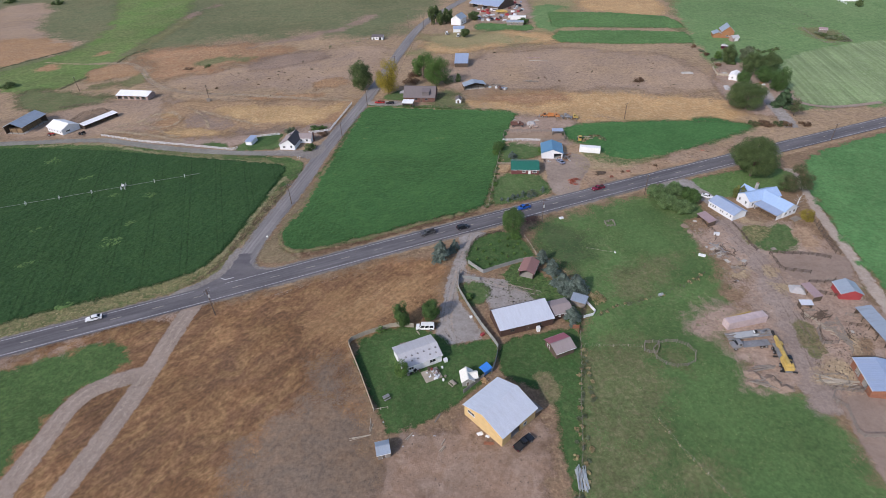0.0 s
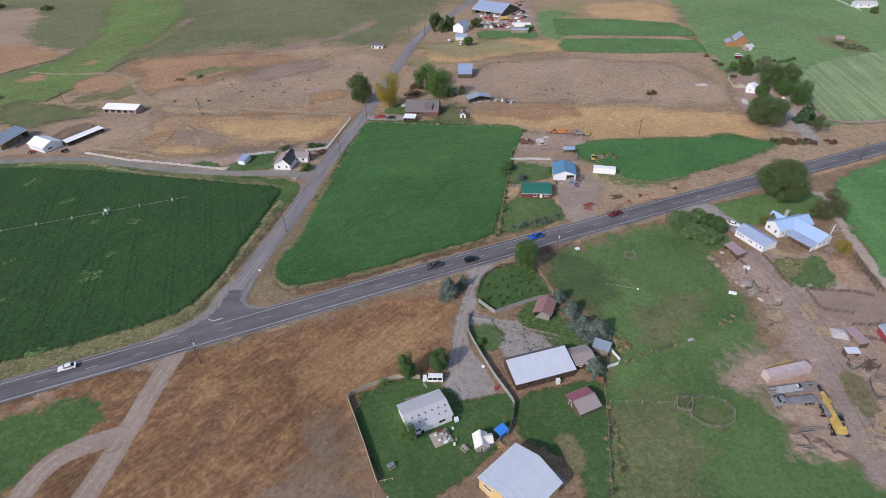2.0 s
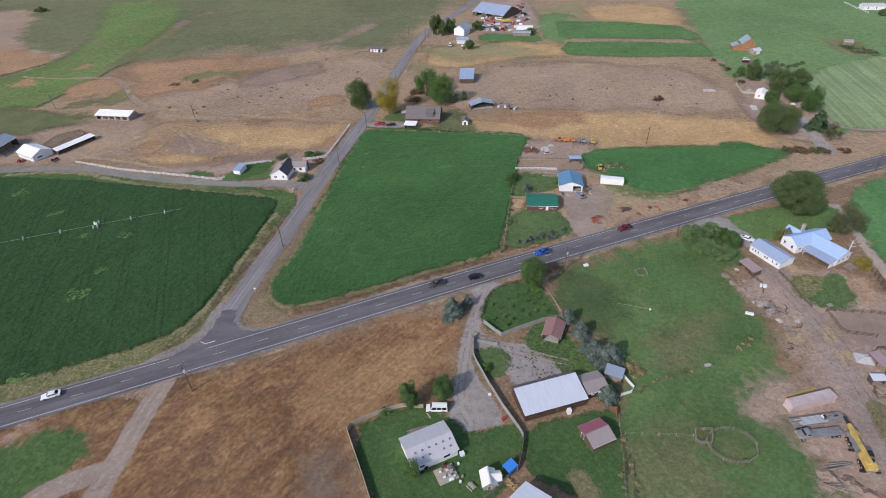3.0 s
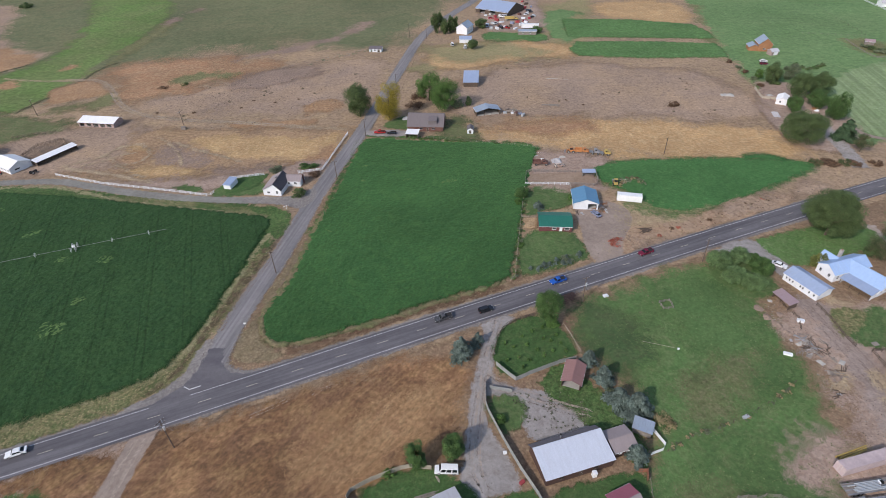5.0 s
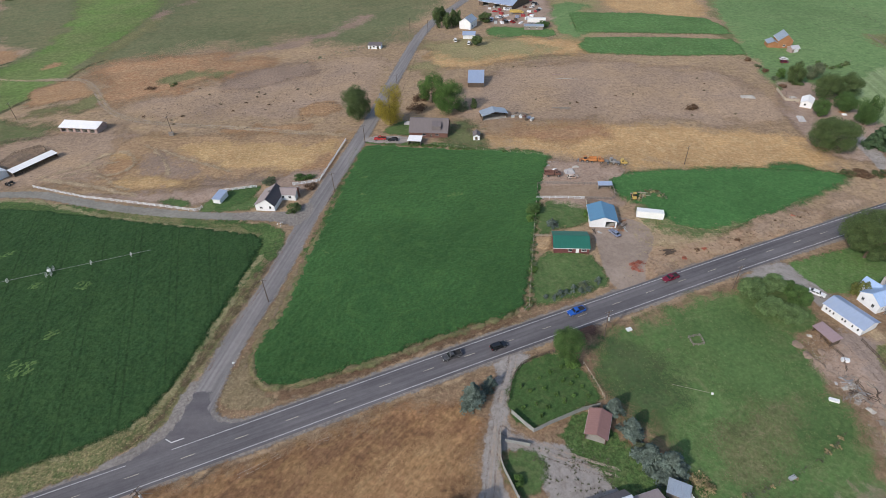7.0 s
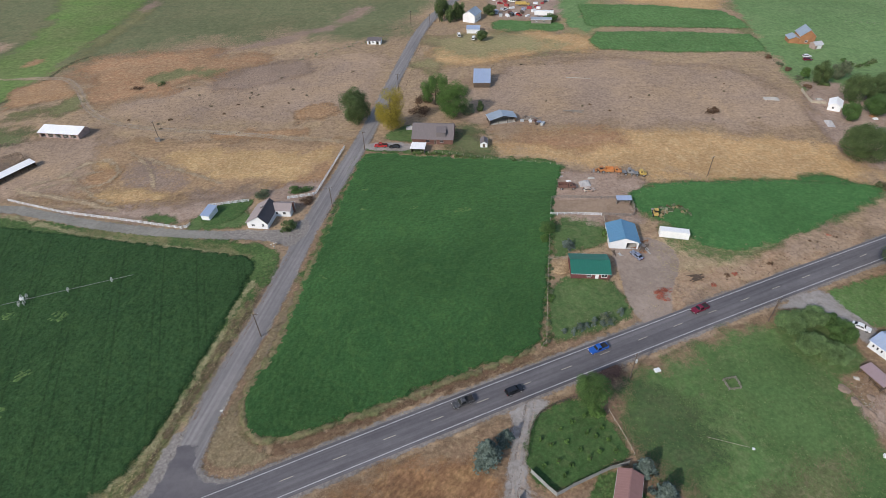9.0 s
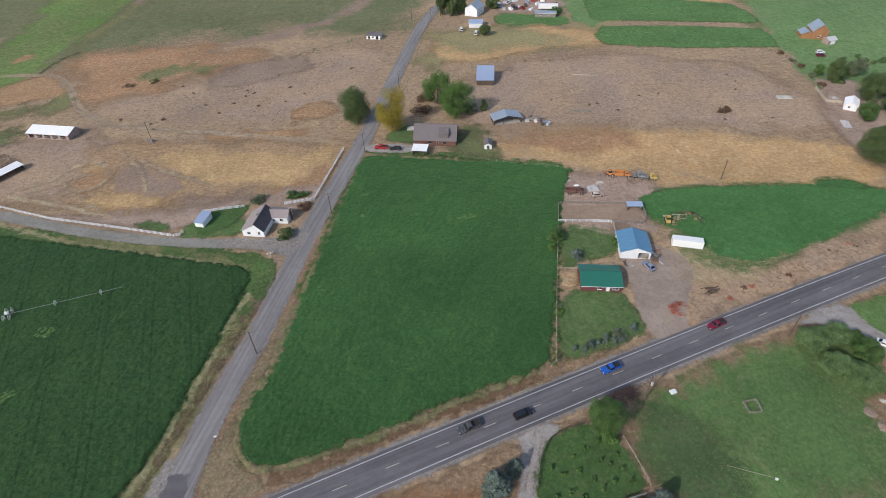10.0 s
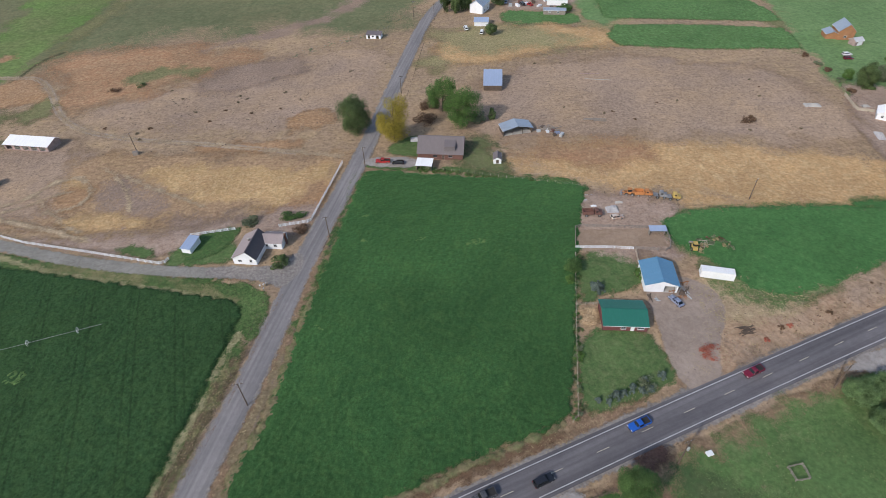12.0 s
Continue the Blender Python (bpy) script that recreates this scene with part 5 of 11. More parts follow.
patch("far_green_weeds", [(78.0, 489.9), (76.8, 446.9), (92.4, 424.8), (96.0, 446.0), (99.0, 490.0), (118.6, 508.0), (93.2, 520.9)], M["far_green"], "patchy green weeds beside the strip fields", "weeds", 1.9)
patch("far_green_lot", [(31.8, 463.6), (56.9, 456.7), (78.3, 452.1), (76.3, 435.0), (54.2, 434.9), (31.6, 437.9)], M["far_strip"], "green lot beside the junk yard", "lot", 1.9, smooth=1)
patch("far_yard", [(32.5, 499.4), (44.7, 581.1), (88.1, 578.7), (83.8, 491.8), (77.4, 460.5), (57.3, 460.0), (33.5, 463.3)], M["dirt"], "bare yard crowded with old vehicles", "yard", 1.9)
# dry pastures north of the highway
patch("mauve_soil", [(-171.8, 344.1), (-161.4, 357.5), (-138.2, 372.0), (-118.5, 388.8), (-99.6, 402.5), (-77.0, 401.2), (-59.2, 410.2), (-34.0, 403.8), (-39.9, 358.5), (-44.6, 333.3), (-54.9, 335.8), (-72.8, 331.0), (-84.3, 327.4), (-102.2, 326.7), (-139.5, 329.8), (-167.6, 338.3)], M["soil"], "bare mauve soil with sparse tufts", "soil", 1.9)
patch("orange_grass", [(-220.7, 391.8), (-214.9, 413.5), (-197.5, 426.3), (-170.1, 421.5), (-145.8, 419.0), (-127.2, 422.1), (-105.3, 415.9), (-100.7, 409.6), (-113.3, 397.0), (-123.1, 385.9), (-139.6, 376.4), (-150.1, 367.0), (-161.6, 357.8), (-168.7, 351.5), (-176.4, 345.5), (-189.1, 361.0), (-202.4, 381.1), (-213.3, 391.5)], M["orange"], "rust coloured dry grass slope", "grass", 2)
patch("orange_grass", [(-228.1, 379.5), (-222.8, 389.0), (-210.9, 386.7), (-192.9, 361.3), (-206.6, 359.0), (-212.5, 351.9), (-224.4, 350.2), (-240.4, 376.7)], M["orange_s"], "rust coloured dry grass below the meadow", "grass", 2)
patch("olive_spot", [(-171.2, 381.4), (-159.0, 391.4), (-141.8, 394.1), (-126.4, 391.3), (-141.7, 382.7), (-156.4, 374.8)], M["olive_p"], "olive strip in the rusty slope", "grass", 1.9)
patch("olive_spot", [(-221.3, 345.0), (-210.9, 349.1), (-203.9, 357.0), (-192.6, 360.6), (-185.5, 349.6), (-191.5, 342.5), (-206.1, 340.6), (-214.4, 333.5)], M["olive_p"], "olive weeds above the sheds", "grass", 1.9)
patch("soil_ridge", [(-128.5, 374.2), (-117.9, 386.7), (-99.3, 401.1), (-81.0, 402.9), (-71.9, 391.7), (-87.3, 376.4), (-105.2, 363.7), (-121.6, 362.2)], M["soil_p"], "grey trodden ridge with scattered tufts", "soil", 1.9)
patch("dry_gold_grass", [(-198.8, 312.5), (-135.0, 310.2), (-88.2, 305.3), (-47.6, 300.3), (-49.6, 293.5), (-51.5, 275.5), (-56.4, 265.2), (-79.2, 266.8), (-99.9, 262.8), (-125.0, 259.8), (-166.4, 258.0)], M["dry_gold"], "golden brown dry pasture inside the white fence", "grass", 1.9)
patch("golden_grass", [(-125.3, 299.2), (-106.5, 300.8), (-83.3, 296.0), (-64.1, 295.1), (-49.9, 296.5), (-50.7, 279.7), (-55.9, 266.5), (-72.6, 270.3), (-88.7, 274.9), (-99.9, 278.9), (-119.9, 288.1)], M["gold_s"], "golden dry grass in the fenced pasture", "grass", 1.9)
patch("rusty_spot", [(-62.5, 285.1), (-50.8, 291.6), (-51.1, 275.4), (-56.4, 265.2), (-71.9, 267.0), (-64.2, 272.2)], M["orange_s"], "rusty dry grass along the white fence", "grass", 1.9)
patch("bare_soil", [(-138.1, 290.6), (-126.5, 291.6), (-109.5, 273.3), (-113.3, 266.6), (-125.6, 270.0), (-135.5, 281.5)], M["soil_p"], "bare trodden soil in the golden pasture", "soil", 1.9)
patch("golden_grass", [(-165.6, 282.6), (-157.6, 289.8), (-146.1, 290.8), (-140.7, 285.2), (-141.7, 275.6), (-156.7, 272.9)], M["gold_s"], "golden dry grass near the sheds", "grass", 1.9)
patch("golden_grass", [(-148.3, 266.1), (-136.0, 271.1), (-124.5, 267.3), (-115.8, 266.7), (-106.8, 269.1), (-111.1, 260.7), (-131.1, 260.2)], M["gold_s"], "golden dry grass above the lane", "grass", 1.9)
patch("rusty_spot", [(-153.3, 283.9), (-142.8, 286.4), (-138.7, 279.6), (-144.1, 275.3), (-153.7, 274.4)], M["orange_s"], "rusty dry grass in the pasture", "grass", 1.9)
patch("trodden_soil", [(-102.9, 264.5), (-91.3, 266.4), (-79.3, 267.2), (-74.5, 264.9), (-78.7, 259.4), (-93.9, 258.6)], M["soil_p"], "trodden soil behind the white fence", "soil", 1.2)
patch("golden_grass", [(14.8, 299.5), (56.6, 306.3), (110.0, 301.4), (155.8, 285.3), (155.3, 270.5), (163.0, 255.0), (127.7, 255.0), (95.2, 255.7), (70.0, 265.9), (38.5, 280.3), (16.5, 288.8)], M["straw_n"], "tall golden dry grass strip", "grass", 1.9)
patch("mauve_soil", [(4.0, 358.8), (38.7, 381.9), (74.0, 389.7), (151.9, 369.6), (165.6, 319.6), (158.8, 290.9), (110.6, 303.2), (57.3, 309.4), (15.4, 306.8), (-9.0, 329.2)], M["soil"], "grazed mauve soil with tufts", "soil", 1.9)
patch("golden_grass", [(-15.3, 413.2), (26.8, 439.4), (89.9, 429.3), (90.6, 401.1), (40.5, 396.4), (-1.8, 376.9)], M["straw_n"], "straw grass near the far houses", "grass", 1.9)
patch("rusty_spot", [(15.4, 297.4), (38.6, 303.2), (72.3, 297.7), (65.5, 290.7), (28.9, 288.9)], M["orange"], "rusty dry grass strip", "grass", 1.9)
patch("rusty_spot", [(-79.3, 333.1), (-72.8, 340.5), (-55.7, 343.0), (-52.9, 328.7), (-66.0, 326.7), (-73.3, 324.9)], M["orange_s"], "rusty dry grass by the side road", "grass", 1.9)
patch("rusty_spot", [(-118.8, 313.0), (-99.2, 315.0), (-81.8, 315.5), (-67.1, 314.4), (-64.8, 308.7), (-80.3, 308.1), (-97.3, 307.8)], M["orange_s"], "rusty dry grass along the farm track", "grass", 1.9)
patch("olive_spot", [(-18.4, 430.3), (4.9, 438.0), (60.8, 429.4), (74.2, 409.8), (55.3, 398.0), (3.0, 399.2)], M["olive_dry"], "olive tinted dry grass by the far houses", "grass", 1.9)
patch("olive_spot", [(-16.6, 390.9), (-6.9, 395.9), (-5.8, 375.0), (-15.1, 374.4)], M["olive_dry"], "olive weeds beside the road", "grass", 1.2)
patch("farm_track", band(rounded([(-242.0, 391.3), (-222.1, 391.1), (-211.7, 388.4), (-198.7, 374.1), (-186.1, 353.7), (-172.5, 336.8), (-160.1, 329.1), (-145.0, 324.6), (-120.8, 319.2), (-99.1, 314.7), (-80.7, 310.0), (-65.8, 306.4), (-48.6, 303.5)], 2, False), 1.1), M["pale_p"], "rut of a dirt track over the dry pasture", "track", 0.6)
patch("farm_track", band(rounded([(-240.7, 389.1), (-220.9, 388.9), (-211.2, 385.9), (-199.8, 373.4), (-187.3, 353.1), (-173.0, 335.3), (-159.9, 327.3), (-144.4, 323.1), (-120.4, 317.8), (-98.7, 313.3), (-80.4, 308.6), (-65.6, 305.1), (-48.5, 302.2)], 2, False), 1.1), M["pale_p"], "rut of a dirt track over the dry pasture", "track", 0.6)
patch("corral_grass", [(-266.8, 343.7), (-235.5, 335.5), (-197.4, 324.5), (-193.8, 311.0), (-214.9, 299.8), (-239.0, 300.6)], M["worn_grass"], "olive weeds behind the sheds", "grass", 1.9)
patch("farm_yard_soil", [(-243.8, 290.8), (-218.6, 296.4), (-200.1, 317.6), (-173.6, 327.0), (-159.1, 316.3), (-149.3, 267.5), (-175.3, 266.3), (-225.8, 262.5)], M["soil"], "bare yard among the old sheds", "yard", 1.9)
patch("corral_mud", [(-202.3, 284.0), (-200.8, 295.8), (-192.3, 302.1), (-186.9, 297.4), (-188.7, 282.9), (-193.2, 275.8)], M["soil_s"], "dark trampled corral mud", "ground", 1.2)
patch("gate_soil", [(-157.3, 254.7), (-130.1, 258.3), (-100.7, 257.6), (-81.2, 263.5), (-56.8, 272.5), (-52.5, 265.1), (-58.2, 253.1), (-67.0, 256.2), (-85.2, 262.3), (-95.1, 246.3), (-119.7, 248.0), (-142.5, 253.6)], M["dirt"], "trodden strip behind the white fence", "yard", 1.2)

# west alfalfa field and its rough edge
patch("verge_straw", [(-300, 56), (-200, 96), (-130, 121), (-84, 139.5), (-74, 148), (-72, 170), (-66, 212), (-70, 216), (-78, 172), (-86, 150), (-134, 130), (-204, 103), (-300, 64)], M["olive_p"], "dry olive verge between highway and field", "verge", 0.93, smooth=1)
patch("field_edge_weeds", [(-136.6, 122.0), (-121.2, 128.7), (-104.2, 134.8), (-86.2, 143.5), (-78.7, 150.1), (-74.6, 166.2), (-67.0, 206.5), (-65.4, 227.3), (-68.6, 230.4), (-116.9, 242.0), (-179.5, 257.3), (-224.0, 259.7), (-273.4, 263.8), (-192.4, 148.4), (-159.1, 115.2)], M["rough_green"], "rough weedy edge of the alfalfa field", "verge", 1.2)
patch("verge_straw", [(-90.0, 139.5), (-82.0, 143.0), (-78.6, 147.5), (-77.2, 154.0), (-75.6, 162.0), (-73.0, 172.9), (-70.2, 184.2), (-67.2, 196.0), (-65.6, 204.0), (-67.5, 205.5), (-70.8, 201.0), (-72.6, 194.0), (-73.8, 181.0), (-76.2, 169.0), (-80.6, 158.0), (-83.5, 151.0), (-90.5, 143.6)], M["weeds"], "brown straw verge between field and roads", "verge", 0.62)
patch("verge_weeds", [(-185, 97.5), (-165, 105.8), (-130, 120.2), (-100, 132.2), (-86, 138.8), (-82.5, 143.4), (-88, 146.0), (-108.7, 137.2), (-124.2, 131.8), (-138.5, 126.0), (-168, 113.6), (-188, 104)], M["weeds"], "tufted olive weeds between highway and alfalfa", "verge", 0.62)
patch("alfalfa_field", [(-165.8, 111.1), (-138.5, 125.1), (-124.2, 131.0), (-108.7, 136.4), (-87.8, 145.4), (-81.5, 152.9), (-77.4, 170.0), (-71.1, 208.2), (-69.5, 222.1), (-72.4, 225.6), (-114.9, 235.8), (-176.1, 250.5), (-220.6, 254.2), (-301.2, 262.2)], M["alfalfa_w"], "dark green irrigated alfalfa field", "field", 0.56, crop=0.5, smooth=1, uneven=0.36)
for cx, cy, w in [(*p, r) for p, r in zip([(-124.3, 167.5), (-184.2, 237.3), (-158.7, 218.8), (-121.2, 179.8), (-124.1, 201.1), (-156.6, 177.8), (-149.3, 155.3), (-138.4, 202.6), (-121.7, 133.0)], (7.0, 6.0, 4.0, 3.5, 4.5, 4.0, 5.0, 3.0, 4.0))]:
    patch("thin_crop", [(cx - w, cy - w * 0.4), (cx + w * 0.2, cy - w * 0.7), (cx + w, cy + w * 0.3), (cx - w * 0.1, cy + w * 0.7)], M["thin"], "thin paler spot in the alfalfa", "crop", 0.5, crop=0.5, uneven=0.25)
patch("straw_line", band(rounded([(-140.0, 124.6), (-124.0, 131.0), (-108.0, 137.2), (-89.0, 145.0), (-83.0, 150.2), (-79.4, 157.0), (-76.4, 168.0), (-74.0, 181.0), (-72.4, 194.5), (-70.5, 205.0), (-68.8, 212.0), (-67.6, 217.5), (-67.8, 220.8), (-69.6, 222.8), (-73.4, 224.6), (-79.7, 226.7), (-86.4, 229.6), (-98.9, 231.6), (-115.8, 236.4), (-135.0, 241.6), (-152.0, 248.2), (-170.8, 256.2), (-187.0, 255.8), (-202.0, 256.0)], 2, False), 1.5), M["pale_line"], "pale line of dry straw round the alfalfa", "verge", 0.5)
patch("straw_line", band(rounded([(-74.0, 227.6), (-99.5, 234.8), (-124.0, 241.8), (-150.0, 250.4)], 2, False), 1.6), M["olive_p"], "dry olive strip along the alfalfa", "verge", 0.6)
patch("road_ditch", band(rounded([(-84.5, 142.4), (-80.4, 146.4), (-78.6, 152.4), (-76.3, 162.6), (-73.4, 172.9), (-70.6, 184.2), (-67.7, 196.0), (-65.9, 204.0), (-63.3, 214.0), (-61.9, 220.0)], 2, False), 1.0), M["ditch_brown"], "dark brown ditch beside the side road", "ditch", 0.5)
patch("road_ditch", band(rounded([(-77.4, 160.5), (-74.9, 172.0), (-72.3, 184.0), (-69.9, 196.0), (-68.0, 204.5)], 2, False), 0.7), M["ditch_brown"], "dark furrow in the verge", "ditch", 0.5)
patch("fence_grass", [(-117.5, 250.9), (-112.7, 252.6), (-105.8, 250.3), (-102.6, 245.8), (-109.1, 246.3), (-115.0, 248.4)], M["lawn_pale"], "green grass behind the white fence", "grass", 0.7)
patch("cottage_grass", [(-100, 241.5), (-92, 241.2), (-82, 242.2), (-78, 244), (-76, 248), (-82, 254), (-96, 254)], M["lawn_pale"], "green grass round the white cottage", "lawn", 0.74, smooth=1)
patch("corner_weeds", [(-96.4, 239.2), (-78.4, 234.1), (-68.7, 231.1), (-62.5, 227.5), (-62.2, 219.1), (-64.6, 207.3), (-68.0, 211.3), (-70.8, 223.9), (-77.0, 228.8)], M["rough_green"], "green weeds at the field corner", "verge", 0.93)
# centre alfalfa field
patch("verge_straw", [(-67.3, 149.9), (-69.5, 153.9), (-66.7, 178.5), (-55.5, 228.8), (-43.5, 291.1), (-38.7, 296.4), (-25.2, 292.4), (-24.3, 266.1), (-50.0, 170.8), (-54.2, 153.1), (-41.0, 153.9), (-11.0, 163.3), (19.2, 180.6), (35.9, 198.3), (45.4, 195.4), (33.0, 184.8), (-20.4, 160.8), (-51.5, 147.7), (-59.9, 146.8)], M["verge"], "dry straw verge round the alfalfa field", "verge", 0.93)
patch("rusty_strip", band(rounded([(-50.0, 154.8), (-38.3, 158.4), (-25.6, 163.6), (-15.9, 167.6), (-5.7, 171.6), (4.2, 175.4), (14.0, 179.4)], 2, False), 2.4), M["rust_dark"], "dark rusty strip below the alfalfa", "verge", 0.5)
patch("bare_verge", [(-64.4, 151.6), (-66.2, 157.4), (-64.4, 166.0), (-62.0, 171.0), (-60.5, 165.5), (-58.4, 159.6), (-53.7, 155.2), (-50.0, 152.6), (-58.0, 150.8)], M["bank_red"], "bare reddish ground at the field corner", "verge", 0.62)
patch("bare_verge", [(-62.6, 174.5), (-61.0, 182.0), (-59.0, 190.5), (-56.5, 201.0), (-54.4, 208.0), (-53.0, 205.0), (-53.0, 196.0), (-54.2, 187.0), (-55.0, 180.5), (-58.4, 176.6)], M["bank_red"], "bare brown verge of trampled weeds", "verge", 0.62)
patch("field_edge_weeds", band(rounded([(-53.2, 212.0), (-51.4, 222.7), (-48.4, 240.0), (-42.9, 289.9)], 2, False), 2.0), M["rough_green"], "green weeds along the side road", "verge", 0.6)
patch("alfalfa_field", [(-44.8, 262.0), (-42.6, 276.6), (-40.0, 289.1), (-35.6, 291.2)] + [(-14.7, 286.3), (43.8, 276.5), (39.2, 269.9), (17.4, 183.2), (15.4, 182.0), (3.4, 177.2), (-9.8, 172.2), (-19.8, 168.2), (-39.9, 160.2), (-49.5, 157.2), (-55.4, 157.8), (-58.8, 161.4), (-60.3, 167.0), (-60.9, 173.1), (-59.4, 177.4), (-57.0, 181.0), (-55.8, 186.3), (-54.6, 194.1), (-53.6, 200.0), (-53.0, 206.0), (-52.6, 211.0), (-51.6, 217.5), (-49.9, 226.0), (-48.2, 237.0), (-46.8, 246.0)], M["alfalfa"], "dense dark green alfalfa field", "field", 0.5, crop=0.5, smooth=1, uneven=0.36)
patch("thin_edge", band(rounded([(-50.5, 157.3), (-55.8, 158.4), (-59.0, 162.2), (-60.4, 167.5), (-60.5, 172.8), (-56.6, 181.2), (-55.2, 187.0), (-53.8, 196.0), (-52.8, 206.0), (-52.2, 211.0), (-49.7, 226.0)], 2, False), 2.4), M["thin_edge"], "thin browned edge of the alfalfa", "crop", 0.5, crop=0.5)
patch("thin_edge", band(rounded([(-50.5, 157.6), (-39.0, 159.9), (-19.5, 167.6), (-9.8, 171.6), (4.0, 176.8), (15.5, 181.6)], 2, False), 1.8), M["thin_edge"], "thin browned edge of the alfalfa", "crop", 0.5, crop=0.4)
patch("field_end_weeds", band(rounded([(-38.5, 294.0), (-18.0, 291.2), (-2.9, 288.2), (10.7, 284.2), (39.2, 277.0)], 2, False), 3.0), M["rough_green"], "green weeds at the end of the alfalfa", "verge", 0.8)
patch("east_alfalfa", [(60.3, 252.9), (66.1, 257.3), (79.5, 259.5), (104.7, 259.3), (123.6, 258.3), (151.1, 253.3), (158.2, 247.4), (129.4, 232.3), (106.0, 222.2), (94.0, 218.4), (85.2, 217.2), (76.6, 219.5), (73.1, 226.6), (70.1, 233.6), (60.8, 242.1)], M["alfalfa_lit"], "bright green alfalfa patch tapering to a point", "field", 0.74, crop=0.35, uneven=0.25)

patch("east_alfalfa", [(126.1, 257.5), (133.7, 261.2), (142.2, 260.0), (147.9, 253.4), (138.3, 252.7)], M["alfalfa_lit"], "small lobe of green alfalfa", "field", 0.74, crop=0.3)
for cx, cy, w in [(*p, r) for p, r in zip([(-0.8, 246.1), (-18.1, 249.2), (-37.5, 249.1), (-47.1, 212.1), (-36.5, 262.3)], (5.0, 3.0, 2.5, 2.0, 2.5))]:
    patch("thin_crop", [(cx - w, cy - w * 0.3), (cx + w * 0.2, cy - w * 0.5), (cx + w, cy + w * 0.3), (cx - w * 0.1, cy + w * 0.5)], M["thin"], "thin paler spot in the alfalfa", "crop", 0.5, crop=0.5, uneven=0.25)
# roads
patch("highway_shoulder", band(HIGHWAY[8:-8], 10.4), M["shoulder"], "gravel shoulder along the highway", "shoulder", 0.93, smooth=0)
patch("side_road_shoulder", band(SIDE_ROAD, 7.3), M["shoulder"], "pale gravel shoulder of the side road", "shoulder", 0.62, smooth=0)
patch("junction_gravel", [(-74.8, 161), (-75.8, 157.5), (-76.6, 153.7), (-77.0, 149.4), (-78.4, 145.8), (-81.6, 142.4), (-85.0, 139.8), (-90, 136.4), (-88, 130), (-60, 140), (-49, 148), (-49.5, 151.4), (-56.3, 149.0), (-60.5, 148.5), (-65.0, 149.9), (-66.6, 153.4), (-66.2, 157.8), (-65.2, 162.2)], M["shoulder"], "pale gravel flaring round the road mouth", "shoulder", 0.5, smooth=1)
patch("side_road", band(SIDE_ROAD, 6.2), M["tarmac_b"], "worn grey tarmac side road", "road", 0.62, smooth=0)
patch("farm_lane", band(FARM_LANE, 4.6), M["lane_grey"], "pale gravel farm lane", "road", 0.87, smooth=0)
patch("lane_mouth", [(-59, 229), (-66, 233), (-76, 235.2), (-86, 236.6), (-84, 240.5), (-76, 240.5), (-69, 239.5), (-61, 241), (-57, 247), (-54, 240)], M["shoulder"], "gravel apron before the white house", "driveway", 0.74)
patch("junction", [(-88, 134.0), (-81.0, 139.2), (-77.0, 142.9), (-74.8, 146.4), (-73.8, 149.9), (-73.2, 154.1), (-73.0, 157.3), (-68.5, 156.9), (-67.7, 152.1), (-66.4, 149.8), (-64.0, 148.0), (-60.6, 147.3), (-54, 148.4), (-46.0, 151.0), (-52, 143)], M["tarmac_j"], "dark tarmac mouth of the side road", "road", 0.35, smooth=0)


# south side: dry field, tracks, homestead
patch("south_ground", [(-420, -18), (-300, 40), (-130, 108), (-78, 128), (-12, 154), (58, 181), (114, 202), (216, 239), (420, 310), (420, -60), (0, -140), (-420, -140)], M["verge"], "dry weedy ground south of the highway", "ground", 3.0, smooth=0)
patch("rusty_ground", [(-158.6, 94.9), (-128.6, 109.3), (-86.1, 125.8), (-42.5, 139.8), (-26.8, 108.7), (-15.8, 50.3), (-55.3, 45.5), (-145.8, 48.5)], M["rust"], "rust coloured dry ground between the tracks", "field", 1.5)
patch("rusty_field", [(-77.7, 121.3), (-62.0, 130.5), (-34.9, 143.8), (-7.4, 152.4), (-0.3, 149.4), (-2.0, 127.4), (-3.0, 119.5), (-16.5, 117.3), (-30.4, 109.2), (-44.7, 91.0), (-52.5, 87.5), (-76.2, 66.6), (-77.8, 88.5)], M["rust"], "rust coloured dry grass field", "field", 1.2)
patch("golden_grass", [(-43.5, 117.7), (-24.3, 139.6), (-4.0, 143.3), (-6.0, 123.5), (-18.1, 118.3), (-29.1, 109.9)], M["gold"], "golden dry grass in the field", "grass", 1.2)
patch("grey_soil", [(-36.7, 104.9), (-30.1, 102.5), (-22.4, 88.9), (-18.4, 78.8), (-17.5, 64.2), (-18.6, 50.4), (-54.2, 51.6), (-48.4, 76.9), (-42.6, 88.0)], M["soil_s"], "grey stony soil", "soil", 1.2)
patch("roadside_green", [(-149.2, 94.5), (-126.5, 106.0), (-117.2, 108.9), (-108.1, 114.3), (-95.4, 115.2), (-90.8, 110.0), (-89.8, 106.4), (-94.4, 101.0), (-99.0, 98.6), (-102.6, 91.0), (-104.0, 82.0), (-105.6, 74.0), (-115.0, 55.4)], M["roadside_lush"], "lush green roadside pasture", "pasture", 0.93)
patch("pale_verge", band(rounded([(-170.0, 90.5), (-128.6, 107.6), (-117.8, 112.0), (-107.6, 117.2), (-94.0, 121.4), (-84.6, 125.6)], 2, False), 3.2), M["dirt"], "pale dusty verge beside the highway", "verge", 0.7)
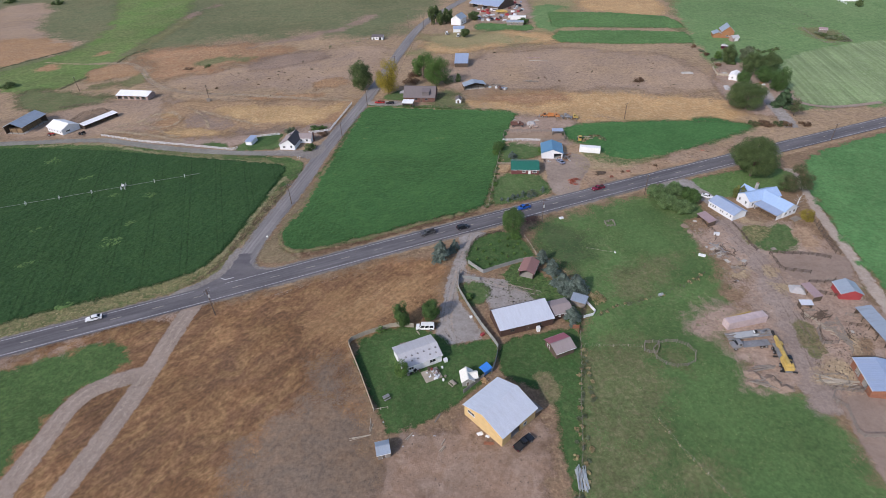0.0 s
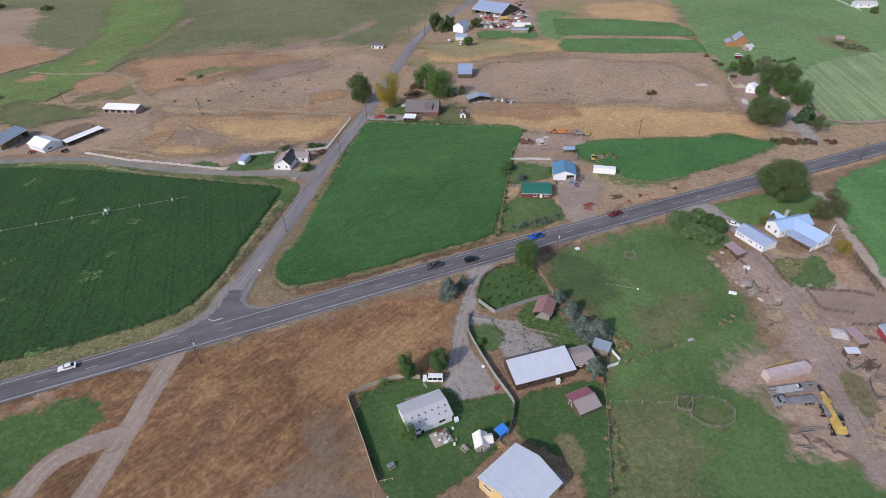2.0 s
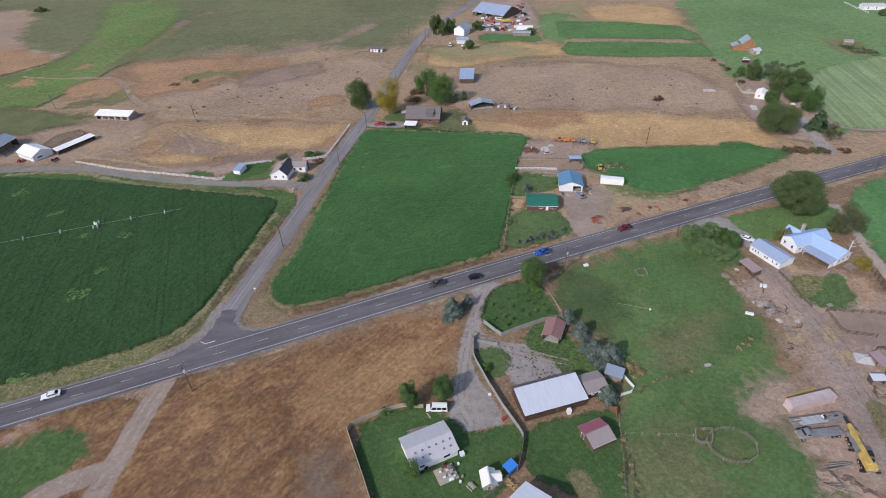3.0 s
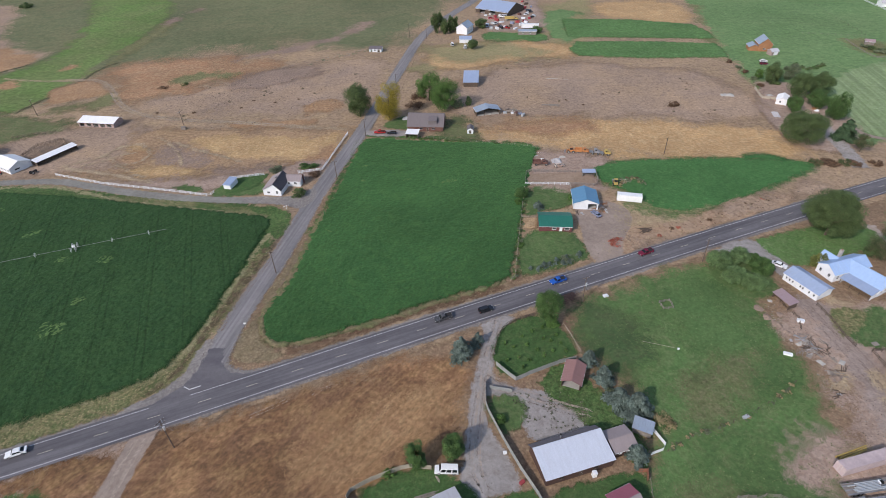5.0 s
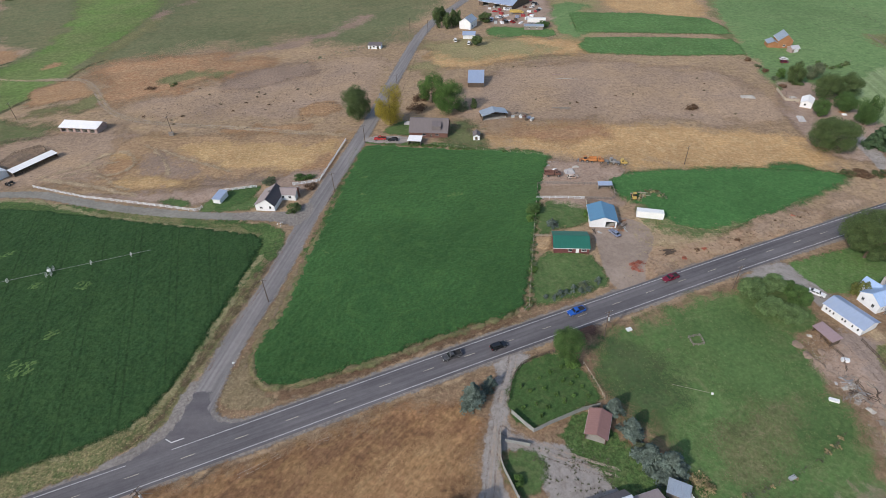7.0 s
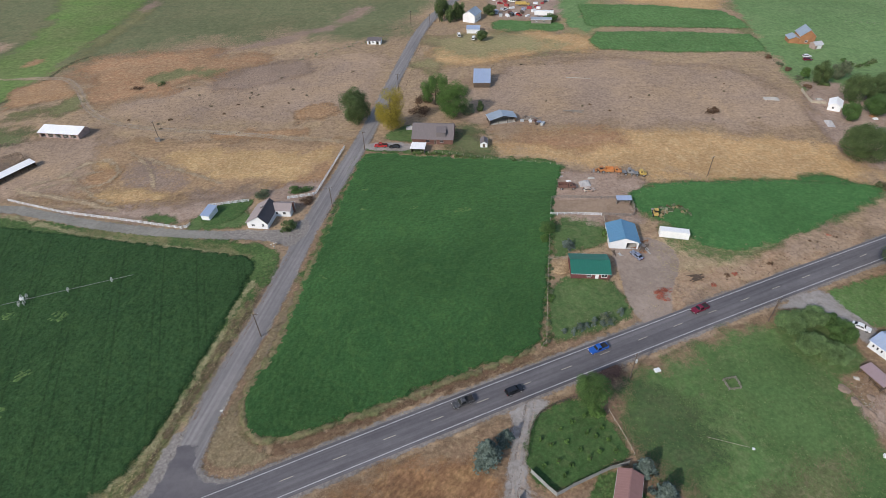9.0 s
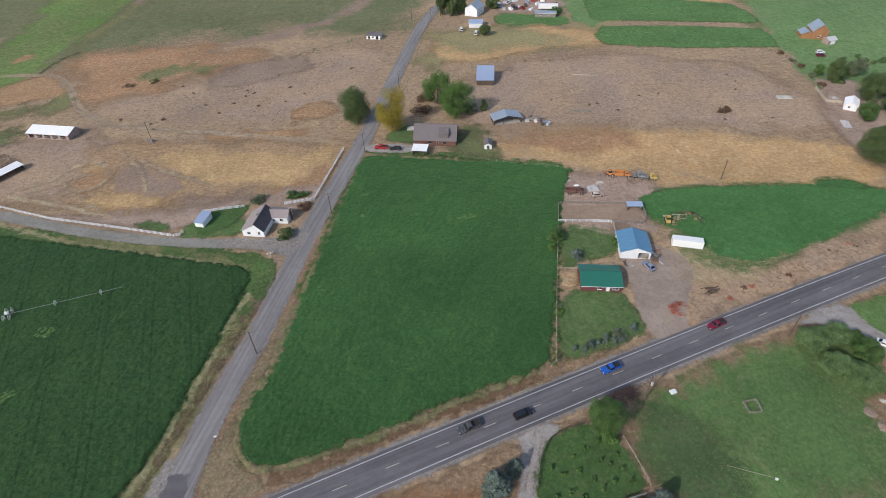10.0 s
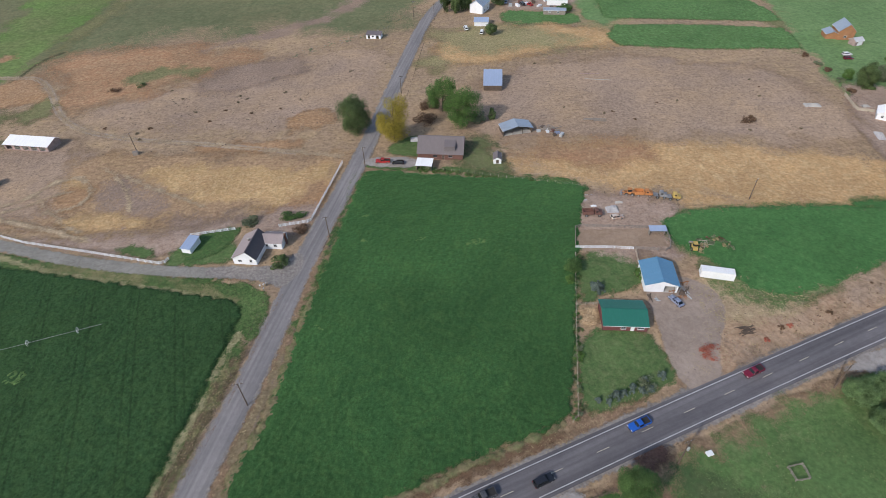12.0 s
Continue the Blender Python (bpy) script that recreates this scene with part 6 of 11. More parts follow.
patch("red_verge", [(-119.5, 115.1), (-103.3, 120.6), (-90.6, 126.2), (-82.7, 121.5), (-83.1, 112.5), (-86.3, 106.8), (-92.0, 112.9), (-102.6, 116.6), (-116.7, 110.7)], M["rust"], "reddish dry verge", "verge", 0.93)
patch("dirt_track", band(rounded([(-79.5, 134), (-80.8, 126), (-81.5, 120), (-82.2, 112), (-82.7, 104), (-83.9, 92.5), (-85.9, 80.5), (-88, 70.5), (-93, 48), (-103, 10)], 2, False), 5.8), M["track"], "pale dirt track leaving the highway", "track", 0.62, smooth=0)
patch("dirt_track", band(rounded([(-84.5, 102.6), (-88.5, 101.2), (-92.9, 99.4), (-97.4, 96.2), (-99.6, 90.5), (-100.3, 81), (-101.4, 72), (-106, 45)], 2, False), 5.8), M["track"], "pale dirt track forking off", "track", 0.62, smooth=0)
patch("homestead_drive", [(6.3, 164.3), (16.7, 166.0), (13.1, 160.3), (8.9, 150.1), (6.5, 142.2), (11.8, 139.1), (17.5, 137.6), (30.5, 135.7), (34.2, 131.5), (31.4, 124.6), (14.0, 122.1), (13.0, 129.8), (10.3, 135.4), (5.5, 137.5), (3.9, 133.1), (4.8, 126.6), (8.4, 118.9), (11.2, 111.1), (6.8, 110.5), (0.9, 108.5), (-3.5, 111.8), (-2.3, 117.6), (-0.7, 127.3), (0.9, 138.2), (3.0, 145.4), (5.7, 155.7)], M["gravel"], "gravel drive and turning yard", "driveway", 0.56, smooth=1)
patch("east_pasture", [(30.9, 166.4), (62.6, 180.0), (95.5, 190.9), (92.1, 174.7), (89.4, 156.3), (89.1, 140.5), (86.7, 122.8), (83.8, 111.5), (80.0, 96.9), (83.5, 81.8), (81.6, 65.6), (27.2, 67.6), (38.6, 106.8), (44.3, 125.0), (43.7, 140.6), (35.9, 153.9)], M["pasture"], "grazed green pasture", "pasture", 0.93)
patch("east_pasture", [(35.3, 89.8), (68.4, 93.9), (88.4, 89.2), (93.3, 80.4), (94.6, 69.6), (92.5, 55.4), (88.9, 42.6), (24.3, 44.8)], M["pasture"], "grazed green pasture", "pasture", 0.93)
patch("lush_pasture", [(53.8, 82.1), (73.3, 88.1), (88.3, 83.9), (91.7, 71.2), (89.4, 54.3), (65.9, 47.4), (43.3, 52.6), (44.3, 66.0)], M["lush"], "lusher green grass in the pasture", "pasture", 0.93)
patch("lush_pasture", [(33.0, 86.2), (38.9, 105.9), (54.4, 114.8), (80.7, 123.1), (82.1, 113.4), (79.0, 100.0), (83.1, 83.1), (81.2, 66.6), (50.6, 67.7)], M["lush"], "lusher green grass in the pasture", "pasture", 0.93)
patch("lush_pasture", [(53.9, 173.8), (82.1, 184.4), (83.2, 172.0), (85.4, 144.0), (91.8, 134.0), (76.7, 128.9), (68.5, 141.6)], M["lush"], "lusher green grass in the pasture", "pasture", 0.93)
patch("worn_grass", [(38.4, 106.8), (47.3, 106.7), (56.3, 105.2), (53.7, 97.2), (43.6, 90.7), (38.0, 85.0), (31.5, 85.3)], M["worn_grass"], "worn yellowish grass in the pasture", "grass", 0.93)
patch("worn_grass", [(38.9, 105.4), (50.3, 109.2), (57.9, 100.3), (55.1, 82.0), (45.6, 70.1), (35.2, 48.5), (25.8, 48.8)], M["worn_grass"], "worn yellowish grass along the fence", "grass", 0.93)
patch("worn_grass", [(46.1, 71.6), (57.6, 74.0), (62.9, 68.0), (55.8, 60.4), (45.8, 59.5)], M["worn_grass"], "worn yellowish grass in the pasture", "grass", 0.93)
patch("worn_grass", [(53.1, 136.2), (67.1, 145.0), (79.6, 148.4), (75.5, 136.9), (59.6, 127.3)], M["worn_grass"], "worn yellowish grass in the pasture", "grass", 0.93)
patch("lush_pasture", [(30.5, 161.2), (36.7, 165.2), (45.9, 167.0), (53.1, 163.1), (56.2, 156.2), (50.4, 147.2), (42.0, 141.0), (35.0, 148.2)], M["lush_dark"], "darker grass in the pasture corner", "pasture", 0.93)
patch("hedge_lawn", [(82.2, 187.1), (95.1, 192.5), (100.6, 186.8), (100.6, 173.7), (97.7, 170.2), (87.9, 167.7), (83.3, 174.2)], M["lawn_pale"], "grass under the shrub trees", "lawn", 0.74, smooth=1)
patch("spruce_grass", [(18.3, 141.9), (27.0, 147.1), (32.4, 142.9), (36.3, 132.9), (40.9, 123.7), (41.3, 114.6), (36.9, 115.2), (34.0, 122.6), (29.6, 128.7), (22.8, 132.0)], M["rough_green"], "rough grass under the spruces", "grass", 0.74, smooth=1)
patch("yard_lawn", [(-28.5, 110.7), (-15.1, 117.7), (-7.4, 116.3), (-0.8, 112.3), (1.5, 108.1), (11.8, 111.2), (15.1, 108.3), (13.1, 100.4), (4.4, 90.2), (-3.3, 84.9), (-14.3, 78.9), (-17.6, 85.9)], M["lawn"], "dark green fenced lawn", "lawn", 0.56, smooth=1)
patch("orchard_lawn", [(10.2, 159.1), (15.7, 163.2), (22.8, 165.8), (28.9, 160.1), (32.5, 150.0), (29.5, 148.4), (12.4, 141.5), (9.0, 144.3), (7.8, 149.9)], M["lawn"], "green orchard lawn with seedlings", "lawn", 0.56, smooth=1)
patch("small_lawn", [(5.5, 137.1), (12.9, 135.8), (15.2, 131.8), (12.6, 127.5), (8.9, 125.0), (4.6, 129.2)], M["lawn_pale"], "small kidney-shaped lawn by the drive", "lawn", 0.56)
patch("back_lawn", [(15.3, 110.1), (26.4, 112.2), (38.9, 114.8), (37.9, 107.2), (36.8, 98.3), (34.0, 88.0), (31.0, 74.0), (28.5, 63.0), (27.0, 64.0), (26.2, 72.2), (26.6, 80.0), (27.6, 87.0), (24.4, 91.4), (20.5, 94.2), (14.1, 96.8)], M["lawn"], "patchy green lawn behind the long house", "lawn", 0.56)
patch("barn_dirt", [(-14.5, 76.7), (-5.0, 80.6), (4.7, 85.1), (8.6, 77.6), (13.8, 75.1), (19.6, 84.0), (24.0, 78.5), (22.8, 69.4), (20.5, 48.9), (-17.5, 50.3), (-17.2, 68.5)], M["yard_soil"], "bare dirt round the ochre barn", "yard", 0.74)
patch("back_dirt", [(24.0, 98.9), (28.6, 97.0), (30.0, 91.1), (26.4, 86.3), (23.6, 89.8)], M["thin_edge"], "worn brownish patch in the lawn", "yard", 0.62)
# east farm
patch("stock_yard", [(91.0, 162.8), (109.5, 168.0), (135.2, 161.0), (132.1, 136.1), (129.9, 114.4), (129.2, 85.6), (106.8, 57.2), (97.5, 68.1), (98.3, 88.8), (92.6, 89.0), (97.8, 106.8), (69.9, 109.3), (70.8, 113.9), (87.7, 116.1), (94.6, 126.4), (95.8, 137.7), (92.7, 147.2)], M["dirt"], "bare stock yard with ruts", "yard", 0.74)
patch("machine_dirt", [(73.1, 119.8), (86.8, 121.6), (100.2, 111.2), (95.7, 94.5), (87.4, 87.5), (78.4, 89.7), (78.3, 99.3), (80.5, 107.7), (70.3, 110.4)], M["dirt"], "dirt patch under the old machines", "yard", 0.74)
patch("farm_road", band(rounded([(105.1, 168.4), (106.3, 157.6), (105.9, 144.7), (103.2, 125.4), (100.5, 111.3), (97.1, 97.1), (93.6, 81.7)], 2, False), 8.0), M["road_dirt"], "packed dirt road through the stock yard", "road", 0.8, smooth=0)
patch("yard_green", [(120.7, 162.4), (126.1, 163.1), (126.0, 153.2), (121.2, 147.6), (114.3, 146.8), (108.2, 149.6), (109.3, 157.5), (114.2, 159.5)], M["lawn_pale"], "small green plot in the stock yard", "lawn", 0.7)
patch("yard_weeds", [(109.1, 163.2), (117.4, 163.7), (119.6, 158.5), (107.6, 150.3), (106.8, 154.4)], M["weeds"], "weedy plot in the stock yard", "weeds", 0.7)
patch("orange_dirt", [(126.7, 160.7), (135.2, 161.5), (131.7, 148.8), (123.6, 146.9)], M["bank"], "orange dirt in the stock yard", "yard", 0.8)
patch("yard_weeds", [(102.6, 115.8), (107.2, 112.0), (105.0, 100.0), (99.4, 98.3), (99.4, 106.7)], M["thin_edge"], "weeds among the scrap wood", "weeds", 0.8)
patch("hay_litter", [(113.4, 106.0), (120.3, 105.7), (115.7, 97.5), (108.3, 97.8)], M["verge"], "straw litter in the pens", "litter", 0.8)
patch("straw_litter", [(105.1, 130.7), (109.2, 130.9), (107.4, 125.0), (103.3, 124.5)], M["litter"], "trampled straw and chaff on the yard dirt", "litter", 0.7)
patch("straw_litter", [(94.5, 139.0), (101.1, 140.4), (98.9, 134.4), (93.1, 133.9)], M["litter"], "trampled straw and chaff on the yard dirt", "litter", 0.7)
patch("straw_litter", [(107.9, 140.0), (109.5, 135.5), (106.0, 132.3), (104.8, 137.5)], M["litter"], "trampled straw and chaff on the yard dirt", "litter", 0.7)
patch("straw_litter", [(85.9, 118.0), (93.3, 119.1), (88.2, 114.4), (81.8, 114.1)], M["litter"], "trampled straw and chaff on the yard dirt", "litter", 0.7)
patch("straw_litter", [(95.0, 92.3), (106.2, 100.2), (108.8, 97.7), (105.0, 88.9), (96.9, 88.6)], M["litter"], "trampled straw and chaff on the yard dirt", "litter", 0.7)
patch("straw_litter", [(113.5, 108.3), (115.6, 105.6), (115.6, 99.8), (111.4, 100.8)], M["litter"], "trampled straw and chaff on the yard dirt", "litter", 0.7)
patch("straw_litter", [(110, 168.5), (118, 167), (121, 163.5), (112, 162.5)], M["litter"], "trampled straw and chaff on the yard dirt", "litter", 0.7)
patch("east_field", [(158.4, 211.2), (178.0, 222.4), (224.8, 241.3), (262.7, 195.3), (142.9, 84.9), (136.5, 124.1), (138.6, 140.6), (144.7, 169.5), (149.1, 191.9)], M["alfalfa_e"], "bright green field east of the farm", "field", 0.93, crop=0.2, uneven=0.2)
patch("lane_verge", band(rounded([(151.5, 196.0), (150.0, 186.5), (145.2, 168.0), (142.6, 150.0), (138.6, 131.5), (135.0, 113.4)], 2, False), 3.4), M["olive_p"], "dry weedy verge beside the lane", "verge", 0.8)
patch("east_lane", band(rounded([(148.9, 204.1), (146.9, 187.5), (141.8, 168.9), (139.3, 150.9), (135.3, 132.4), (131.8, 114.3), (123.9, 82.4)], 2, False), 4.0), M["pale_lane"], "gravel lane along the field", "road", 0.62, smooth=0)
patch("paddock", [(110.9, 145.3), (121.2, 145.7), (137.6, 144.3), (130.0, 129.0), (121.3, 128.6), (110.4, 133.7)], M["paddock"], "smooth brown riding paddock", "paddock", 0.62, smooth=1)
patch("paddock", [(98.6, 87.0), (116.1, 87.2), (113.8, 57.0), (99.9, 48.4), (94.8, 64.1), (95.5, 71.0)], M["paddock"], "bare brown paddock", "paddock", 0.62, smooth=1)
patch("farm_lawn", [(103.2, 197.4), (114.1, 200.9), (127.3, 204.4), (147.0, 207.8), (148.7, 191.0), (134.3, 189.1), (114.7, 182.3), (107.0, 184.9), (101.5, 188.5)], M["lawn_bright"], "farmhouse front lawn", "lawn", 0.62)
patch("farm_drive", [(85.2, 192.3), (97.8, 196.6), (102.6, 196.3), (101.5, 188.5), (106.5, 184.7), (108.7, 180.2), (111.1, 171.5), (104.1, 176.7), (101.5, 184.5), (98.8, 190.3), (92.7, 191.8)], M["gravel"], "gravel farmhouse drive", "driveway", 0.62, smooth=1)
patch("farm_drive", [(91.1, 195.8), (99.9, 198.7), (104.3, 198.5), (105.4, 192.0), (107.9, 186.6), (109.6, 182.0), (106.0, 176.8), (103.2, 181.4), (100.9, 187.2), (97.6, 192.1), (92.2, 193.6)], M["gravel"], "gravel drive from the highway to the farmhouse", "driveway", 0.62, smooth=1)
# farmstead between the fields
patch("bank", [(14.9, 180.1), (24.3, 186.3), (45.9, 189.1), (61.3, 195.8), (82.4, 202.7), (111.3, 213.0), (126.0, 217.5), (133.1, 227.6), (115.9, 222.0), (88.5, 211.2), (80.4, 210.7), (76.6, 219.5), (69.3, 231.7), (59.1, 229.8), (49.3, 225.7), (54.4, 212.2), (44.4, 190.8), (24.9, 188.6)], M["bank"], "dry reddish roadside bank", "bank", 0.93)
patch("bank_straw", [(67.6, 231.8), (75.6, 217.3), (87.7, 212.7), (104.0, 218.9), (84.9, 207.4), (65.6, 205.6), (60.6, 216.1)], M["bank"], "straw bank beside the alfalfa", "bank", 0.93)
patch("bare_earth", [(71.7, 206.1), (89.0, 211.5), (108.5, 219.3), (135.5, 229.5), (155.1, 237.3), (150.1, 230.3), (130.9, 222.4), (104.7, 212.5), (82.7, 204.5), (65.3, 197.8)], M["soil"], "bare reddish earth along the highway bank", "bank", 0.62, smooth=1, uneven=0.9)
patch("dry_weeds", [(61.4, 226.5), (70.1, 228.8), (74.6, 221.8), (85.8, 216.8), (96.6, 216.6), (84.9, 211.3), (70.1, 207.9), (62.1, 212.3)], M["litter"], "dry straw weeds below the alfalfa", "verge", 0.62, smooth=1, uneven=0.2)
patch("weedy_apron", [(66.4, 231.0), (66.4, 221.4), (72.3, 216.0), (82.2, 212.3), (94.5, 216.2), (104.0, 221.0), (96.0, 222.0), (84.0, 222.0), (76.0, 226.0), (70.0, 234.0)], M["weeds_apron"], "thin green weeds spreading from the alfalfa", "weeds", 0.7)
patch("homestead_dirt", [(47.3, 226.6), (59.8, 227.8), (67.0, 221.6), (66.7, 212.2), (58.9, 200.5), (56.6, 191.3), (48.8, 186.9), (46.1, 190.7), (44.8, 197.9), (46.3, 208.4), (46.2, 216.1)], M["track"], "pale dirt drive before the garage", "driveway", 0.62)
patch("front_lawn", [(24.1, 209.8), (43.8, 207.6), (44.2, 199.1), (46.3, 192.4), (37.5, 188.3), (28.9, 184.8), (19.0, 182.7)], M["lawn_pale"], "mown lawn before the green-roofed house", "lawn", 0.62, smooth=1)
patch("side_lawn", [(31.2, 240.7), (48.9, 238.8), (46.2, 222.1), (32.3, 221.9), (32.1, 219.2), (26.9, 218.5)], M["lawn_pale"], "green lawn beside the house", "lawn", 0.62, smooth=1)
patch("yard_dirt", [(38.5, 271.3), (65.8, 266.3), (70.0, 258.9), (60.3, 251.5), (60.9, 237.0), (58.1, 235.6), (29.3, 240.2), (32.0, 254.4)], M["dirt"], "dirt yard with parked old trucks", "yard", 0.62)
patch("riding_ring", [(32.7, 250.7), (58.7, 249.5), (60.0, 240.6), (31.0, 242.0)], M["ring_dirt"], "brown dirt riding ring", "paddock", 0.62, smooth=0)
patch("wood_chips", [(26.7, 217.4), (31.8, 217.1), (30.5, 210.1), (25.2, 209.9)], M["chips"], "pile of wood chips by the wall", "chips", 0.5, crop=0.4, uneven=0.4)
patch("grey_house_lawn", [(-34.7, 304.5), (-18.2, 319.0), (-16.9, 300.5), (-20.6, 298.4)], M["lawn_pale"], "shaded lawn by the grey house", "lawn", 0.93)
patch("grey_house_drive", [(-40.8, 300.1), (-18.1, 298.7), (-18.1, 291.1), (-40.3, 293.8)], M["gravel"], "gravel drive of the grey house", "driveway", 0.74, smooth=1)
patch("grey_house_yard", [(-4.5, 304.5), (13.9, 316.1), (13.5, 292.2), (11.1, 286.4), (-5.1, 290.9)], M["worn_grass"], "dry grassy yard round the grey house", "yard", 0.93)
patch("white_house_lawn", [(-94.9, 255.8), (-79.5, 260.8), (-79.1, 254.6), (-84.7, 244.9), (-95.3, 243.7)], M["lawn"], "small lawn of the white house", "lawn", 0.74, smooth=1)
patch("tree_dirt", [(176.2, 347.6), (191.1, 345.9), (200.4, 318.5), (196.6, 289.3), (185.5, 263.0), (167.6, 258.0), (157.0, 269.6), (158.3, 297.0)], M["dirt"], "bare shaded dirt under the tall trees", "ground", 1.2)
patch("gravel_track", band(rounded([(172.4, 244.7), (176.6, 265.1), (179.0, 281.6), (182.6, 295.9)], 2, False), 7.0), M["gravel"], "gravel drive under the tall trees", "driveway", 0.93, smooth=0)
patch("hay_track", band(rounded([(234.2, 271.6), (207.2, 266.4), (192.9, 272.4), (192.4, 285.5)], 2, False), 3.0), M["track"], "pale track at the hayfield edge", "track", 0.93, smooth=0)


def highway():
    z = LAYER[0] + 0.01
    road = tagged(part("highway", strip(B(), HIGHWAY, 4.35, -4.35, z), M["tarmac"]), "grey two-lane highway with painted lines", "road", kind="structure")
    for d in (3.45, -3.45):
        cuts = [HIGHWAY]
        if d > 0:
            # the edge line stops at the side road
            fine = resample(HIGHWAY, 2.0)
            cuts = [[p for p in fine if p[0] < -80], [p for p in fine if p[0] > -71.7]]
        for c in cuts:
            part("edge_line", strip(B(), c, d + 0.075, d - 0.075, z + 0.006), M["line_w"], road, "white edge line")
    fine = resample(HIGHWAY, 12.19)
    start = [p for p in fine if -150 < p[0] < 330]
    for p in start:
        ang = math.atan2(0.38, 1.0)
        q = Vector(p) + Vector((-2.94, -1.10))
        part("lane_dash", box(B(), 0, 0, 0, 3.2, 0.12, 0.006), M["line_y"], road, "faded yellow dash", at=pose(q.x, q.y, z + 0.008, 0, 0, math.degrees(ang)))
    # stop line of the side road
    a, b, c = (-75.4, 143.5), (-73.7, 142.5), (-71.0, 143.6)
    part("stop_line", strip(B(), [b, c], 0.16, -0.16, z + 0.03), M["line_w"], road, "white stop line")
    part("stop_line", strip(B(), [a, b], 0.13, -0.13, z + 0.036), M["line_w"], road, "white stop line")
    return z


ROAD_Z = highway()


# worn wheel lines and loose stones
ruts("wheel_rut", [(103.3, 162.2), (104.5, 149.9), (105.2, 136.8), (103.9, 121.8), (101.4, 107.8), (97.4, 91.4)], 2.2, 0.55, "damp wheel rut in the dirt road", seed=1)
ruts("wheel_rut", [(106.3, 164.4), (107.0, 152.2), (107.8, 136.7), (107.1, 121.6), (104.7, 105.6)], 2.4, 0.5, "damp wheel rut in the dirt road", seed=2)
ruts("farm_rut", [(-244.9, 390.6), (-222.0, 390.0), (-212.0, 387.4), (-198.6, 371.8), (-186.0, 351.0), (-171.6, 335.2), (-150.4, 324.6), (-132.7, 320.2), (-108.9, 316.0), (-86.9, 310.8), (-67.0, 305.9)], 2.3, 1.0, "pale twin rut of the farm track", "rut_pale", 0.2, seed=49)
ruts("wheel_rut", [(-80.6, 128), (-81.5, 120), (-82.2, 112), (-82.7, 104), (-83.9, 92.5), (-85.9, 80.5), (-88, 70.5), (-93, 48)], 2.2, 1.0, "pale wheel rut in the dirt track", "rut_pale", 0.2, seed=41)
ruts("wheel_rut", [(-88.5, 101.2), (-92.9, 99.4), (-97.4, 96.2), (-99.6, 90.5), (-100.3, 81), (-101.4, 72)], 2.2, 1.0, "pale wheel rut in the dirt track", "rut_pale", 0.2, seed=42)
ruts("grass_rut", [(-56.0, 132.9), (-53.9, 134.0), (-50.3, 135.8), (-46.8, 138.0)], 0.9, 0.16, "thin pale rut along the roadside", "rut_pale", 0.3, seed=45)
ruts("grass_rut", [(-40.4, 138.9), (-38.3, 141.0), (-36.4, 141.7), (-32.4, 143.4)], 0.7, 0.14, "thin pale rut along the roadside", "rut_pale", 0.3, seed=46)
ruts("wheel_rut", [(11.6, 165.0), (8.0, 153.2), (5.0, 143.2), (2.0, 127.6), (0.4, 118.0), (2.0, 111.0)], 1.7, 0.75, "pale worn wheel track in the gravel drive", "rut_pale", 0.15, seed=47)
ruts("wheel_rut", [(5.6, 143.2), (11.6, 138.4), (21.7, 133.4), (31.0, 129.6)], 1.8, 0.7, "pale worn wheel track in the gravel yard", "rut_pale", 0.15, seed=48)
ruts("wheel_rut", [(11.2, 164.6), (7.3, 152.9), (4.2, 142.8), (1.2, 127.2), (-0.4, 117.5), (2.5, 111.0)], 1.8, 0.5, "wheel rut in the gravel drive", seed=5)
ruts("wheel_rut", [(4.9, 142.8), (11.2, 137.2), (21.7, 132.1), (30.7, 128.9)], 1.8, 0.5, "wheel rut in the gravel yard", seed=6)
ruts("wheel_rut", [(-40.0, 283.8), (-46.2, 256.5), (-51.7, 237.0)], 1.7, 0.6, "worn wheel line on the side road", "tyre_mark", seed=8)
rubble("yard_stones", [(89.7, 167.2), (101.7, 164.4), (101.1, 135.4), (97.9, 117.7), (92.0, 128.0), (92.4, 141.8)], 500, 0.10, "stone", "loose pale stones in the yard", 1, 5.0)
rubble("yard_clods", [(89.7, 167.2), (106.7, 164.4), (114.6, 149.2), (107.4, 107.5), (97.0, 108.0), (88.6, 126.2), (92.4, 141.8)], 700, 0.10, "clod", "dark clods in the yard dirt", 2, 5.0)
rubble("drive_stones", [(6.3, 164.3), (16.7, 166.0), (6.5, 142.2), (30.5, 135.7), (31.4, 124.6), (14.0, 122.1), (5.5, 137.5), (4.8, 126.6), (11.2, 111.1), (0.9, 108.5), (-3.5, 111.8), (0.9, 138.2)], 350, 0.07, "clod", "dark stones in the gravel drive", 3, 3.0)
rubble("drive_stones", [(6.3, 164.3), (16.7, 166.0), (6.5, 142.2), (30.5, 135.7), (31.4, 124.6), (14.0, 122.1), (5.5, 137.5), (4.8, 126.6), (11.2, 111.1), (0.9, 108.5), (-3.5, 111.8), (0.9, 138.2)], 350, 0.07, "stone", "pale stones in the gravel drive", 4, 3.0)
rubble("soil_stones", [(-42.6, 88.0), (-36.7, 104.9), (-22.4, 88.9), (-18.4, 78.8), (-17.5, 64.2), (-19.1, 54.8), (-47.4, 55.8)], 160, 0.07, "clod", "small stones on the bare soil", 5, 6.0)
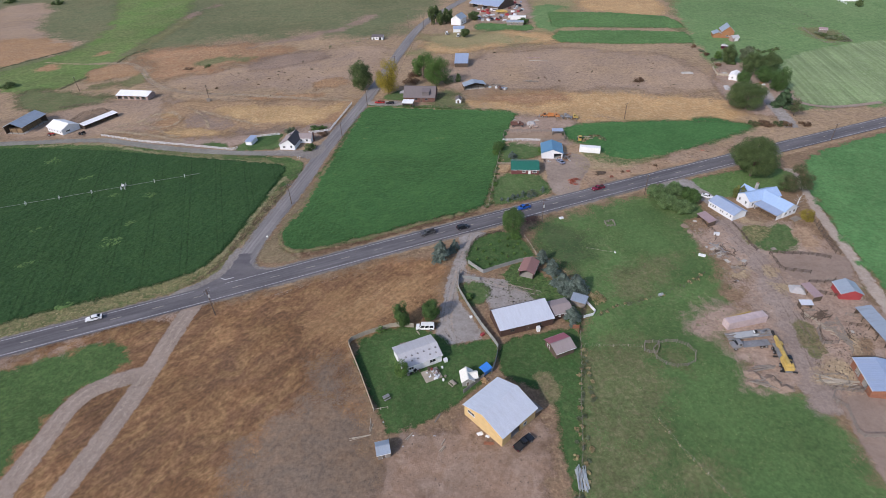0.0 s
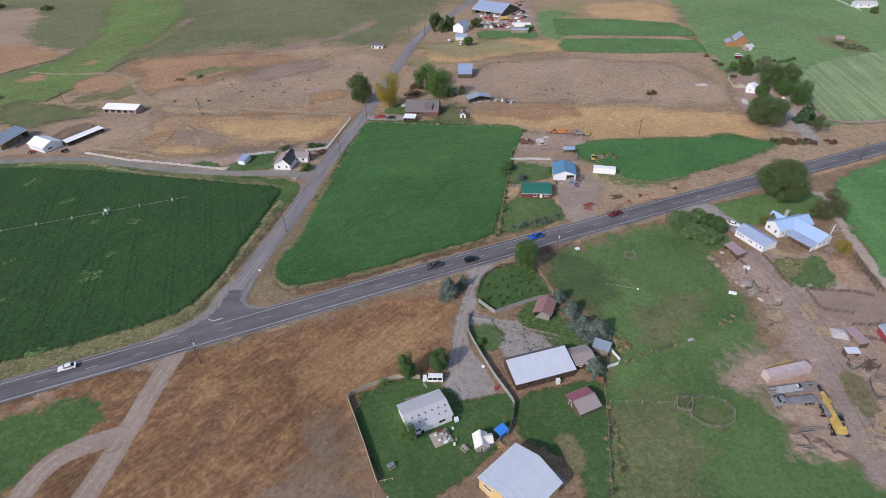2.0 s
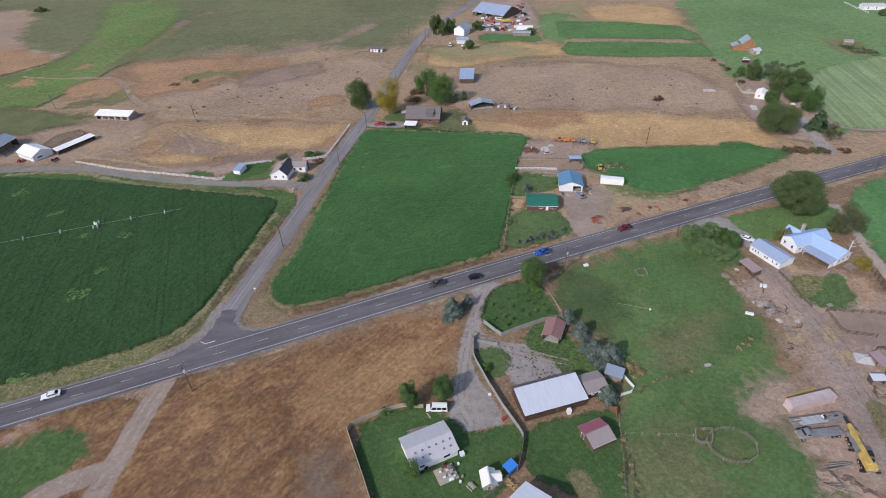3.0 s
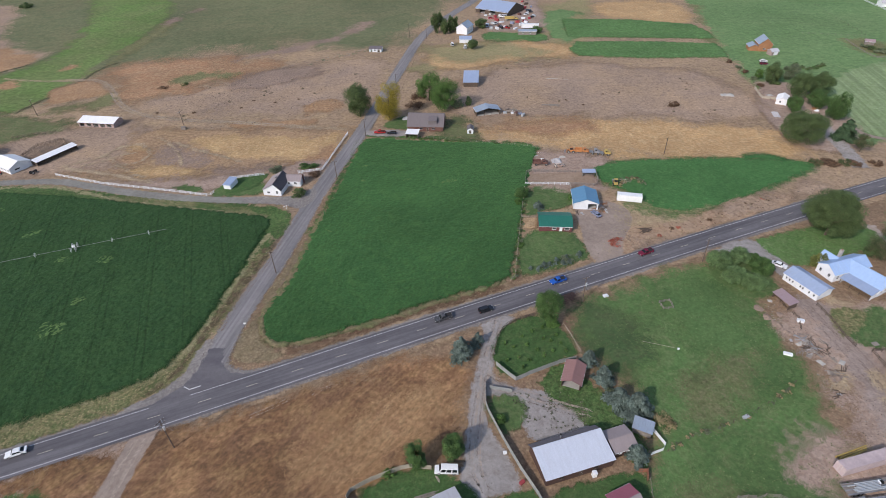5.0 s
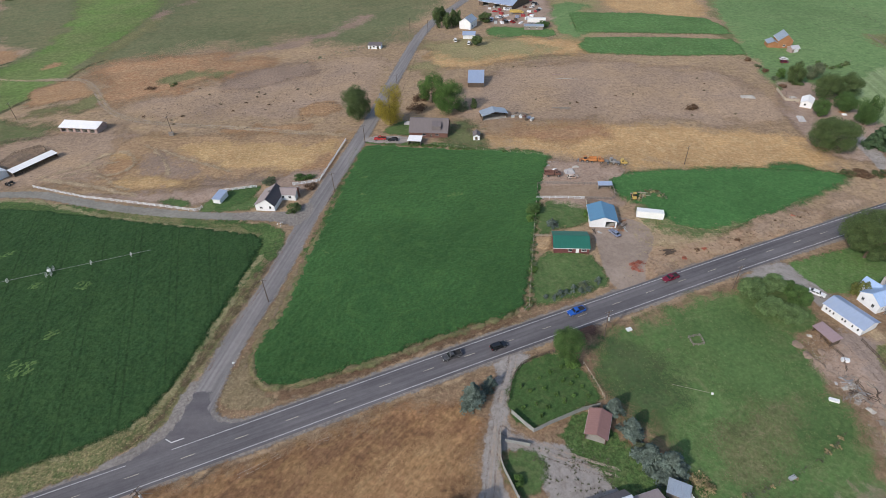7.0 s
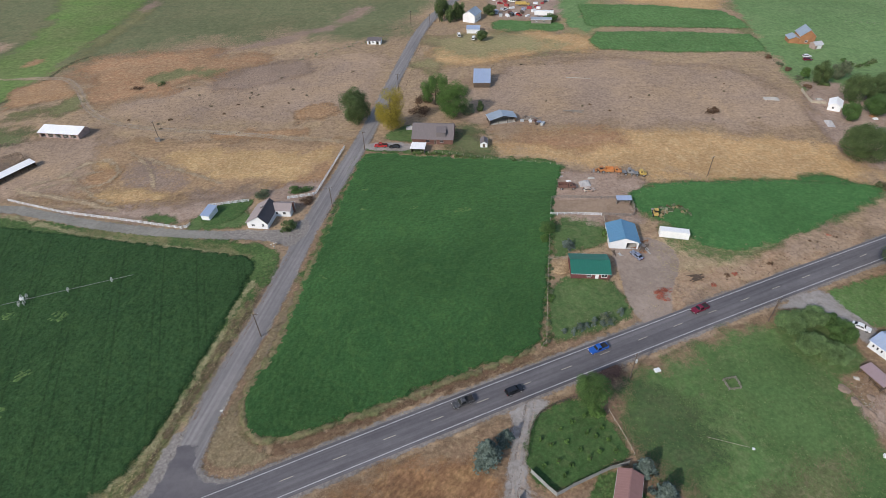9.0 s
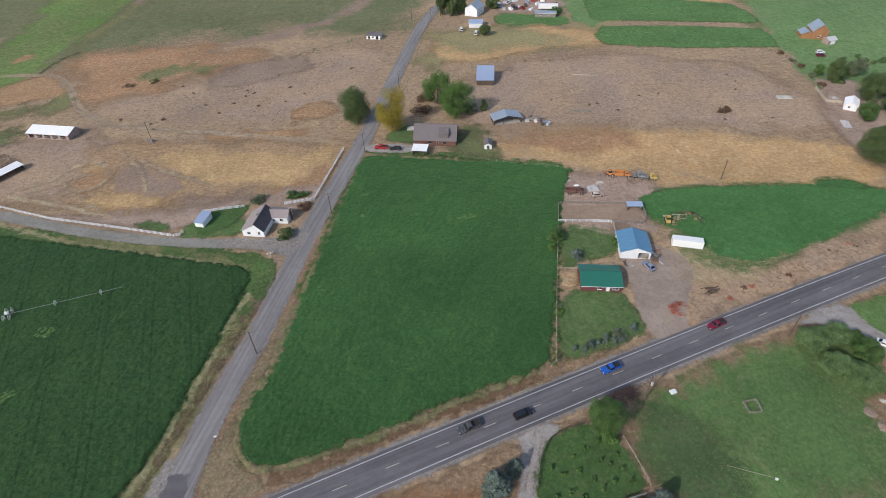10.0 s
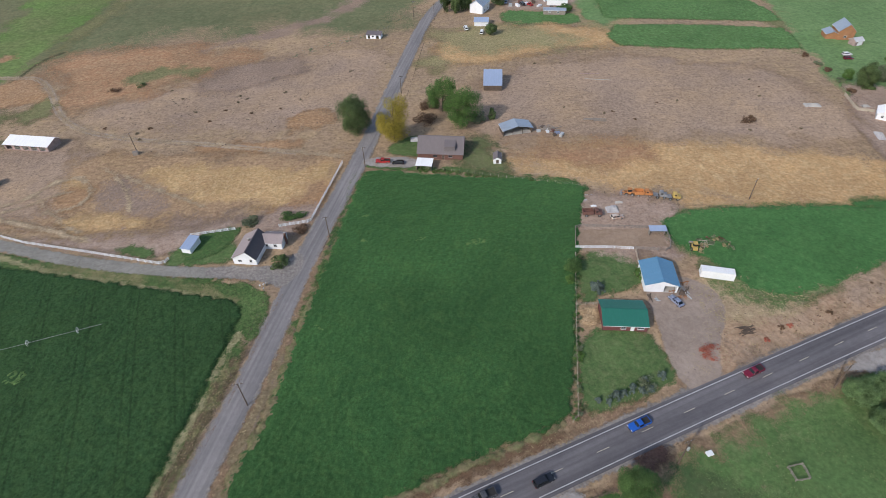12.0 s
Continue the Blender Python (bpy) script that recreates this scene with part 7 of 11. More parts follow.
rubble("pasture_clods", [(-9.0, 329.2), (38.7, 381.9), (151.9, 369.6), (158.8, 290.9), (110.6, 303.2), (15.4, 306.8)], 280, 0.15, "clod", "dark clods on the grazed soil", 6, 14.0)
rubble("pasture_clods", [(-163.8, 340.2), (-116.2, 371.0), (-34.0, 426.5), (-23.1, 443.1), (-43.8, 325.4), (-127.1, 307.1)], 900, 0.2, "clod", "dark clods on the grazed soil", 7, 14.0)
rubble("bank_clods", [(44.5, 189.2), (61.3, 195.8), (82.4, 202.7), (111.3, 213.0), (115.9, 222.0), (88.5, 211.2), (74.6, 215.2), (60.6, 216.1)], 260, 0.12, "clod", "dark clods on the roadside bank", 8, 5.0)

patch("wet_soil", [(29.6, 174.4), (34.2, 176.5), (37.6, 174.0), (35.4, 170.4), (30.3, 170.0)], M["dark_soil"], "dark damp soil under the pole", "soil", 0.8)
ruts("roadside_ditch", [(-72.3, 164.2), (-70.6, 174.5), (-67.9, 186.1), (-65.2, 197.7), (-63.0, 213.0), (-59.8, 228.5)], 1.6, 0.7, "dark weedy ditch beside the side road", seed=11)
ruts("roadside_ditch", [(-61.2, 163.7), (-59.1, 175.3), (-56.7, 188.7), (-54.3, 202.5), (-52.4, 214.4)], 1.2, 0.6, "dark ditch at the field's edge", seed=12)

patch("wheel_streak", band(rounded([(-174.4, 271.4), (-165.5, 268.8), (-157.0, 266.7), (-143.6, 261.6), (-127.8, 255.5)], 2, False), 2.2), M["pale_p"], "pale curving wheel streak in dry grass", "track", 0.7)
patch("wheel_streak", band(rounded([(-175.8, 273.9), (-170.2, 277.2), (-162.3, 281.2), (-157.7, 292.8), (-147.7, 294.4)], 2, False), 1.6), M["pale_p"], "pale curving wheel streak in dry grass", "track", 0.7)
patch("wheel_streak", band(rounded([(-133.2, 295.0), (-118.6, 284.7), (-104.8, 278.2), (-93.9, 271.2)], 2, False), 1.2), M["pale_p"], "pale curving wheel streak in dry grass", "track", 0.7)
patch("wheel_streak", band(rounded([(-152.6, 272.3), (-143.3, 273.6), (-139.5, 281.3), (-142.5, 289.3), (-152.1, 295.2)], 2, False), 1.3), M["pale_p"], "pale curving wheel streak in dry grass", "track", 0.7)
patch("wheel_streak", band(rounded([(-168.1, 273.3), (-158.9, 277.2), (-154.1, 282.8), (-147.4, 285.0)], 2, False), 1.0), M["pale_p"], "pale curving wheel streak in dry grass", "track", 0.7)
patch("wheel_streak", band(rounded([(-142.3, 300.5), (-133.6, 292.6), (-125.5, 280.8), (-120.7, 270.0)], 2, False), 0.9), M["pale_p"], "pale curving wheel streak in dry grass", "track", 0.7)
patch("wheel_streak", band(rounded([(-160.8, 283.3), (-143.2, 265.7), (-133.5, 260.4)], 2, False), 1.0), M["pale_p"], "pale curving wheel streak in dry grass", "track", 0.7)

# ---- homestead south of the highway ----
house("white_house", -8.2, 104.6, 23, 11.2, 8.2, 2.6, 3.7, "white", "roof_pale", "low white house with a pale shingle roof", [("s", 1.5, 1.0, 1.4, 1.1, "window"), ("s", 5.0, 0.05, 1.0, 2.0, "door"), ("s", 7.6, 0.9, 1.8, 1.2, "window"), ("w", 3.2, 1.0, 1.4, 1.1, "window"), ("e", 3.0, 1.0, 1.4, 1.1, "window"), ("n", 3.0, 1.0, 1.4, 1.1, "window")], rib=0, over=0.3)
house("long_house", 22.6, 118.0, 15, 16.6, 9.0, 2.7, 4.2, "brown_wall", "roof_white", "long dark-walled house with a white metal roof", [("s", 3.0, 1.0, 1.4, 1.0, "window"), ("s", 8.0, 0.05, 1.0, 2.0, "plank"), ("s", 11.5, 1.0, 1.4, 1.0, "window")], peak=0.78, rib=0, frame_mat="wood_dark", trim="brown_wall", roof2="roof_grey")
house("ochre_barn", 12.6, 84.3, 41, 12.0, 12.8, 3.9, 6.2, "ochre", "roof_white", "ochre sheathed barn with a white ribbed roof", [("w", 1.2, 2.2, 2.4, 1.1, "window"), ("s", 3.0, 0.05, 3.2, 3.0, "open"), ("s", 7.5, 0.9, 1.2, 1.2, "window")], rib=0, category="barn")
house("red_roofed_shed", 31.8, 106.0, 22, 5.8, 5.8, 2.2, 3.2, "wood_dark", "roof_brown", "old shed with a maroon and a faded brown roof slope", [("w", 1.0, 0.05, 1.2, 1.9, "plank")], roof2="roof_maroon", category="shed")
house("brown_carport", 28.3, 141.1, 67, 7.0, 4.8, 2.3, 3.3, "brown_wall", "roof_redbrown", "small barn with a red-brown metal roof", (), open_sides="w", category="shed")
house("garden_shed", -15.9, 75.3, 12, 3.0, 3.4, 1.9, 2.7, "wood", "roof_steel", "small grey shed with a galvanised roof", [("s", 1.0, 0.05, 0.9, 1.7, "plank")], over=0.2, rib=0.5, category="shed")

# ---- east farm ----
house("white_bunkhouse", 108.5, 173.1, 113, 11.6, 6.6, 2.5, 3.9, "white", "roof_bluegrey", "long white outbuilding with a blue-grey metal roof", [("n", x, 0.9, 0.6, 1.0, "window") for x in (0.8, 1.9, 3.0, 5.6, 6.5, 8.6, 10.2)] + [("w", 2.6, 0.05, 1.0, 2.0, "door")], category="outbuilding")

# ---- farmstead between the fields ----
house("green_roofed_house", 37.1, 212.3, -6, 11.6, 9.0, 2.5, 4.0, "maroon_wall", "roof_green", "maroon log house with a green metal roof", [("s", 4.6, 1.0, 1.4, 1.1, "window"), ("s", 9.0, 1.0, 1.8, 1.1, "window"), ("s", 7.2, 0.05, 1.0, 2.0, "door")], rib=0.7)
house("blue_garage", 51.4, 226.2, 83, 9.8, 9.2, 2.8, 4.5, "white", "roof_teal", "white garage with a steel-blue gable roof", [("w", 0.5, 0.05, 4.3, 2.5, "garage"), ("w", 5.4, 0.05, 3.3, 2.4, "open")], rib=0.7, category="garage")

# ---- north side houses ----
# the east slope carries its shade in a darker shingle colour
COTTAGE = house("white_cottage", -72.3, 246.6, 81, 11.0, 7.6, 2.6, 5.3, "white", "roof_brown_shade", "white cottage with a brown roof, east slope coloured for shade", [("w", 1.6, 0.9, 1.3, 1.0, "window"), ("w", 5.4, 0.9, 0.9, 1.4, "window"), ("s", 3.0, 0.05, 1.0, 2.1, "door")], rib=0, peak=0.36, roof2="roof_brown")
house("cottage_wing", -65.6, 250.6, -7, 6.4, 5.4, 2.6, 4.0, "white", "roof_brown", "white side wing of the cottage", [("s", 1.0, 0.9, 0.9, 1.2, "window"), ("s", 3.6, 0.9, 1.2, 1.2, "window")], rib=0, category="house", into=COTTAGE)
GREY_HOUSE = house("grey_roofed_house", -9.5, 302.4, -8, 17.6, 11.6, 2.6, 7.0, "brick", "roof_grey", "brick house with a grey shingle roof", [("s", 6.0, 1.0, 1.6, 1.1, "window"), ("s", 12.0, 1.0, 1.6, 1.1, "window"), ("s", 9.5, 0.05, 1.0, 2.0, "plank")], rib=0, frame_mat="roof_brown", trim="brick")
lean_to("pole_barn", 16.7, 359.0, -6, 8.4, 10.5, 2.6, 5.6, "wood_dark", "roof_bluegrey", "tall shed with a blue-grey metal roof", "", category="shed")
house("open_barn", 21.8, 316.0, 100, 6.0, 12.4, 2.4, 3.9, "wood_dark", "roof_steel", "open timber barn with a pale metal roof", (), open_sides="w", category="barn")
house("cattle_shed", -180.2, 320.0, -11, 20.4, 7.4, 2.4, 3.7, "wood_pink", "roof_bright", "long cattle shed with a white metal roof", [("s", 0.8 + 3.9 * i, 0.3, 2.6, 1.7, "open") for i in range(5)], peak=0.72, category="shed", trim="wood")
lean_to("loafing_shed", -184.6, 284.2, 60, 19.6, 3.6, 2.0, 2.5, "wood_dark", "roof_bright", "long low loafing shed with a white roof", "s")
house("white_milk_barn", -199.3, 275.3, -30, 13.0, 9.5, 2.7, 4.6, "white", "roof_bright", "white barn with a pale metal roof", [("s", 1.0 + 2.5 * i, 1.0, 1.0, 1.0, "window") for i in range(5)] + [("e", 2.0, 1.0, 2.4, 0.8, "window")], category="barn")
house("hay_barn", -222.0, 280.5, 82, 18.0, 10.5, 4.0, 6.0, "wood_dark", "roof_steel", "tall brown hay barn with a metal roof", (), open_sides="ws", category="barn")

FARMHOUSE = house("farmhouse", 127.4, 174.0, 116, 12.0, 7.4, 2.9, 5.0, "white", "roof_blue", "white farmhouse with a pale blue metal roof", [("n", 1.2, 0.9, 1.0, 1.3, "window"), ("n", 3.4, 0.05, 1.0, 2.1, "door"), ("n", 5.4, 0.9, 1.0, 1.3, "window"), ("n", 7.6, 0.9, 1.0, 1.3, "window"), ("w", 0.7, 0.9, 1.3, 1.3, "window"), ("w", 3.0, 0.9, 1.3, 1.3, "window"), ("w", 5.3, 0.9, 1.3, 1.3, "window")])
house("farmhouse_wing", 123.4, 179.4, 15, 14.0, 6.4, 3.2, 5.06, "white", "roof_blue", "gabled white wing of the farmhouse", [("w", 1.0, 1.0, 0.9, 1.3, "window"), ("w", 4.2, 1.0, 0.9, 1.3, "window"), ("s", 1.2, 0.9, 0.9, 1.3, "window"), ("e", 2.4, 0.9, 1.2, 1.3, "window")], category="house", into=FARMHOUSE)
lean_to("farmhouse_porch", 122.75, 170.5, -64, 9.4, 3.2, 2.2, 2.75, "white", "roof_bluegrey", "open porch with a pale blue roof", "s", category="porch", into=FARMHOUSE)
house("farmhouse_back", 121.3, 183.6, 114, 4.4, 4.4, 2.5, 4.2, "white", "roof_blue", "rear gable of the farmhouse", [("e", 1.4, 0.9, 1.0, 1.2, "window")], category="house", into=FARMHOUSE)


def farmhouse_chimney():
    """A pale masonry stack beside the north wall, with a proud cap and a clay pot."""
    t = thing("masonry_chimney", 123.9, 183.3, 15, "pale rendered chimney stack on the farmhouse", "chimney")
    part("chimney_shaft", box(B(), 0, 0, 2.9, 1.0, 0.8, 5.8, bevel=0.04), M["concrete"], t)
    part("cap", box(B(), 0, 0, 5.86, 1.2, 1.0, 0.12, bevel=0.03), M["stone"], t)
    part("pot", tube(B(), (0, 0, 5.9), (0, 0, 6.3), 0.18, 0.15, 10), M["rust_wall"], t)
    # porch rail with its uprights
    r = thing("porch_rail", 122.0, 170.1, -64, "dark slatted rail along the open porch", "railing")
    for z in (0.25, 0.9):
        part("rail", box(B(), 0, 0, z, 9.0, 0.06, 0.08), M["wood_dark"], r)
    for i in range(24):
        part("baluster", box(B(), -4.4 + i * 0.383, 0, 0.58, 0.06, 0.05, 0.6), M["wood_dark"], r)
    d = thing("side_deck", 131.2, 166.3, 26, "grey boarded deck at the gable end", "deck")
    for i in range(7):
        bar("plank", d, (-2.0, -1.2 + i * 0.36, 0.28), (2.0, -1.2 + i * 0.36, 0.28), 0.34, 0.05, "wood")
    for px in (-1.8, 1.8):
        for py in (-1.1, 0.9):
            bar("post", d, (px, py, -0.05), (px, py, 0.26), 0.12, 0.12, "wood")


farmhouse_chimney()
lean_to("pink_roofed_shed", 98.0, 166.6, -73, 6.2, 3.0, 1.9, 2.3, "wood_dark", "roof_pink", "small open shed with a faded pink roof", "s")
house("red_barn", 123.9, 124.4, 83, 5.4, 6.0, 2.4, 3.7, "red_wall", "roof_steel", "small red barn with a galvanised roof", (), category="barn", rib=0.5)
lean_to("long_stock_shed", 122.8, 108.8, -91, 14.0, 3.8, 2.2, 2.9, "wood_dark", "roof_steel", "long open stock shed with a pale metal roof", "s")
house("purple_roofed_shed", 111.6, 90.2, 80, 10.6, 9.4, 2.7, 3.5, "wood_red", "roof_bluegrey", "rust-walled shed with a blue-grey roof", [("n", 2.0, 0.05, 2.4, 2.2, "open"), ("n", 6.0, 0.05, 2.4, 2.2, "open")], category="shed")
lean_to("pink_flat_shed", 113.1, 124.7, -84, 6.4, 2.6, 1.7, 2.0, "wood_dark", "roof_pink", "low shed with a flat pinkish roof", "s", over=0.1)
lean_to("hay_shelter", 108.3, 119.2, -4, 3.4, 1.8, 1.7, 2.0, "wood_dark", "roof_white", "small shelter with a white roof", "s", over=0.15)
# far houses
house("far_house", 19.5, 463.5, 62, 11.0, 8.5, 4.6, 7.4, "white", "roof_steel", "pale far house with a steel roof", [("s", 3.0, 1.0, 1.2, 1.2, "window"), ("s", 7.0, 1.0, 1.2, 1.2, "window")])
house("far_garage", 18.6, 440.5, -8, 8.0, 7.5, 2.6, 3.8, "white", "roof_bluegrey", "far garage with a blue-grey roof", [("s", 2.0, 0.05, 3.0, 2.2, "garage")], category="garage")
house("far_metal_barn", 51.5, 520.0, -38, 30.0, 26.0, 3.2, 8.0, "wood_dark", "roof_bluegrey", "wide far barn with a blue metal roof", [("s", 4.0, 0.05, 5.0, 3.4, "open"), ("s", 14.0, 0.05, 5.0, 3.4, "open")], category="barn")
house("far_trailer_home", 64.0, 453.5, -10, 13.0, 5.0, 2.5, 3.1, "wood", "roof_steel", "far mobile home with a grey roof", [("s", 3.0, 1.0, 1.2, 1.0, "window"), ("s", 8.0, 1.0, 1.2, 1.0, "window")], rib=0)
lean_to("hill_hut", -43.4, 426.0, -12, 8.5, 4.0, 2.2, 2.9, "white", "roof_grey", "small white hut with a dark roof by the side road", "", holes=[("s", 1.0, 0.05, 1.2, 1.9, "open"), ("s", 3.4, 0.9, 1.2, 1.0, "window"), ("s", 5.8, 0.05, 1.6, 1.9, "open")])
house("cedar_house", 208.6, 401.0, 78, 10.0, 8.0, 4.6, 8.0, "rust_wall", "roof_steel", "unfinished orange cedar house with a steel roof", [("s", 2.0, 1.0, 1.2, 1.2, "window"), ("s", 7.0, 1.0, 1.2, 1.2, "window"), ("s", 7.0, 2.8, 1.2, 1.0, "window"), ("w", 3.0, 1.0, 1.4, 1.2, "window")])
house("cedar_annex", 202.4, 401.6, 78, 7.0, 6.0, 2.5, 3.8, "rust_wall", "roof_steel", "low annex with a grey metal roof", (), category="annex")
house("cedar_garage", 209.5, 390.0, 12, 5.0, 4.2, 2.5, 3.6, "wood_pink", "roof_pale", "pinkish garage beside the cedar house", [("s", 1.5, 0.05, 3.0, 2.1, "garage")], category="garage")
house("white_cabin", 175.8, 315.0, 55, 8.0, 5.0, 2.4, 3.6, "white", "roof_bright", "white cabin under the tall trees", [("w", 1.5, 0.9, 0.9, 1.1, "window"), ("s", 3.0, 0.9, 0.9, 1.1, "window")], category="cabin")
house("farm_house_far_east", 355.1, 492.3, -10, 16.0, 8.0, 2.8, 4.4, "white", "roof_pale", "far white farm building", [("s", 3.0, 1.0, 1.2, 1.2, "window"), ("s", 9.0, 1.0, 1.2, 1.2, "window")])
house("old_cabin", 279.8, 403.2, -25, 5.0, 3.8, 2.0, 2.9, "wood", "roof_pink", "collapsing brown cabin in weeds", (), category="cabin")
lean_to("carport", -16.4, 291.4, -10, 5.8, 4.6, 2.2, 2.5, "wood", "roof_bright", "white-roofed carport beside the drive", "sn", category="carport")
house("arched_shed", 11.7, 293.8, 85, 4.6, 3.0, 1.9, 2.8, "white", "roof_grey", "small white shed with a dark roof", [("w", 0.9, 0.05, 1.2, 1.7, "plank")], rib=0, over=0.15, category="shed")
lean_to("dormer", -6.2, 299.6, -8, 4.0, 5.4, 5.3, 6.5, "roof_grey", "roof_grey", "shingled dormer on the grey roof", "", over=0.2, category="dormer", rib=0, into=GREY_HOUSE)
lean_to("cottage_shed", -92.8, 250.3, -14, 3.2, 5.8, 1.9, 2.4, "white", "roof_bluegrey", "small white shed with a pale blue roof", "")
lean_to("ring_shelter", 58.1, 246.9, -4, 5.0, 1.8, 2.0, 2.4, "wood", "roof_bluegrey", "blue-grey roofed shelter beside the riding ring", "sn")
# ---- grass ----
tufts("soil_tufts", [(-130.8, 370.6), (-117.9, 386.7), (-99.1, 400.2), (-73.2, 400.8), (-66.1, 388.9), (-82.7, 370.0), (-100.6, 358.5), (-119.9, 356.6)], 100, 0.18, "tuft_dark", "grey-brown tufts on the grazed ridge", 51, 7, 9.0)
tufts("soil_tufts", [(-172.6, 345.8), (-158.7, 354.8), (-125.0, 362.5), (-101.0, 360.4), (-57.1, 356.4), (-48.9, 338.5), (-79.0, 331.5), (-115.7, 331.5), (-158.2, 338.1)], 110, 0.18, "tuft_dark", "grey-brown tufts on the bare soil", 52, 7, 12.0)
tufts("soil_tufts", [(4.0, 340.8), (38.7, 377.9), (94.0, 387.7), (151.9, 369.6), (165.6, 319.6), (158.8, 292.9), (57.3, 312.4)], 160, 0.20, "tuft_dark", "grey-brown tufts on the bare soil", 53, 7, 12.0)
tufts("ridge_weeds", band(rounded([(-86.0, 404.0), (-79.9, 408.5), (-64.2, 421.7), (-50.9, 428.1), (-37.6, 443.1), (-27.0, 462.0)], 2, False), 6.0), 500, 0.35, "sage", "pale scrub along the rocky edge of the hill", 54, 6, 5.0)
rubble("ridge_stones", band(rounded([(-79.9, 408.5), (-64.2, 421.7), (-50.9, 428.1), (-37.6, 443.1)], 2, False), 7.0), 300, 0.28, "stone", "pale stones along the rocky edge", 55, 5.0)
tufts("pasture_grass", [(30.7, 163.4), (62.6, 176.6), (95.3, 187.9), (89.1, 140.5), (83.8, 111.5), (83.5, 81.8), (81.6, 65.6), (27.2, 67.6), (38.6, 106.8)], 3000, 0.14, "pasture_blades", "rough grass clumps in the pasture", 3, 4, 8.0)
tufts("verge_tufts", [(-150, 112.6), (-130, 120.8), (-100, 132.8), (-86, 139.4), (-83.5, 143.0), (-88, 144.6), (-108.7, 135.8), (-124.2, 130.4), (-150, 119.5)], 900, 0.14, "straw", "pale straw stalks on the verge", 57, 4, 3.0)
tufts("yard_tufts", [(9.0, 137.5), (17.5, 136.6), (29.0, 134.4), (31.4, 126.6), (16.0, 124.1), (13.6, 130.8)], 130, 0.20, "tuft_weed", "small dark weeds in the gravel yard", 56, 5, 3.0)
tufts("verge_tufts", [(-90.0, 139.5), (-82.0, 143.0), (-78.6, 147.5), (-77.2, 154.0), (-75.6, 162.0), (-73.0, 172.9), (-70.2, 184.2), (-67.2, 196.0), (-65.6, 204.0), (-67.5, 205.5), (-70.8, 201.0), (-72.6, 194.0), (-73.8, 181.0), (-76.2, 169.0), (-80.6, 158.0), (-83.5, 151.0), (-90.5, 143.6)], 1500, 0.13, "straw", "pale straw stalks on the verge", 4, 4, 3.0)
tufts("verge_tufts", band(rounded([(-65.7, 151.9), (-51.7, 148.6), (-20.4, 160.8), (19.2, 180.6), (34.1, 190.0)], 2, False), 4.0), 1800, 0.11, "straw", "pale straw stalks on the verge", 5, 4)

# ---- homestead: fences ----
board_fence("board_fence", [(-9.6, 116.7), (-15.4, 117.5), (-23.7, 114.3), (-28.7, 111.5), (-23.5, 98.7), (-19.1, 87.1)], "weathered close-boarded fence round the lawn", "wood_pale", 1.7, seed=1)
fence("rail_fence", [(-19.1, 87.1), (-15.2, 87.8)], "short pale rail fence", "wood_pale", 1.0, 1.8, (0.85,))
board_fence("board_fence", [(5.2, 141.2), (4.4, 133.2), (7.7, 123.6), (10.7, 115.9), (13.9, 109.2), (14.7, 106.8), (13.3, 101.5), (11.9, 98.1)], "grey close-boarded fence beside the drive", "fence_grey", 1.7, seed=2)
board_fence("board_fence", [(9.6, 96.6), (3.9, 91.7)], "grey board fence behind the wood pile", "fence_grey", 1.5, seed=3)
board_fence("drive_gate", [(6.0, 138.9), (11.6, 137.4)], "grey boarded gate across the drive", "fence_grey", 1.3, 1.7, seed=4)
board_fence("board_fence", [(8.5, 146.6), (11.5, 142.9), (13.5, 140.7), (15.5, 142.3), (26.2, 146.5), (30.5, 147.4)], "blue-grey board fence along the orchard", "fence_grey", 1.6, seed=5)
fence("orchard_fence", [(8.1, 149.8), (10.2, 157.2), (12.6, 161.0), (17.4, 163.8), (23.2, 165.1)], "leaning dark wooden fence round the orchard", "wood_dark", 1.3, 1.8, (0.4, 0.8, 1.2), lean=0.1, seed=6)
fence("orchard_fence", [(29.7, 161.0), (31.2, 155.6), (32.4, 149.6)], "pale pole fence beside the orchard", "wood_pale", 1.1, 2.6, (0.9,), lean=0.05, seed=7)
board_fence("red_fence", [(37.2, 113.9), (39.2, 114.2), (38.5, 111.8)], "red-stained wooden fence screen", "wood_red", 1.5, seed=8)
board_fence("white_pen", [(43.7, 124.8), (45.8, 119.4), (41.4, 118.0)], "low white boarded pen", "white", 1.2, seed=9)
fence("lawn_fence", [(39.1, 112.0), (36.5, 99.3), (33.5, 86.4), (31.0, 73.7), (27.6, 62.5), (25.0, 53.2)], "overgrown wire fence between lawn and pasture", "wood", 1.2, 3.0, (0.6, 1.1), 0.13, (0.03, 0.05), 0.1, 10)

# ---- homestead: vehicles, furniture, stores ----
car("white_van", -6.1, 116.1, 176, "white_clean", "white passenger van parked beside the lawn", "van")
car("black_pickup", 17.5, 76.1, 39, "black_car", "black pickup parked behind the ochre barn", "pickup")


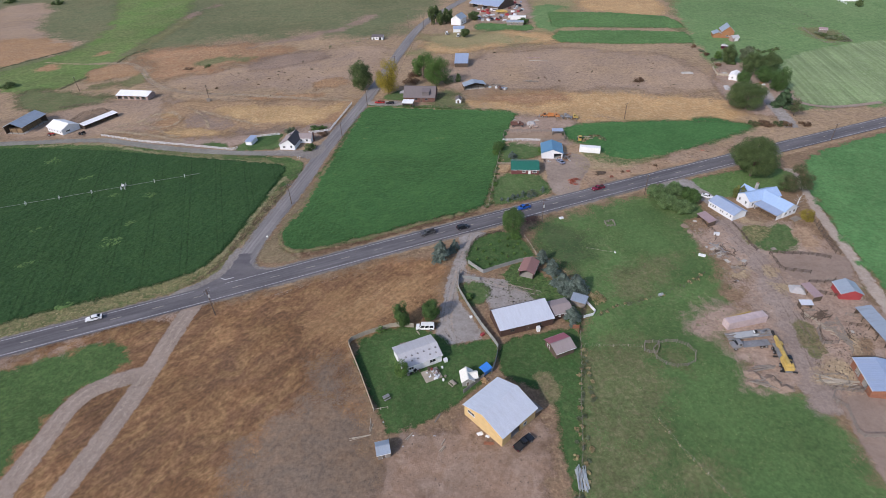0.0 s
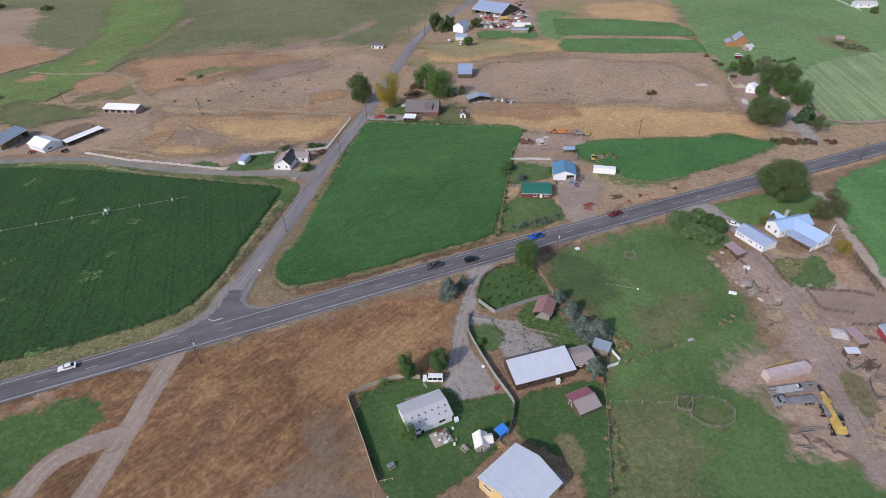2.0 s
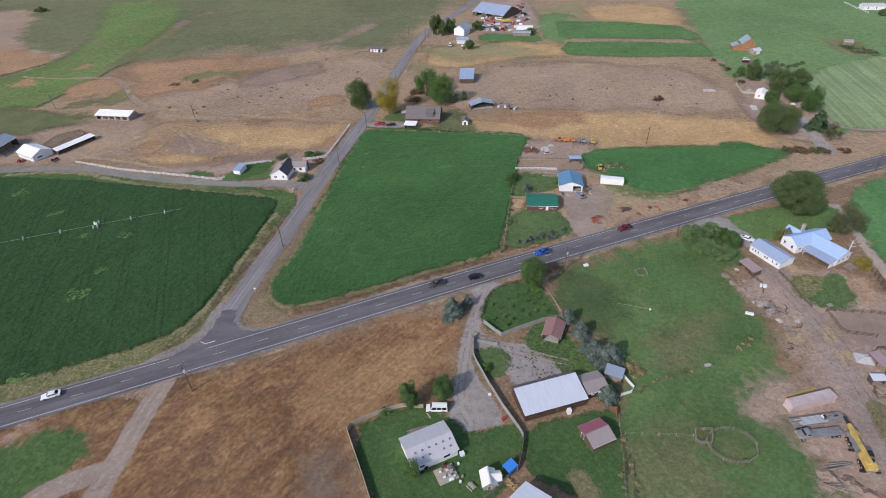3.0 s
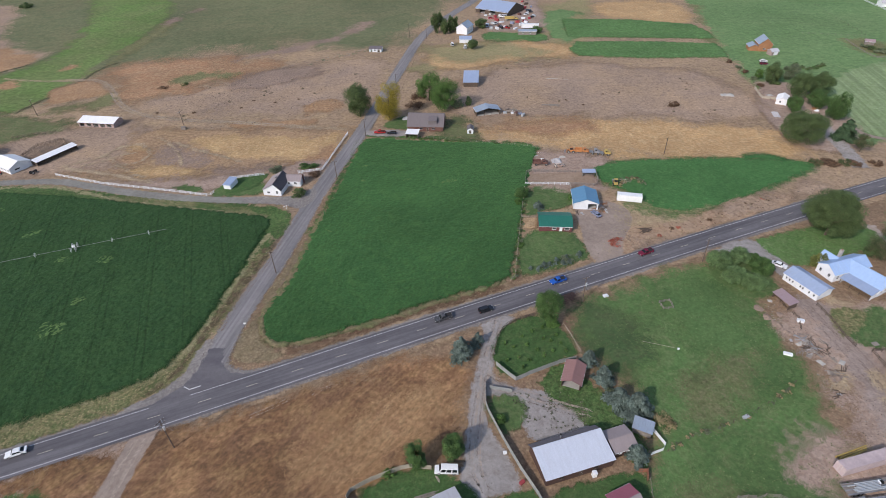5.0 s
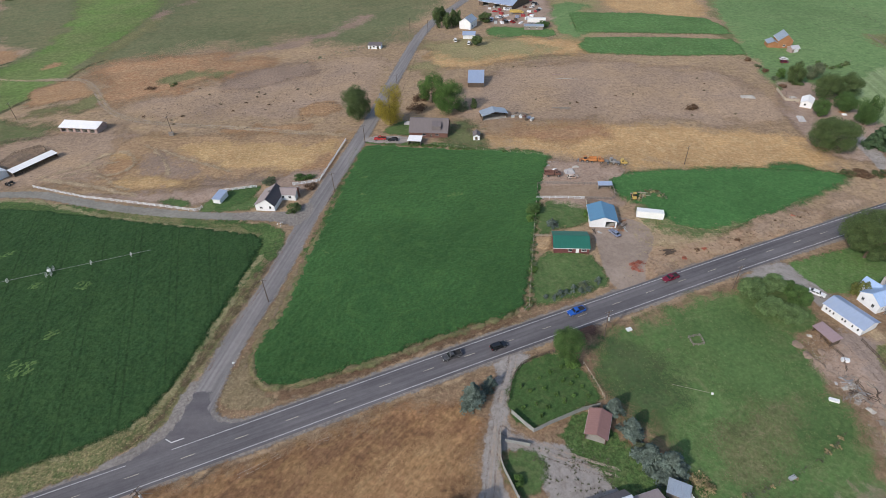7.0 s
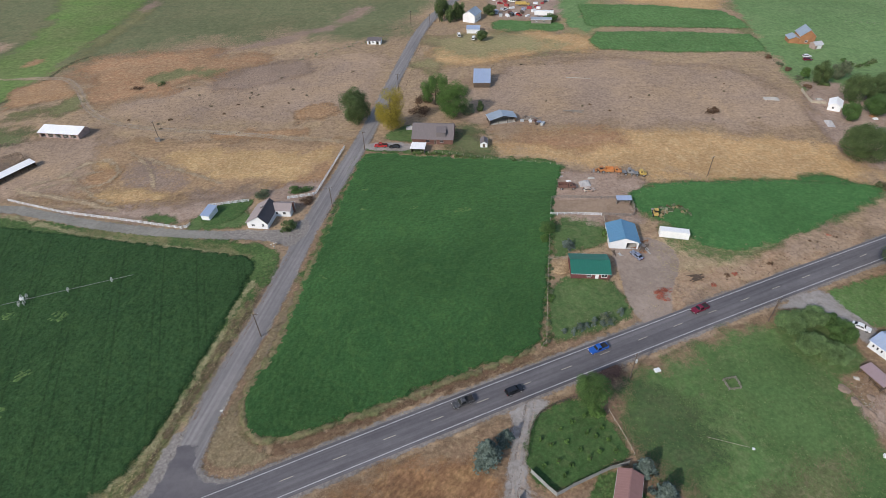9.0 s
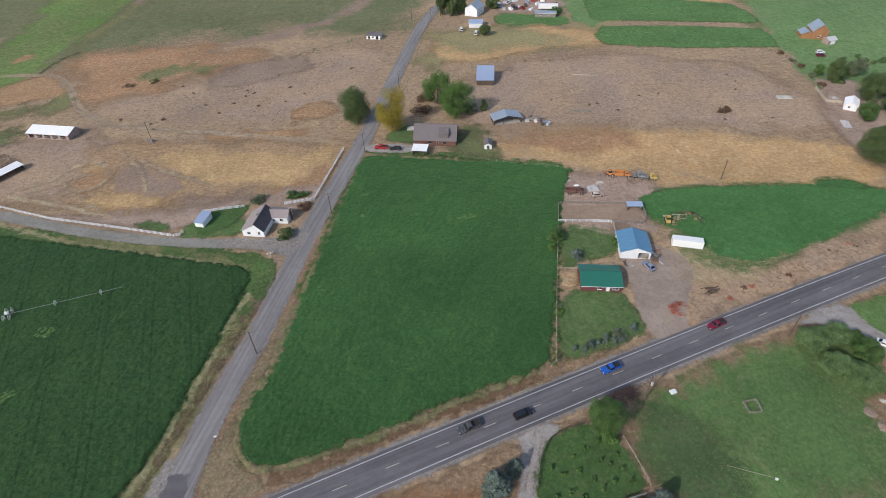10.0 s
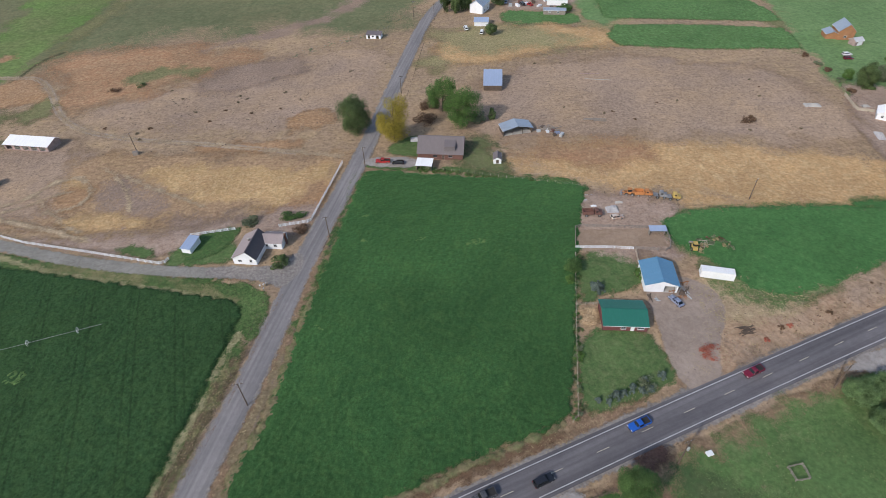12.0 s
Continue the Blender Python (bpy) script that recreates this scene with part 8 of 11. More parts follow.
def picnic_table(x, y, yaw, mat, label):
    t = thing("picnic_table", x, y, yaw, label, "table")
    part("tabletop", box(B(), 0, 0, 0.74, 1.9, 0.8, 0.06, bevel=0.015), M[mat], t)
    for s in (-1, 1):
        part("bench", box(B(), 0, s * 0.72, 0.44, 1.9, 0.28, 0.05), M[mat], t)
        bm = B()
        tube(bm, (s * 0.65, -0.8, 0), (s * 0.65, 0.15, 0.72), 0.05, 0.05, 6)
        tube(bm, (s * 0.65, 0.8, 0), (s * 0.65, -0.15, 0.72), 0.05, 0.05, 6)
        part("leg_frame", bm, M[mat], t)


picnic_table(-16.1, 91.0, 30, "grey_steel", "pale grey picnic table on the lawn")
picnic_table(1.2, 94.8, -50, "wood_pale", "pale wooden picnic table on the lawn")


def deck():
    x, y = -4.4, 98.2
    t = thing("deck", x, y, 23, "pale wooden deck at the back door", "deck")
    for i in range(12):
        bar("plank", t, (-2.4, -2.0 + i * 0.34, 0.3), (2.4, -2.0 + i * 0.34, 0.3), 0.32, 0.05, "wood_pale")
    for px in (-2.2, 2.2):
        for py in (-1.9, 1.7):
            bar("post", t, (px, py, -0.05), (px, py, 0.27), 0.12, 0.12, "wood")
    return x, y


DX, DY = deck()


def patio_chair(x, y, yaw, z, mat="white"):
    t = thing("patio_chair", x, y, yaw, "white plastic patio chair on the deck", "chair", "chairs on the deck", z=z)
    part("seat", box(B(), 0, 0, 0.42, 0.55, 0.55, 0.05, bevel=0.02), M[mat], t)
    part("backrest", box(B(), -0.27, 0, 0.72, 0.05, 0.55, 0.6, bevel=0.02), M[mat], t)
    for a in (-0.23, 0.23):
        for b in (-0.23, 0.23):
            part("leg", box(B(), a, b, 0.2, 0.05, 0.05, 0.4), M[mat], t)
    return t


first_chair = patio_chair(DX + 1.0, DY - 0.6, 30, 0.33)
for dx, dy, a in ((-0.4, -0.9, 200), (0.3, 0.8, 120), (1.5, 0.4, 300), (-1.2, 0.5, 80), (1.7, -1.1, 10)):
    copy_thing(first_chair, pose(DX + dx, DY + dy, 0.33, 0, 0, a))


def barbecue(x, y):
    t = thing("barbecue", x, y, 40, "black barbecue grill beside the house wall", "barbecue")
    part("bowl", box(B(), 0, 0, 0.85, 0.9, 0.5, 0.4, bevel=0.1), M["black_car"], t)
    for a in (-0.35, 0.35):
        part("leg", box(B(), a, 0, 0.33, 0.06, 0.4, 0.66), M["grey_steel"], t)


barbecue(-8.8, 99.5)


def crate(name, x, y, yaw, sx, sy, sz, mat, label, category, lid=None, z=0.0):
    """A box with a proud lid."""
    t = thing(name, x, y, yaw, label, category, z=z)
    part("body", box(B(), 0, 0, sz / 2, sx, sy, sz, bevel=0.03), M[mat], t)
    part("lid", box(B(), 0, 0, sz + 0.035, sx + 0.08, sy + 0.08, 0.06, bevel=0.02), M[lid or mat], t)
    return t


crate("cooling_unit", -0.4, 103.0, 20, 1.0, 1.0, 0.8, "white", "pale cooling unit beside the white house", "air conditioner")
PLAYHOUSE = house("playhouse", 5.1, 95.9, 96, 3.6, 3.0, 1.9, 3.0, "fence_grey", "roof_cream", "small playhouse with steep cream-white roofs", [("w", 1.0, 0.05, 0.8, 1.5, "plank")], over=0.3, rib=0, category="playhouse")
house("playhouse_wing", 6.6, 96.2, 6, 2.4, 2.2, 1.9, 2.7, "fence_grey", "roof_cream", "side gable of the playhouse", (), over=0.2, rib=0, category="playhouse", into=PLAYHOUSE)


def tarp_shelter(x, y, yaw):
    t = thing("tarp_shelter", x, y, yaw, "frame covered with a bright blue tarpaulin", "shelter")
    bm = B()
    slab(bm, [(-1.5, -1.1, 1.5), (1.5, -1.1, 1.5), (1.5, 1.1, 1.9), (-1.5, 1.1, 1.9)], 0.04)
    part("tarpaulin", bm, M["blue_tarp"], t, "bright blue tarpaulin")
    for a in (-1.4, 1.4):
        for b in (-1.0, 1.0):
            part("post", tube(B(), (a, b, 0), (a, b, 1.65), 0.05, 0.05, 6), M["wood"], t)
    part("side_sheet", box(B(), 0, -1.12, 0.9, 2.9, 0.03, 1.1), M["blue_tarp"], t)


tarp_shelter(10.3, 98.8, 40)


def log_pile(name, x, y, yaw, n, length, r, mat, label, rows=3, spread=0.2, category="wood pile", seed=0):
    """Stacked or tumbled logs, each a piece."""
    rs = random.Random(seed)
    t = thing(name, x, y, yaw, label, category)
    k = 0
    per = max(1, n // rows)
    for i in range(n):
        row = i // per
        yy = (i % per - per / 2) * r * 2.2 + rs.uniform(-r, r) * spread * 4
        a = rs.uniform(-spread, spread)
        l = length * rs.uniform(0.7, 1.1) / 2
        zc = r + row * r * 1.7
        dx = rs.uniform(-spread, spread) * length
        c, s = math.cos(a), math.sin(a)
        bm = tube(B(), (dx - l * c, yy - l * s, zc), (dx + l * c, yy + l * s, zc + rs.uniform(0, spread) * r), r * rs.uniform(0.8, 1.1), r * rs.uniform(0.6, 1.0), 7)
        part("log", bm, M[mat], t)
    return t


log_pile("firewood_pile", 10.0, 95.2, 40, 90, 0.6, 0.10, "split_wood", "tumbled heap of split tan firewood", 4, 1.2, seed=1)
log_pile("lumber_pile", 9.2, 76.6, -10, 9, 2.2, 0.09, "wood_red", "stack of red-stained lumber", 2, 0.15, seed=2)
log_pile("loose_poles", -22.3, 79.6, 14, 3, 5.5, 0.08, "wood_pale", "pale poles lying in dry grass", 1, 0.12, seed=3)
log_pile("loose_poles", -19.6, 82.7, 86, 4, 3.4, 0.07, "wood_pale", "pale poles beside the fence", 1, 0.2, seed=4)
log_pile("loose_poles", -3.3, 84.0, 52, 2, 3.0, 0.1, "wood", "weathered poles on the ground", 1, 0.2, seed=5)
log_pile("loose_poles", -9.7, 79.6, 50, 2, 2.6, 0.1, "wood_pale", "pale poles lying on the dirt", 1, 0.25, seed=6)
log_pile("fallen_branch", -2.0, 76.5, 75, 3, 2.0, 0.13, "wood_pale", "bleached forked branch on the ground", 1, 0.5, category="branch", seed=7)


def tarp_heap(name, x, y, yaw, sx, sy, h, mat, label, seed):
    """A crumpled sheet thrown over a heap."""
    rs = np.random.RandomState(seed)
    n = 12
    U, V = np.meshgrid(np.linspace(-1, 1, n), np.linspace(-1, 1, n), indexing="ij")
    R = np.maximum(np.abs(U), np.abs(V))
    Z = np.where(R >= 0.99, 0.02, h * (1 - R ** 2) * rs.uniform(0.75, 1.15, U.shape) + 0.05)
    P = np.stack([(U * sx / 2 + rs.normal(size=U.shape) * 0.05).ravel(), (V * sy / 2 + rs.normal(size=U.shape) * 0.05).ravel(), Z.ravel()], 1)
    idx = np.arange(n * n).reshape(n, n)
    F = np.stack([idx[:-1, :-1].ravel(), idx[1:, :-1].ravel(), idx[1:, 1:].ravel(), idx[:-1, 1:].ravel()], 1)
    ob = mesh_part(name, from_arrays(name, P, F), M[mat])
    ob.matrix_world = pose(x, y, 0.02, 0, 0, yaw)
    return tagged(ob, label, "tarpaulin")


tarp_heap("crumpled_sheet", 7.3, 79.4, 20, 1.9, 1.3, 0.5, "white", "crumpled white sheeting by the barn", 1)
tarp_heap("crumpled_sheet", 9.1, 78.6, -30, 1.4, 1.0, 0.4, "white", "crumpled white sheeting by the barn", 2)
tarp_heap("crumpled_sheet", -3.7, 79.3, 10, 0.9, 0.6, 0.3, "grey_tarp", "small pale scrap on the dirt", 3)
tarp_heap("crumpled_sheet", -8.9, 79.5, 10, 0.6, 0.5, 0.35, "white", "small white scrap on the dirt", 4)
tarp_heap("crumpled_sheet", -11.3, 76.7, 10, 0.7, 0.5, 0.3, "grey_tarp", "small pale scrap on the dirt", 5)
tarp_heap("crumpled_sheet", -16.5, 83.8, 10, 0.6, 0.5, 0.25, "white", "small white scrap on the grass", 6)
crate("white_tank_house", 27.0, 113.5, 10, 1.0, 0.9, 1.5, "white_clean", "small white tank box on the lawn", "tank box")
lean_to("barn_lean_to", 20.1, 86.6, 131, 6.6, 2.4, 1.5, 2.2, "wood_dark", "wood", "low grey lean-to at the ochre barn", "", rib=0)
house("brown_annex", 34.6, 121.0, 15, 5.6, 5.6, 2.3, 3.1, "brown_wall", "roof_brown", "brown-roofed annex of the long house", [("s", 1.0, 1.0, 0.9, 0.9, "window"), ("s", 3.0, 0.05, 0.9, 1.9, "door")], category="annex", rib=0)
lean_to("grey_shed", 41.4, 124.6, -28, 4.3, 3.0, 1.9, 2.3, "wood", "roof_steel", "grey metal-roofed shed beside the spruces", "")


def roof_vents():
    """Small dark vents on the shingle roof of the white house, and the flue of the long house."""
    for i in range(6):
        for j, yy in enumerate((-2.9, -1.4)):
            if (i + j) % 2 and i == 3:
                continue
            t = thing("roof_vent", 0, 0, 23, "small dark roof vent on shingles", "vent", "vents on the white house roof")
            q = Matrix.Translation((-8.2, 104.6, 0)) @ Matrix.Rotation(radians(23), 4, "Z") @ Vector((-4.4 + i * 1.75 + j * 0.5, yy, 0))
            t.location = (q.x, q.y, 2.75 + (yy + 4.1) / 4.1 * 1.1 + ground_at(-8.2, 104.6))
            part("cap", box(B(), 0, 0, 0.09, 0.36, 0.36, 0.14, bevel=0.03), M["grey_steel"], t)
            part("base", box(B(), 0, 0, -0.03, 0.5, 0.5, 0.12), M["roof_grey"], t)
    t = thing("chimney", 20.6, 121.2, 15, "short metal flue on the white roof", "chimney", z=4.1)
    part("flue", tube(B(), (0, 0, -0.3), (0, 0, 0.7), 0.2, 0.2, 10), M["grey_steel"], t)
    part("cap", tube(B(), (0, 0, 0.74), (0, 0, 0.86), 0.3, 0.12, 10), M["dark"], t)


roof_vents()

def brick_chimney(x, y, z, yaw, h, mat, label, base=0.0):
    t = thing("brick_chimney", x, y, yaw, label, "chimney", z=base)
    part("chimney_shaft", box(B(), 0, 0, (z + h) / 2 - base / 2, 0.6, 0.6, z + h - base, bevel=0.03), M[mat], t)
    part("cap", box(B(), 0, 0, z + h - base + 0.05, 0.74, 0.74, 0.10, bevel=0.02), M["concrete"], t)


brick_chimney(-72.2, 247.0, 4.0, 81, 1.6, "roof_grey", "dark chimney on the cottage roof", 3.6)
brick_chimney(-61.9, 250.4, 2.8, -7, 1.8, "brick", "red brick chimney at the end of the cottage wing")


def mailbox(x, y, yaw, mat):
    t = thing("mailbox", x, y, yaw, "pale rural mailbox on a wooden post", "mailbox", "mailboxes at the lane")
    part("post", box(B(), 0, 0, 0.55, 0.1, 0.1, 1.1), M["wood"], t)
    part("box", box(B(), 0, 0, 1.25, 0.55, 0.28, 0.3, bevel=0.08), M[mat], t)
    part("flag", box(B(), 0.05, 0.16, 1.42, 0.05, 0.02, 0.22), M["red_wall"], t)


for px, py, mat in ((-65.3, 230.8, "white_clean"), (-64.7, 231.2, "galv"), (-66.2, 230.4, "white_clean"), (-64.9, 229.2, "galv")):
    mailbox(px, py, 80, mat)


def road_sign(x, y, yaw):
    """A small sign plate on a thin post, seen from its pale back."""
    t = thing("road_sign", x, y, yaw, "pale sign plate on a thin post beside the side road", "sign")
    part("post", box(B(), 0, 0, 0.95, 0.07, 0.05, 1.9), M["galv"], t)
    part("plate", box(B(), 0, -0.05, 1.75, 0.7, 0.03, 0.6, bevel=0.012), M["white_clean"], t, "pale sign plate")


road_sign(-64.6, 165.2, 12)

# odds and ends on and round the deck
for i, (dx, dy, w, hgt, mat) in enumerate(((1.4, -1.5, 0.7, 0.4, "white_clean"), (2.0, -0.8, 0.5, 0.5, "white"), (0.9, -1.7, 0.5, 0.3, "white_clean"), (1.8, 0.9, 0.8, 0.5, "wood_dark"), (0.9, 1.4, 0.6, 0.7, "grey_steel"), (0.1, 1.6, 0.5, 0.5, "red_wall"), (-0.7, 1.7, 0.9, 0.6, "wood_dark"), (1.3, 0.2, 0.5, 0.4, "pink_box"))):
    crate("storage_box", DX + dx, DY + dy, i * 47, w, w * 0.7, hgt, mat, "small box or bin among clutter on the deck", "box", z=0.33)
for i, (px, py, mat) in enumerate(((-9.9, 98.8, "dark"), (-10.6, 98.4, "grey_steel"), (-7.6, 99.7, "wood_dark"), (-1.4, 100.6, "white"), (-0.6, 97.4, "wood"), (-1.2, 96.1, "white_clean"))):
    crate("garden_bin", px, py, 20 + i * 31, 0.5, 0.4, 0.45 + 0.1 * (i % 3), mat, "old bin or box beside the house wall", "bin")
crate("garden_cart", 10.6, 112.5, 35, 1.2, 0.7, 0.6, "red_wall", "small red garden cart beside the fence", "cart")
crate("feed_box", 7.7, 120.0, 10, 0.8, 0.6, 0.5, "white_clean", "small white box beside the drive", "box")
log_pile("loose_boards", -10.9, 110.6, 17, 5, 5.5, 0.09, "wood", "weathered boards along the house wall", 1, 0.06, seed=61)
log_pile("loose_boards", -8.1, 114.4, -60, 3, 1.6, 0.08, "wood_pale", "pale boards beside the parked van", 1, 0.1, seed=62)

# ---- homestead: plants ----
tree("maple_tree", 130.2, 199.4, 16.4, 8.8, "leaf_dark", "huge dark green spreading maple by the highway", 1, 0.5, 0.05, 13000, 80, 0.30)
tree("young_tree", -12.9, 117.4, 9.2, 2.3, "leaf", "upright dark green young tree by the fence", 2, 0.15, 0.08, 2600, 22, 0.26)
tree("round_tree", -4.0, 119.7, 7.0, 2.8, "leaf", "round green tree beside the van", 3, 0.18, 0.1, 2600, 24, 0.26)
tree("small_tree", -12.4, 97.5, 6.8, 2.1, "leaf_bright", "small light green tree at the house corner", 4, 0.12, 0.12, 1500, 18, 0.2)
bush("fence_bush", -19.3, 116.1, 1.6, 1.5, "leaf_bright", "pale green bush at the fence", 5, 600)
bush("round_bush", 7.5, 128.6, 1.7, 1.5, "leaf_bright", "round green bush beside the drive", 6, 700)
for i, spot in enumerate([(33.3, 145.4, 7.4, 2.2), (35.6, 139.4, 7.9, 2.7), (37.8, 133.0, 6.7, 3.0), (41.4, 129.8, 9.0, 3.8), (37.4, 117.0, 6.9, 2.7)]):
    conifer("blue_spruce", *spot, "spruce", "blue-grey spruce beside the pasture fence", 20 + i, 3800, 0.24, "row of blue spruces")
bush("dead_bush", 36.7, 135.5, 1.6, 1.5, "sage", "pale grey bush between the spruces", 27, 500)
bush("tall_weeds", 47.6, 126.4, 1.3, 2.6, "straw", "tall straw weeds behind the shed", 28, 900, 14, 0.2, 3.4, category="weeds")
conifer("blue_spruce", -0.8, 150.4, 9.5, 3.0, "spruce", "blue-grey spruce by the drive mouth", 30, 3000, 0.24)
conifer("blue_spruce", 4.0, 154.6, 5.9, 1.9, "spruce", "smaller grey-green spruce by the drive mouth", 31, 1500, 0.22)
tree("roadside_tree", 25.6, 163.2, 11.2, 4.0, "leaf", "green roadside tree above the orchard", 32, 0.2, 0.1, 4200, 30, 0.27)
bush("bright_bush", 26.9, 161.2, 3.2, 2.3, "leaf_bright", "bright green shrub under the roadside tree", 33, 1500, 16, 0.22)
for i, (px, py) in enumerate([(17.0, 156.8), (20.4, 158.5), (22.9, 155.5), (18.0, 153.3), (24.9, 154.4), (14.1, 152.8), (20.6, 151.3), (24.8, 150.4), (15.0, 148.6), (17.7, 147.6), (27.7, 153.4), (28.5, 150.6), (11.7, 147.9), (23.7, 159.9), (12.1, 154.2), (26.9, 156.6), (15.8, 145.1), (22.3, 149.1)]):
    bush("orchard_seedling", px, py, 0.9 + 0.25 * (i % 3), 0.5 + 0.1 * (i % 2), "leaf_bright", "young fruit bush in the orchard grass", 40 + i, 140, 6, 0.16, group="seedlings in the orchard")
for i in range(26):
    rs = random.Random(60 + i)
    q = [(37.6, 107.6), (37.3, 99.3), (36.0, 88.0), (31.5, 73.0), (29.0, 62.0)]
    u = rs.uniform(0, 3.99)
    k = int(u)
    f = u - k
    bush("fence_weeds", q[k][0] * (1 - f) + q[k + 1][0] * f + rs.uniform(0.2, 1.6), q[k][1] * (1 - f) + q[k + 1][1] * f, 0.4, 0.6, "sage" if i % 2 else "straw", "tangled weeds along the wire fence", 70 + i, 220, 8, 0.18, group="weeds along the fence", category="weeds")

# ---- pasture gear ----
def ring_pen(x, y, r, label, n=9, squash=0.75):
    pts = [(x + r * math.cos(2 * math.pi * i / n), y + r * squash * math.sin(2 * math.pi * i / n)) for i in range(n)]
    return fence("round_pen", pts, label, "wood", 1.5, 3.0, (0.4, 0.8, 1.2), 0.1, (0.05, 0.07), closed=True)


ring_pen(63.0, 102.4, 5.8, "round pole pen in the pasture", squash=0.86)
patch("pen_dirt", [(p[0], p[1]) for p in [(59.1, 104.5), (64.4, 105.5), (68.0, 102.1), (64.6, 98.4), (59.8, 99.1)]], M["worn_grass"], "trodden olive ground inside the round pen", "ground", 0.6)
fence("square_pen", [(56.1, 106.8), (60.1, 107.1), (58.9, 103.0), (54.8, 103.2)], "small square pole pen", "wood", 1.5, 2.2, (0.4, 0.8, 1.2), closed=True)
wire_fence("pasture_fence", [(45.5, 118.6), (52.4, 122.2), (59.4, 124.2), (68.0, 127.1), (80.7, 133.4), (85.8, 137.1)], "thin wire fence across the pasture", seed=11)
wire_fence("pasture_fence", [(39.1, 106.6), (47.1, 106.0), (55.5, 105.3)], "thin wire fence to the pen", "wood_pale", seed=12)
wire_fence("pasture_fence", [(51.4, 81.4), (53.6, 74.2), (56.6, 68.3), (60.0, 61.5), (61.9, 55.3)], "thin wire fence in the pasture", "wood_pale", seed=13)
crate("water_trough", 67.6, 126.9, 20, 1.6, 0.8, 0.5, "galv", "galvanised water trough at the fence", "trough")
crate("white_lid_box", 45.4, 172.4, 15, 1.5, 1.1, 0.35, "white_clean", "white well cover box in the grass", "cover")
crate("white_bench_box", 88.3, 146.1, -25, 2.2, 0.9, 0.5, "white_clean", "white feed trough at the yard edge", "trough")
fence("hay_feeder", [(60.7, 168.4), (64.0, 169.0), (64.3, 165.8), (61.0, 165.2)], "weathered wooden hay feeder frame", "wood", 1.1, 1.7, (0.4, 0.7, 1.0), 0.12, (0.05, 0.1), category="feeder", closed=True)
log_pile("irrigation_pipe", 54.8, 151.7, -20, 1, 10.5, 0.05, "wood_pale", "long tan irrigation hose on the grass", 1, 0.0, category="pipe")
crate("pipe_head", 59.6, 149.6, -20, 0.5, 0.4, 0.35, "white_clean", "white valve box at the pipe's end", "valve")

# ---- highway vehicles ----
car("black_sedan", 7.7, 167.9, 22, "black_car", "black car on the highway", "suv", z=ROAD_Z)
car("white_sedan", -109.1, 125.3, 201, "white_clean", "white car on the highway", "sedan", z=ROAD_Z)
car("blue_pickup", 31.9, 179.9, 202, "blue_car", "bright blue pickup on the highway", "pickup", z=ROAD_Z)
car("grey_pickup", -5.4, 165.1, 202, "silver_car", "dark grey pickup on the highway", "pickup", z=ROAD_Z)
car("maroon_car", 64.4, 192.7, 202, "maroon_car", "maroon pickup on the highway", "pickup", z=ROAD_Z)

# ---- utility poles ----
utility_pole(-71.5, 125.3, 10.5, 60, "dark pole with crossarms and a transformer", 2, True, (3.2, 4.0))
utility_pole(37.8, 170.6, 9.6, 20, "brown pole with a street lamp and transformer", 1, True)
utility_pole(81.9, 187.5, 9.0, 20, "leaning brown highway pole")
utility_pole(-60.9, 190.3, 9.0, 10, "thin pole beside the side road")
utility_pole(-48.2, 252.4, 8.6, 10, "pole with a lamp beside the side road")
utility_pole(-39.4, 293.7, 8.6, 10, "dark pole beside the side road")
utility_pole(-26.7, 354.8, 8.6, 10, "dark pole beside the side road")
utility_pole(-8.9, 450.5, 9.0, 10, "far dark pole beside the side road")
utility_pole(-21.3, 457.5, 9.0, 10, "far dark pole beside the side road")
utility_pole(-133.7, 311.3, 9.0, 80, "leaning dark pole in the dry pasture")
utility_pole(95.9, 263.2, 8.2, 40, "thin leaning pole in golden grass")
utility_pole(182.0, 229.2, 8.6, 20, "brown pole beside the highway")
utility_pole(-222.2, 334.9, 9.0, 80, "dark pole beyond the sheds")
crate("pole_box", -133.6, 309.8, 10, 2.0, 1.6, 1.4, "wood", "small wooden pump box under the pole", "pump box")

# ---- white and wooden fences north of the highway ----
fence("white_lane_fence", [(-174.9, 265.5), (-149.7, 255.9), (-124.3, 249.3), (-99.4, 242.4), (-98.4, 244.9)], "white three-rail fence along the lane", "white", 1.25, 2.5, (0.4, 0.8, 1.2), 0.13, (0.05, 0.14))
fence("white_road_fence", [(-48.5, 296.8), (-51.4, 282.5), (-53.5, 272.3), (-55.8, 260.9), (-66.0, 259.0)], "white rail fence along the side road", "white", 1.35, 1.5, (0.35, 0.75, 1.15), 0.18, (0.06, 0.16))
fence("white_yard_fence", [(-94.8, 256.1), (-80.6, 258.3)], "white rail fence of the cottage yard", "white", 1.2, 2.4, (0.4, 0.8, 1.15), 0.12, (0.05, 0.14))
wire_fence("field_fence", [(-18.1, 290.1), (-2.9, 287.1), (10.7, 282.8), (39.2, 275.0)], "pale wire fence at the field's end", "wood_pale", 1.2, 3.0, 21)
wire_fence("field_fence", [(30.0, 238.8), (23.2, 206.1), (18.4, 182.1)], "old wire fence beside the alfalfa", "wood_pale", 1.2, 3.0, 22)
fence("fence_brace", [(18.7, 183.5), (17.1, 181.7)], "pale corner brace of the field fence", "wood_pale", 1.2, 1.6, (0.6, 1.1))
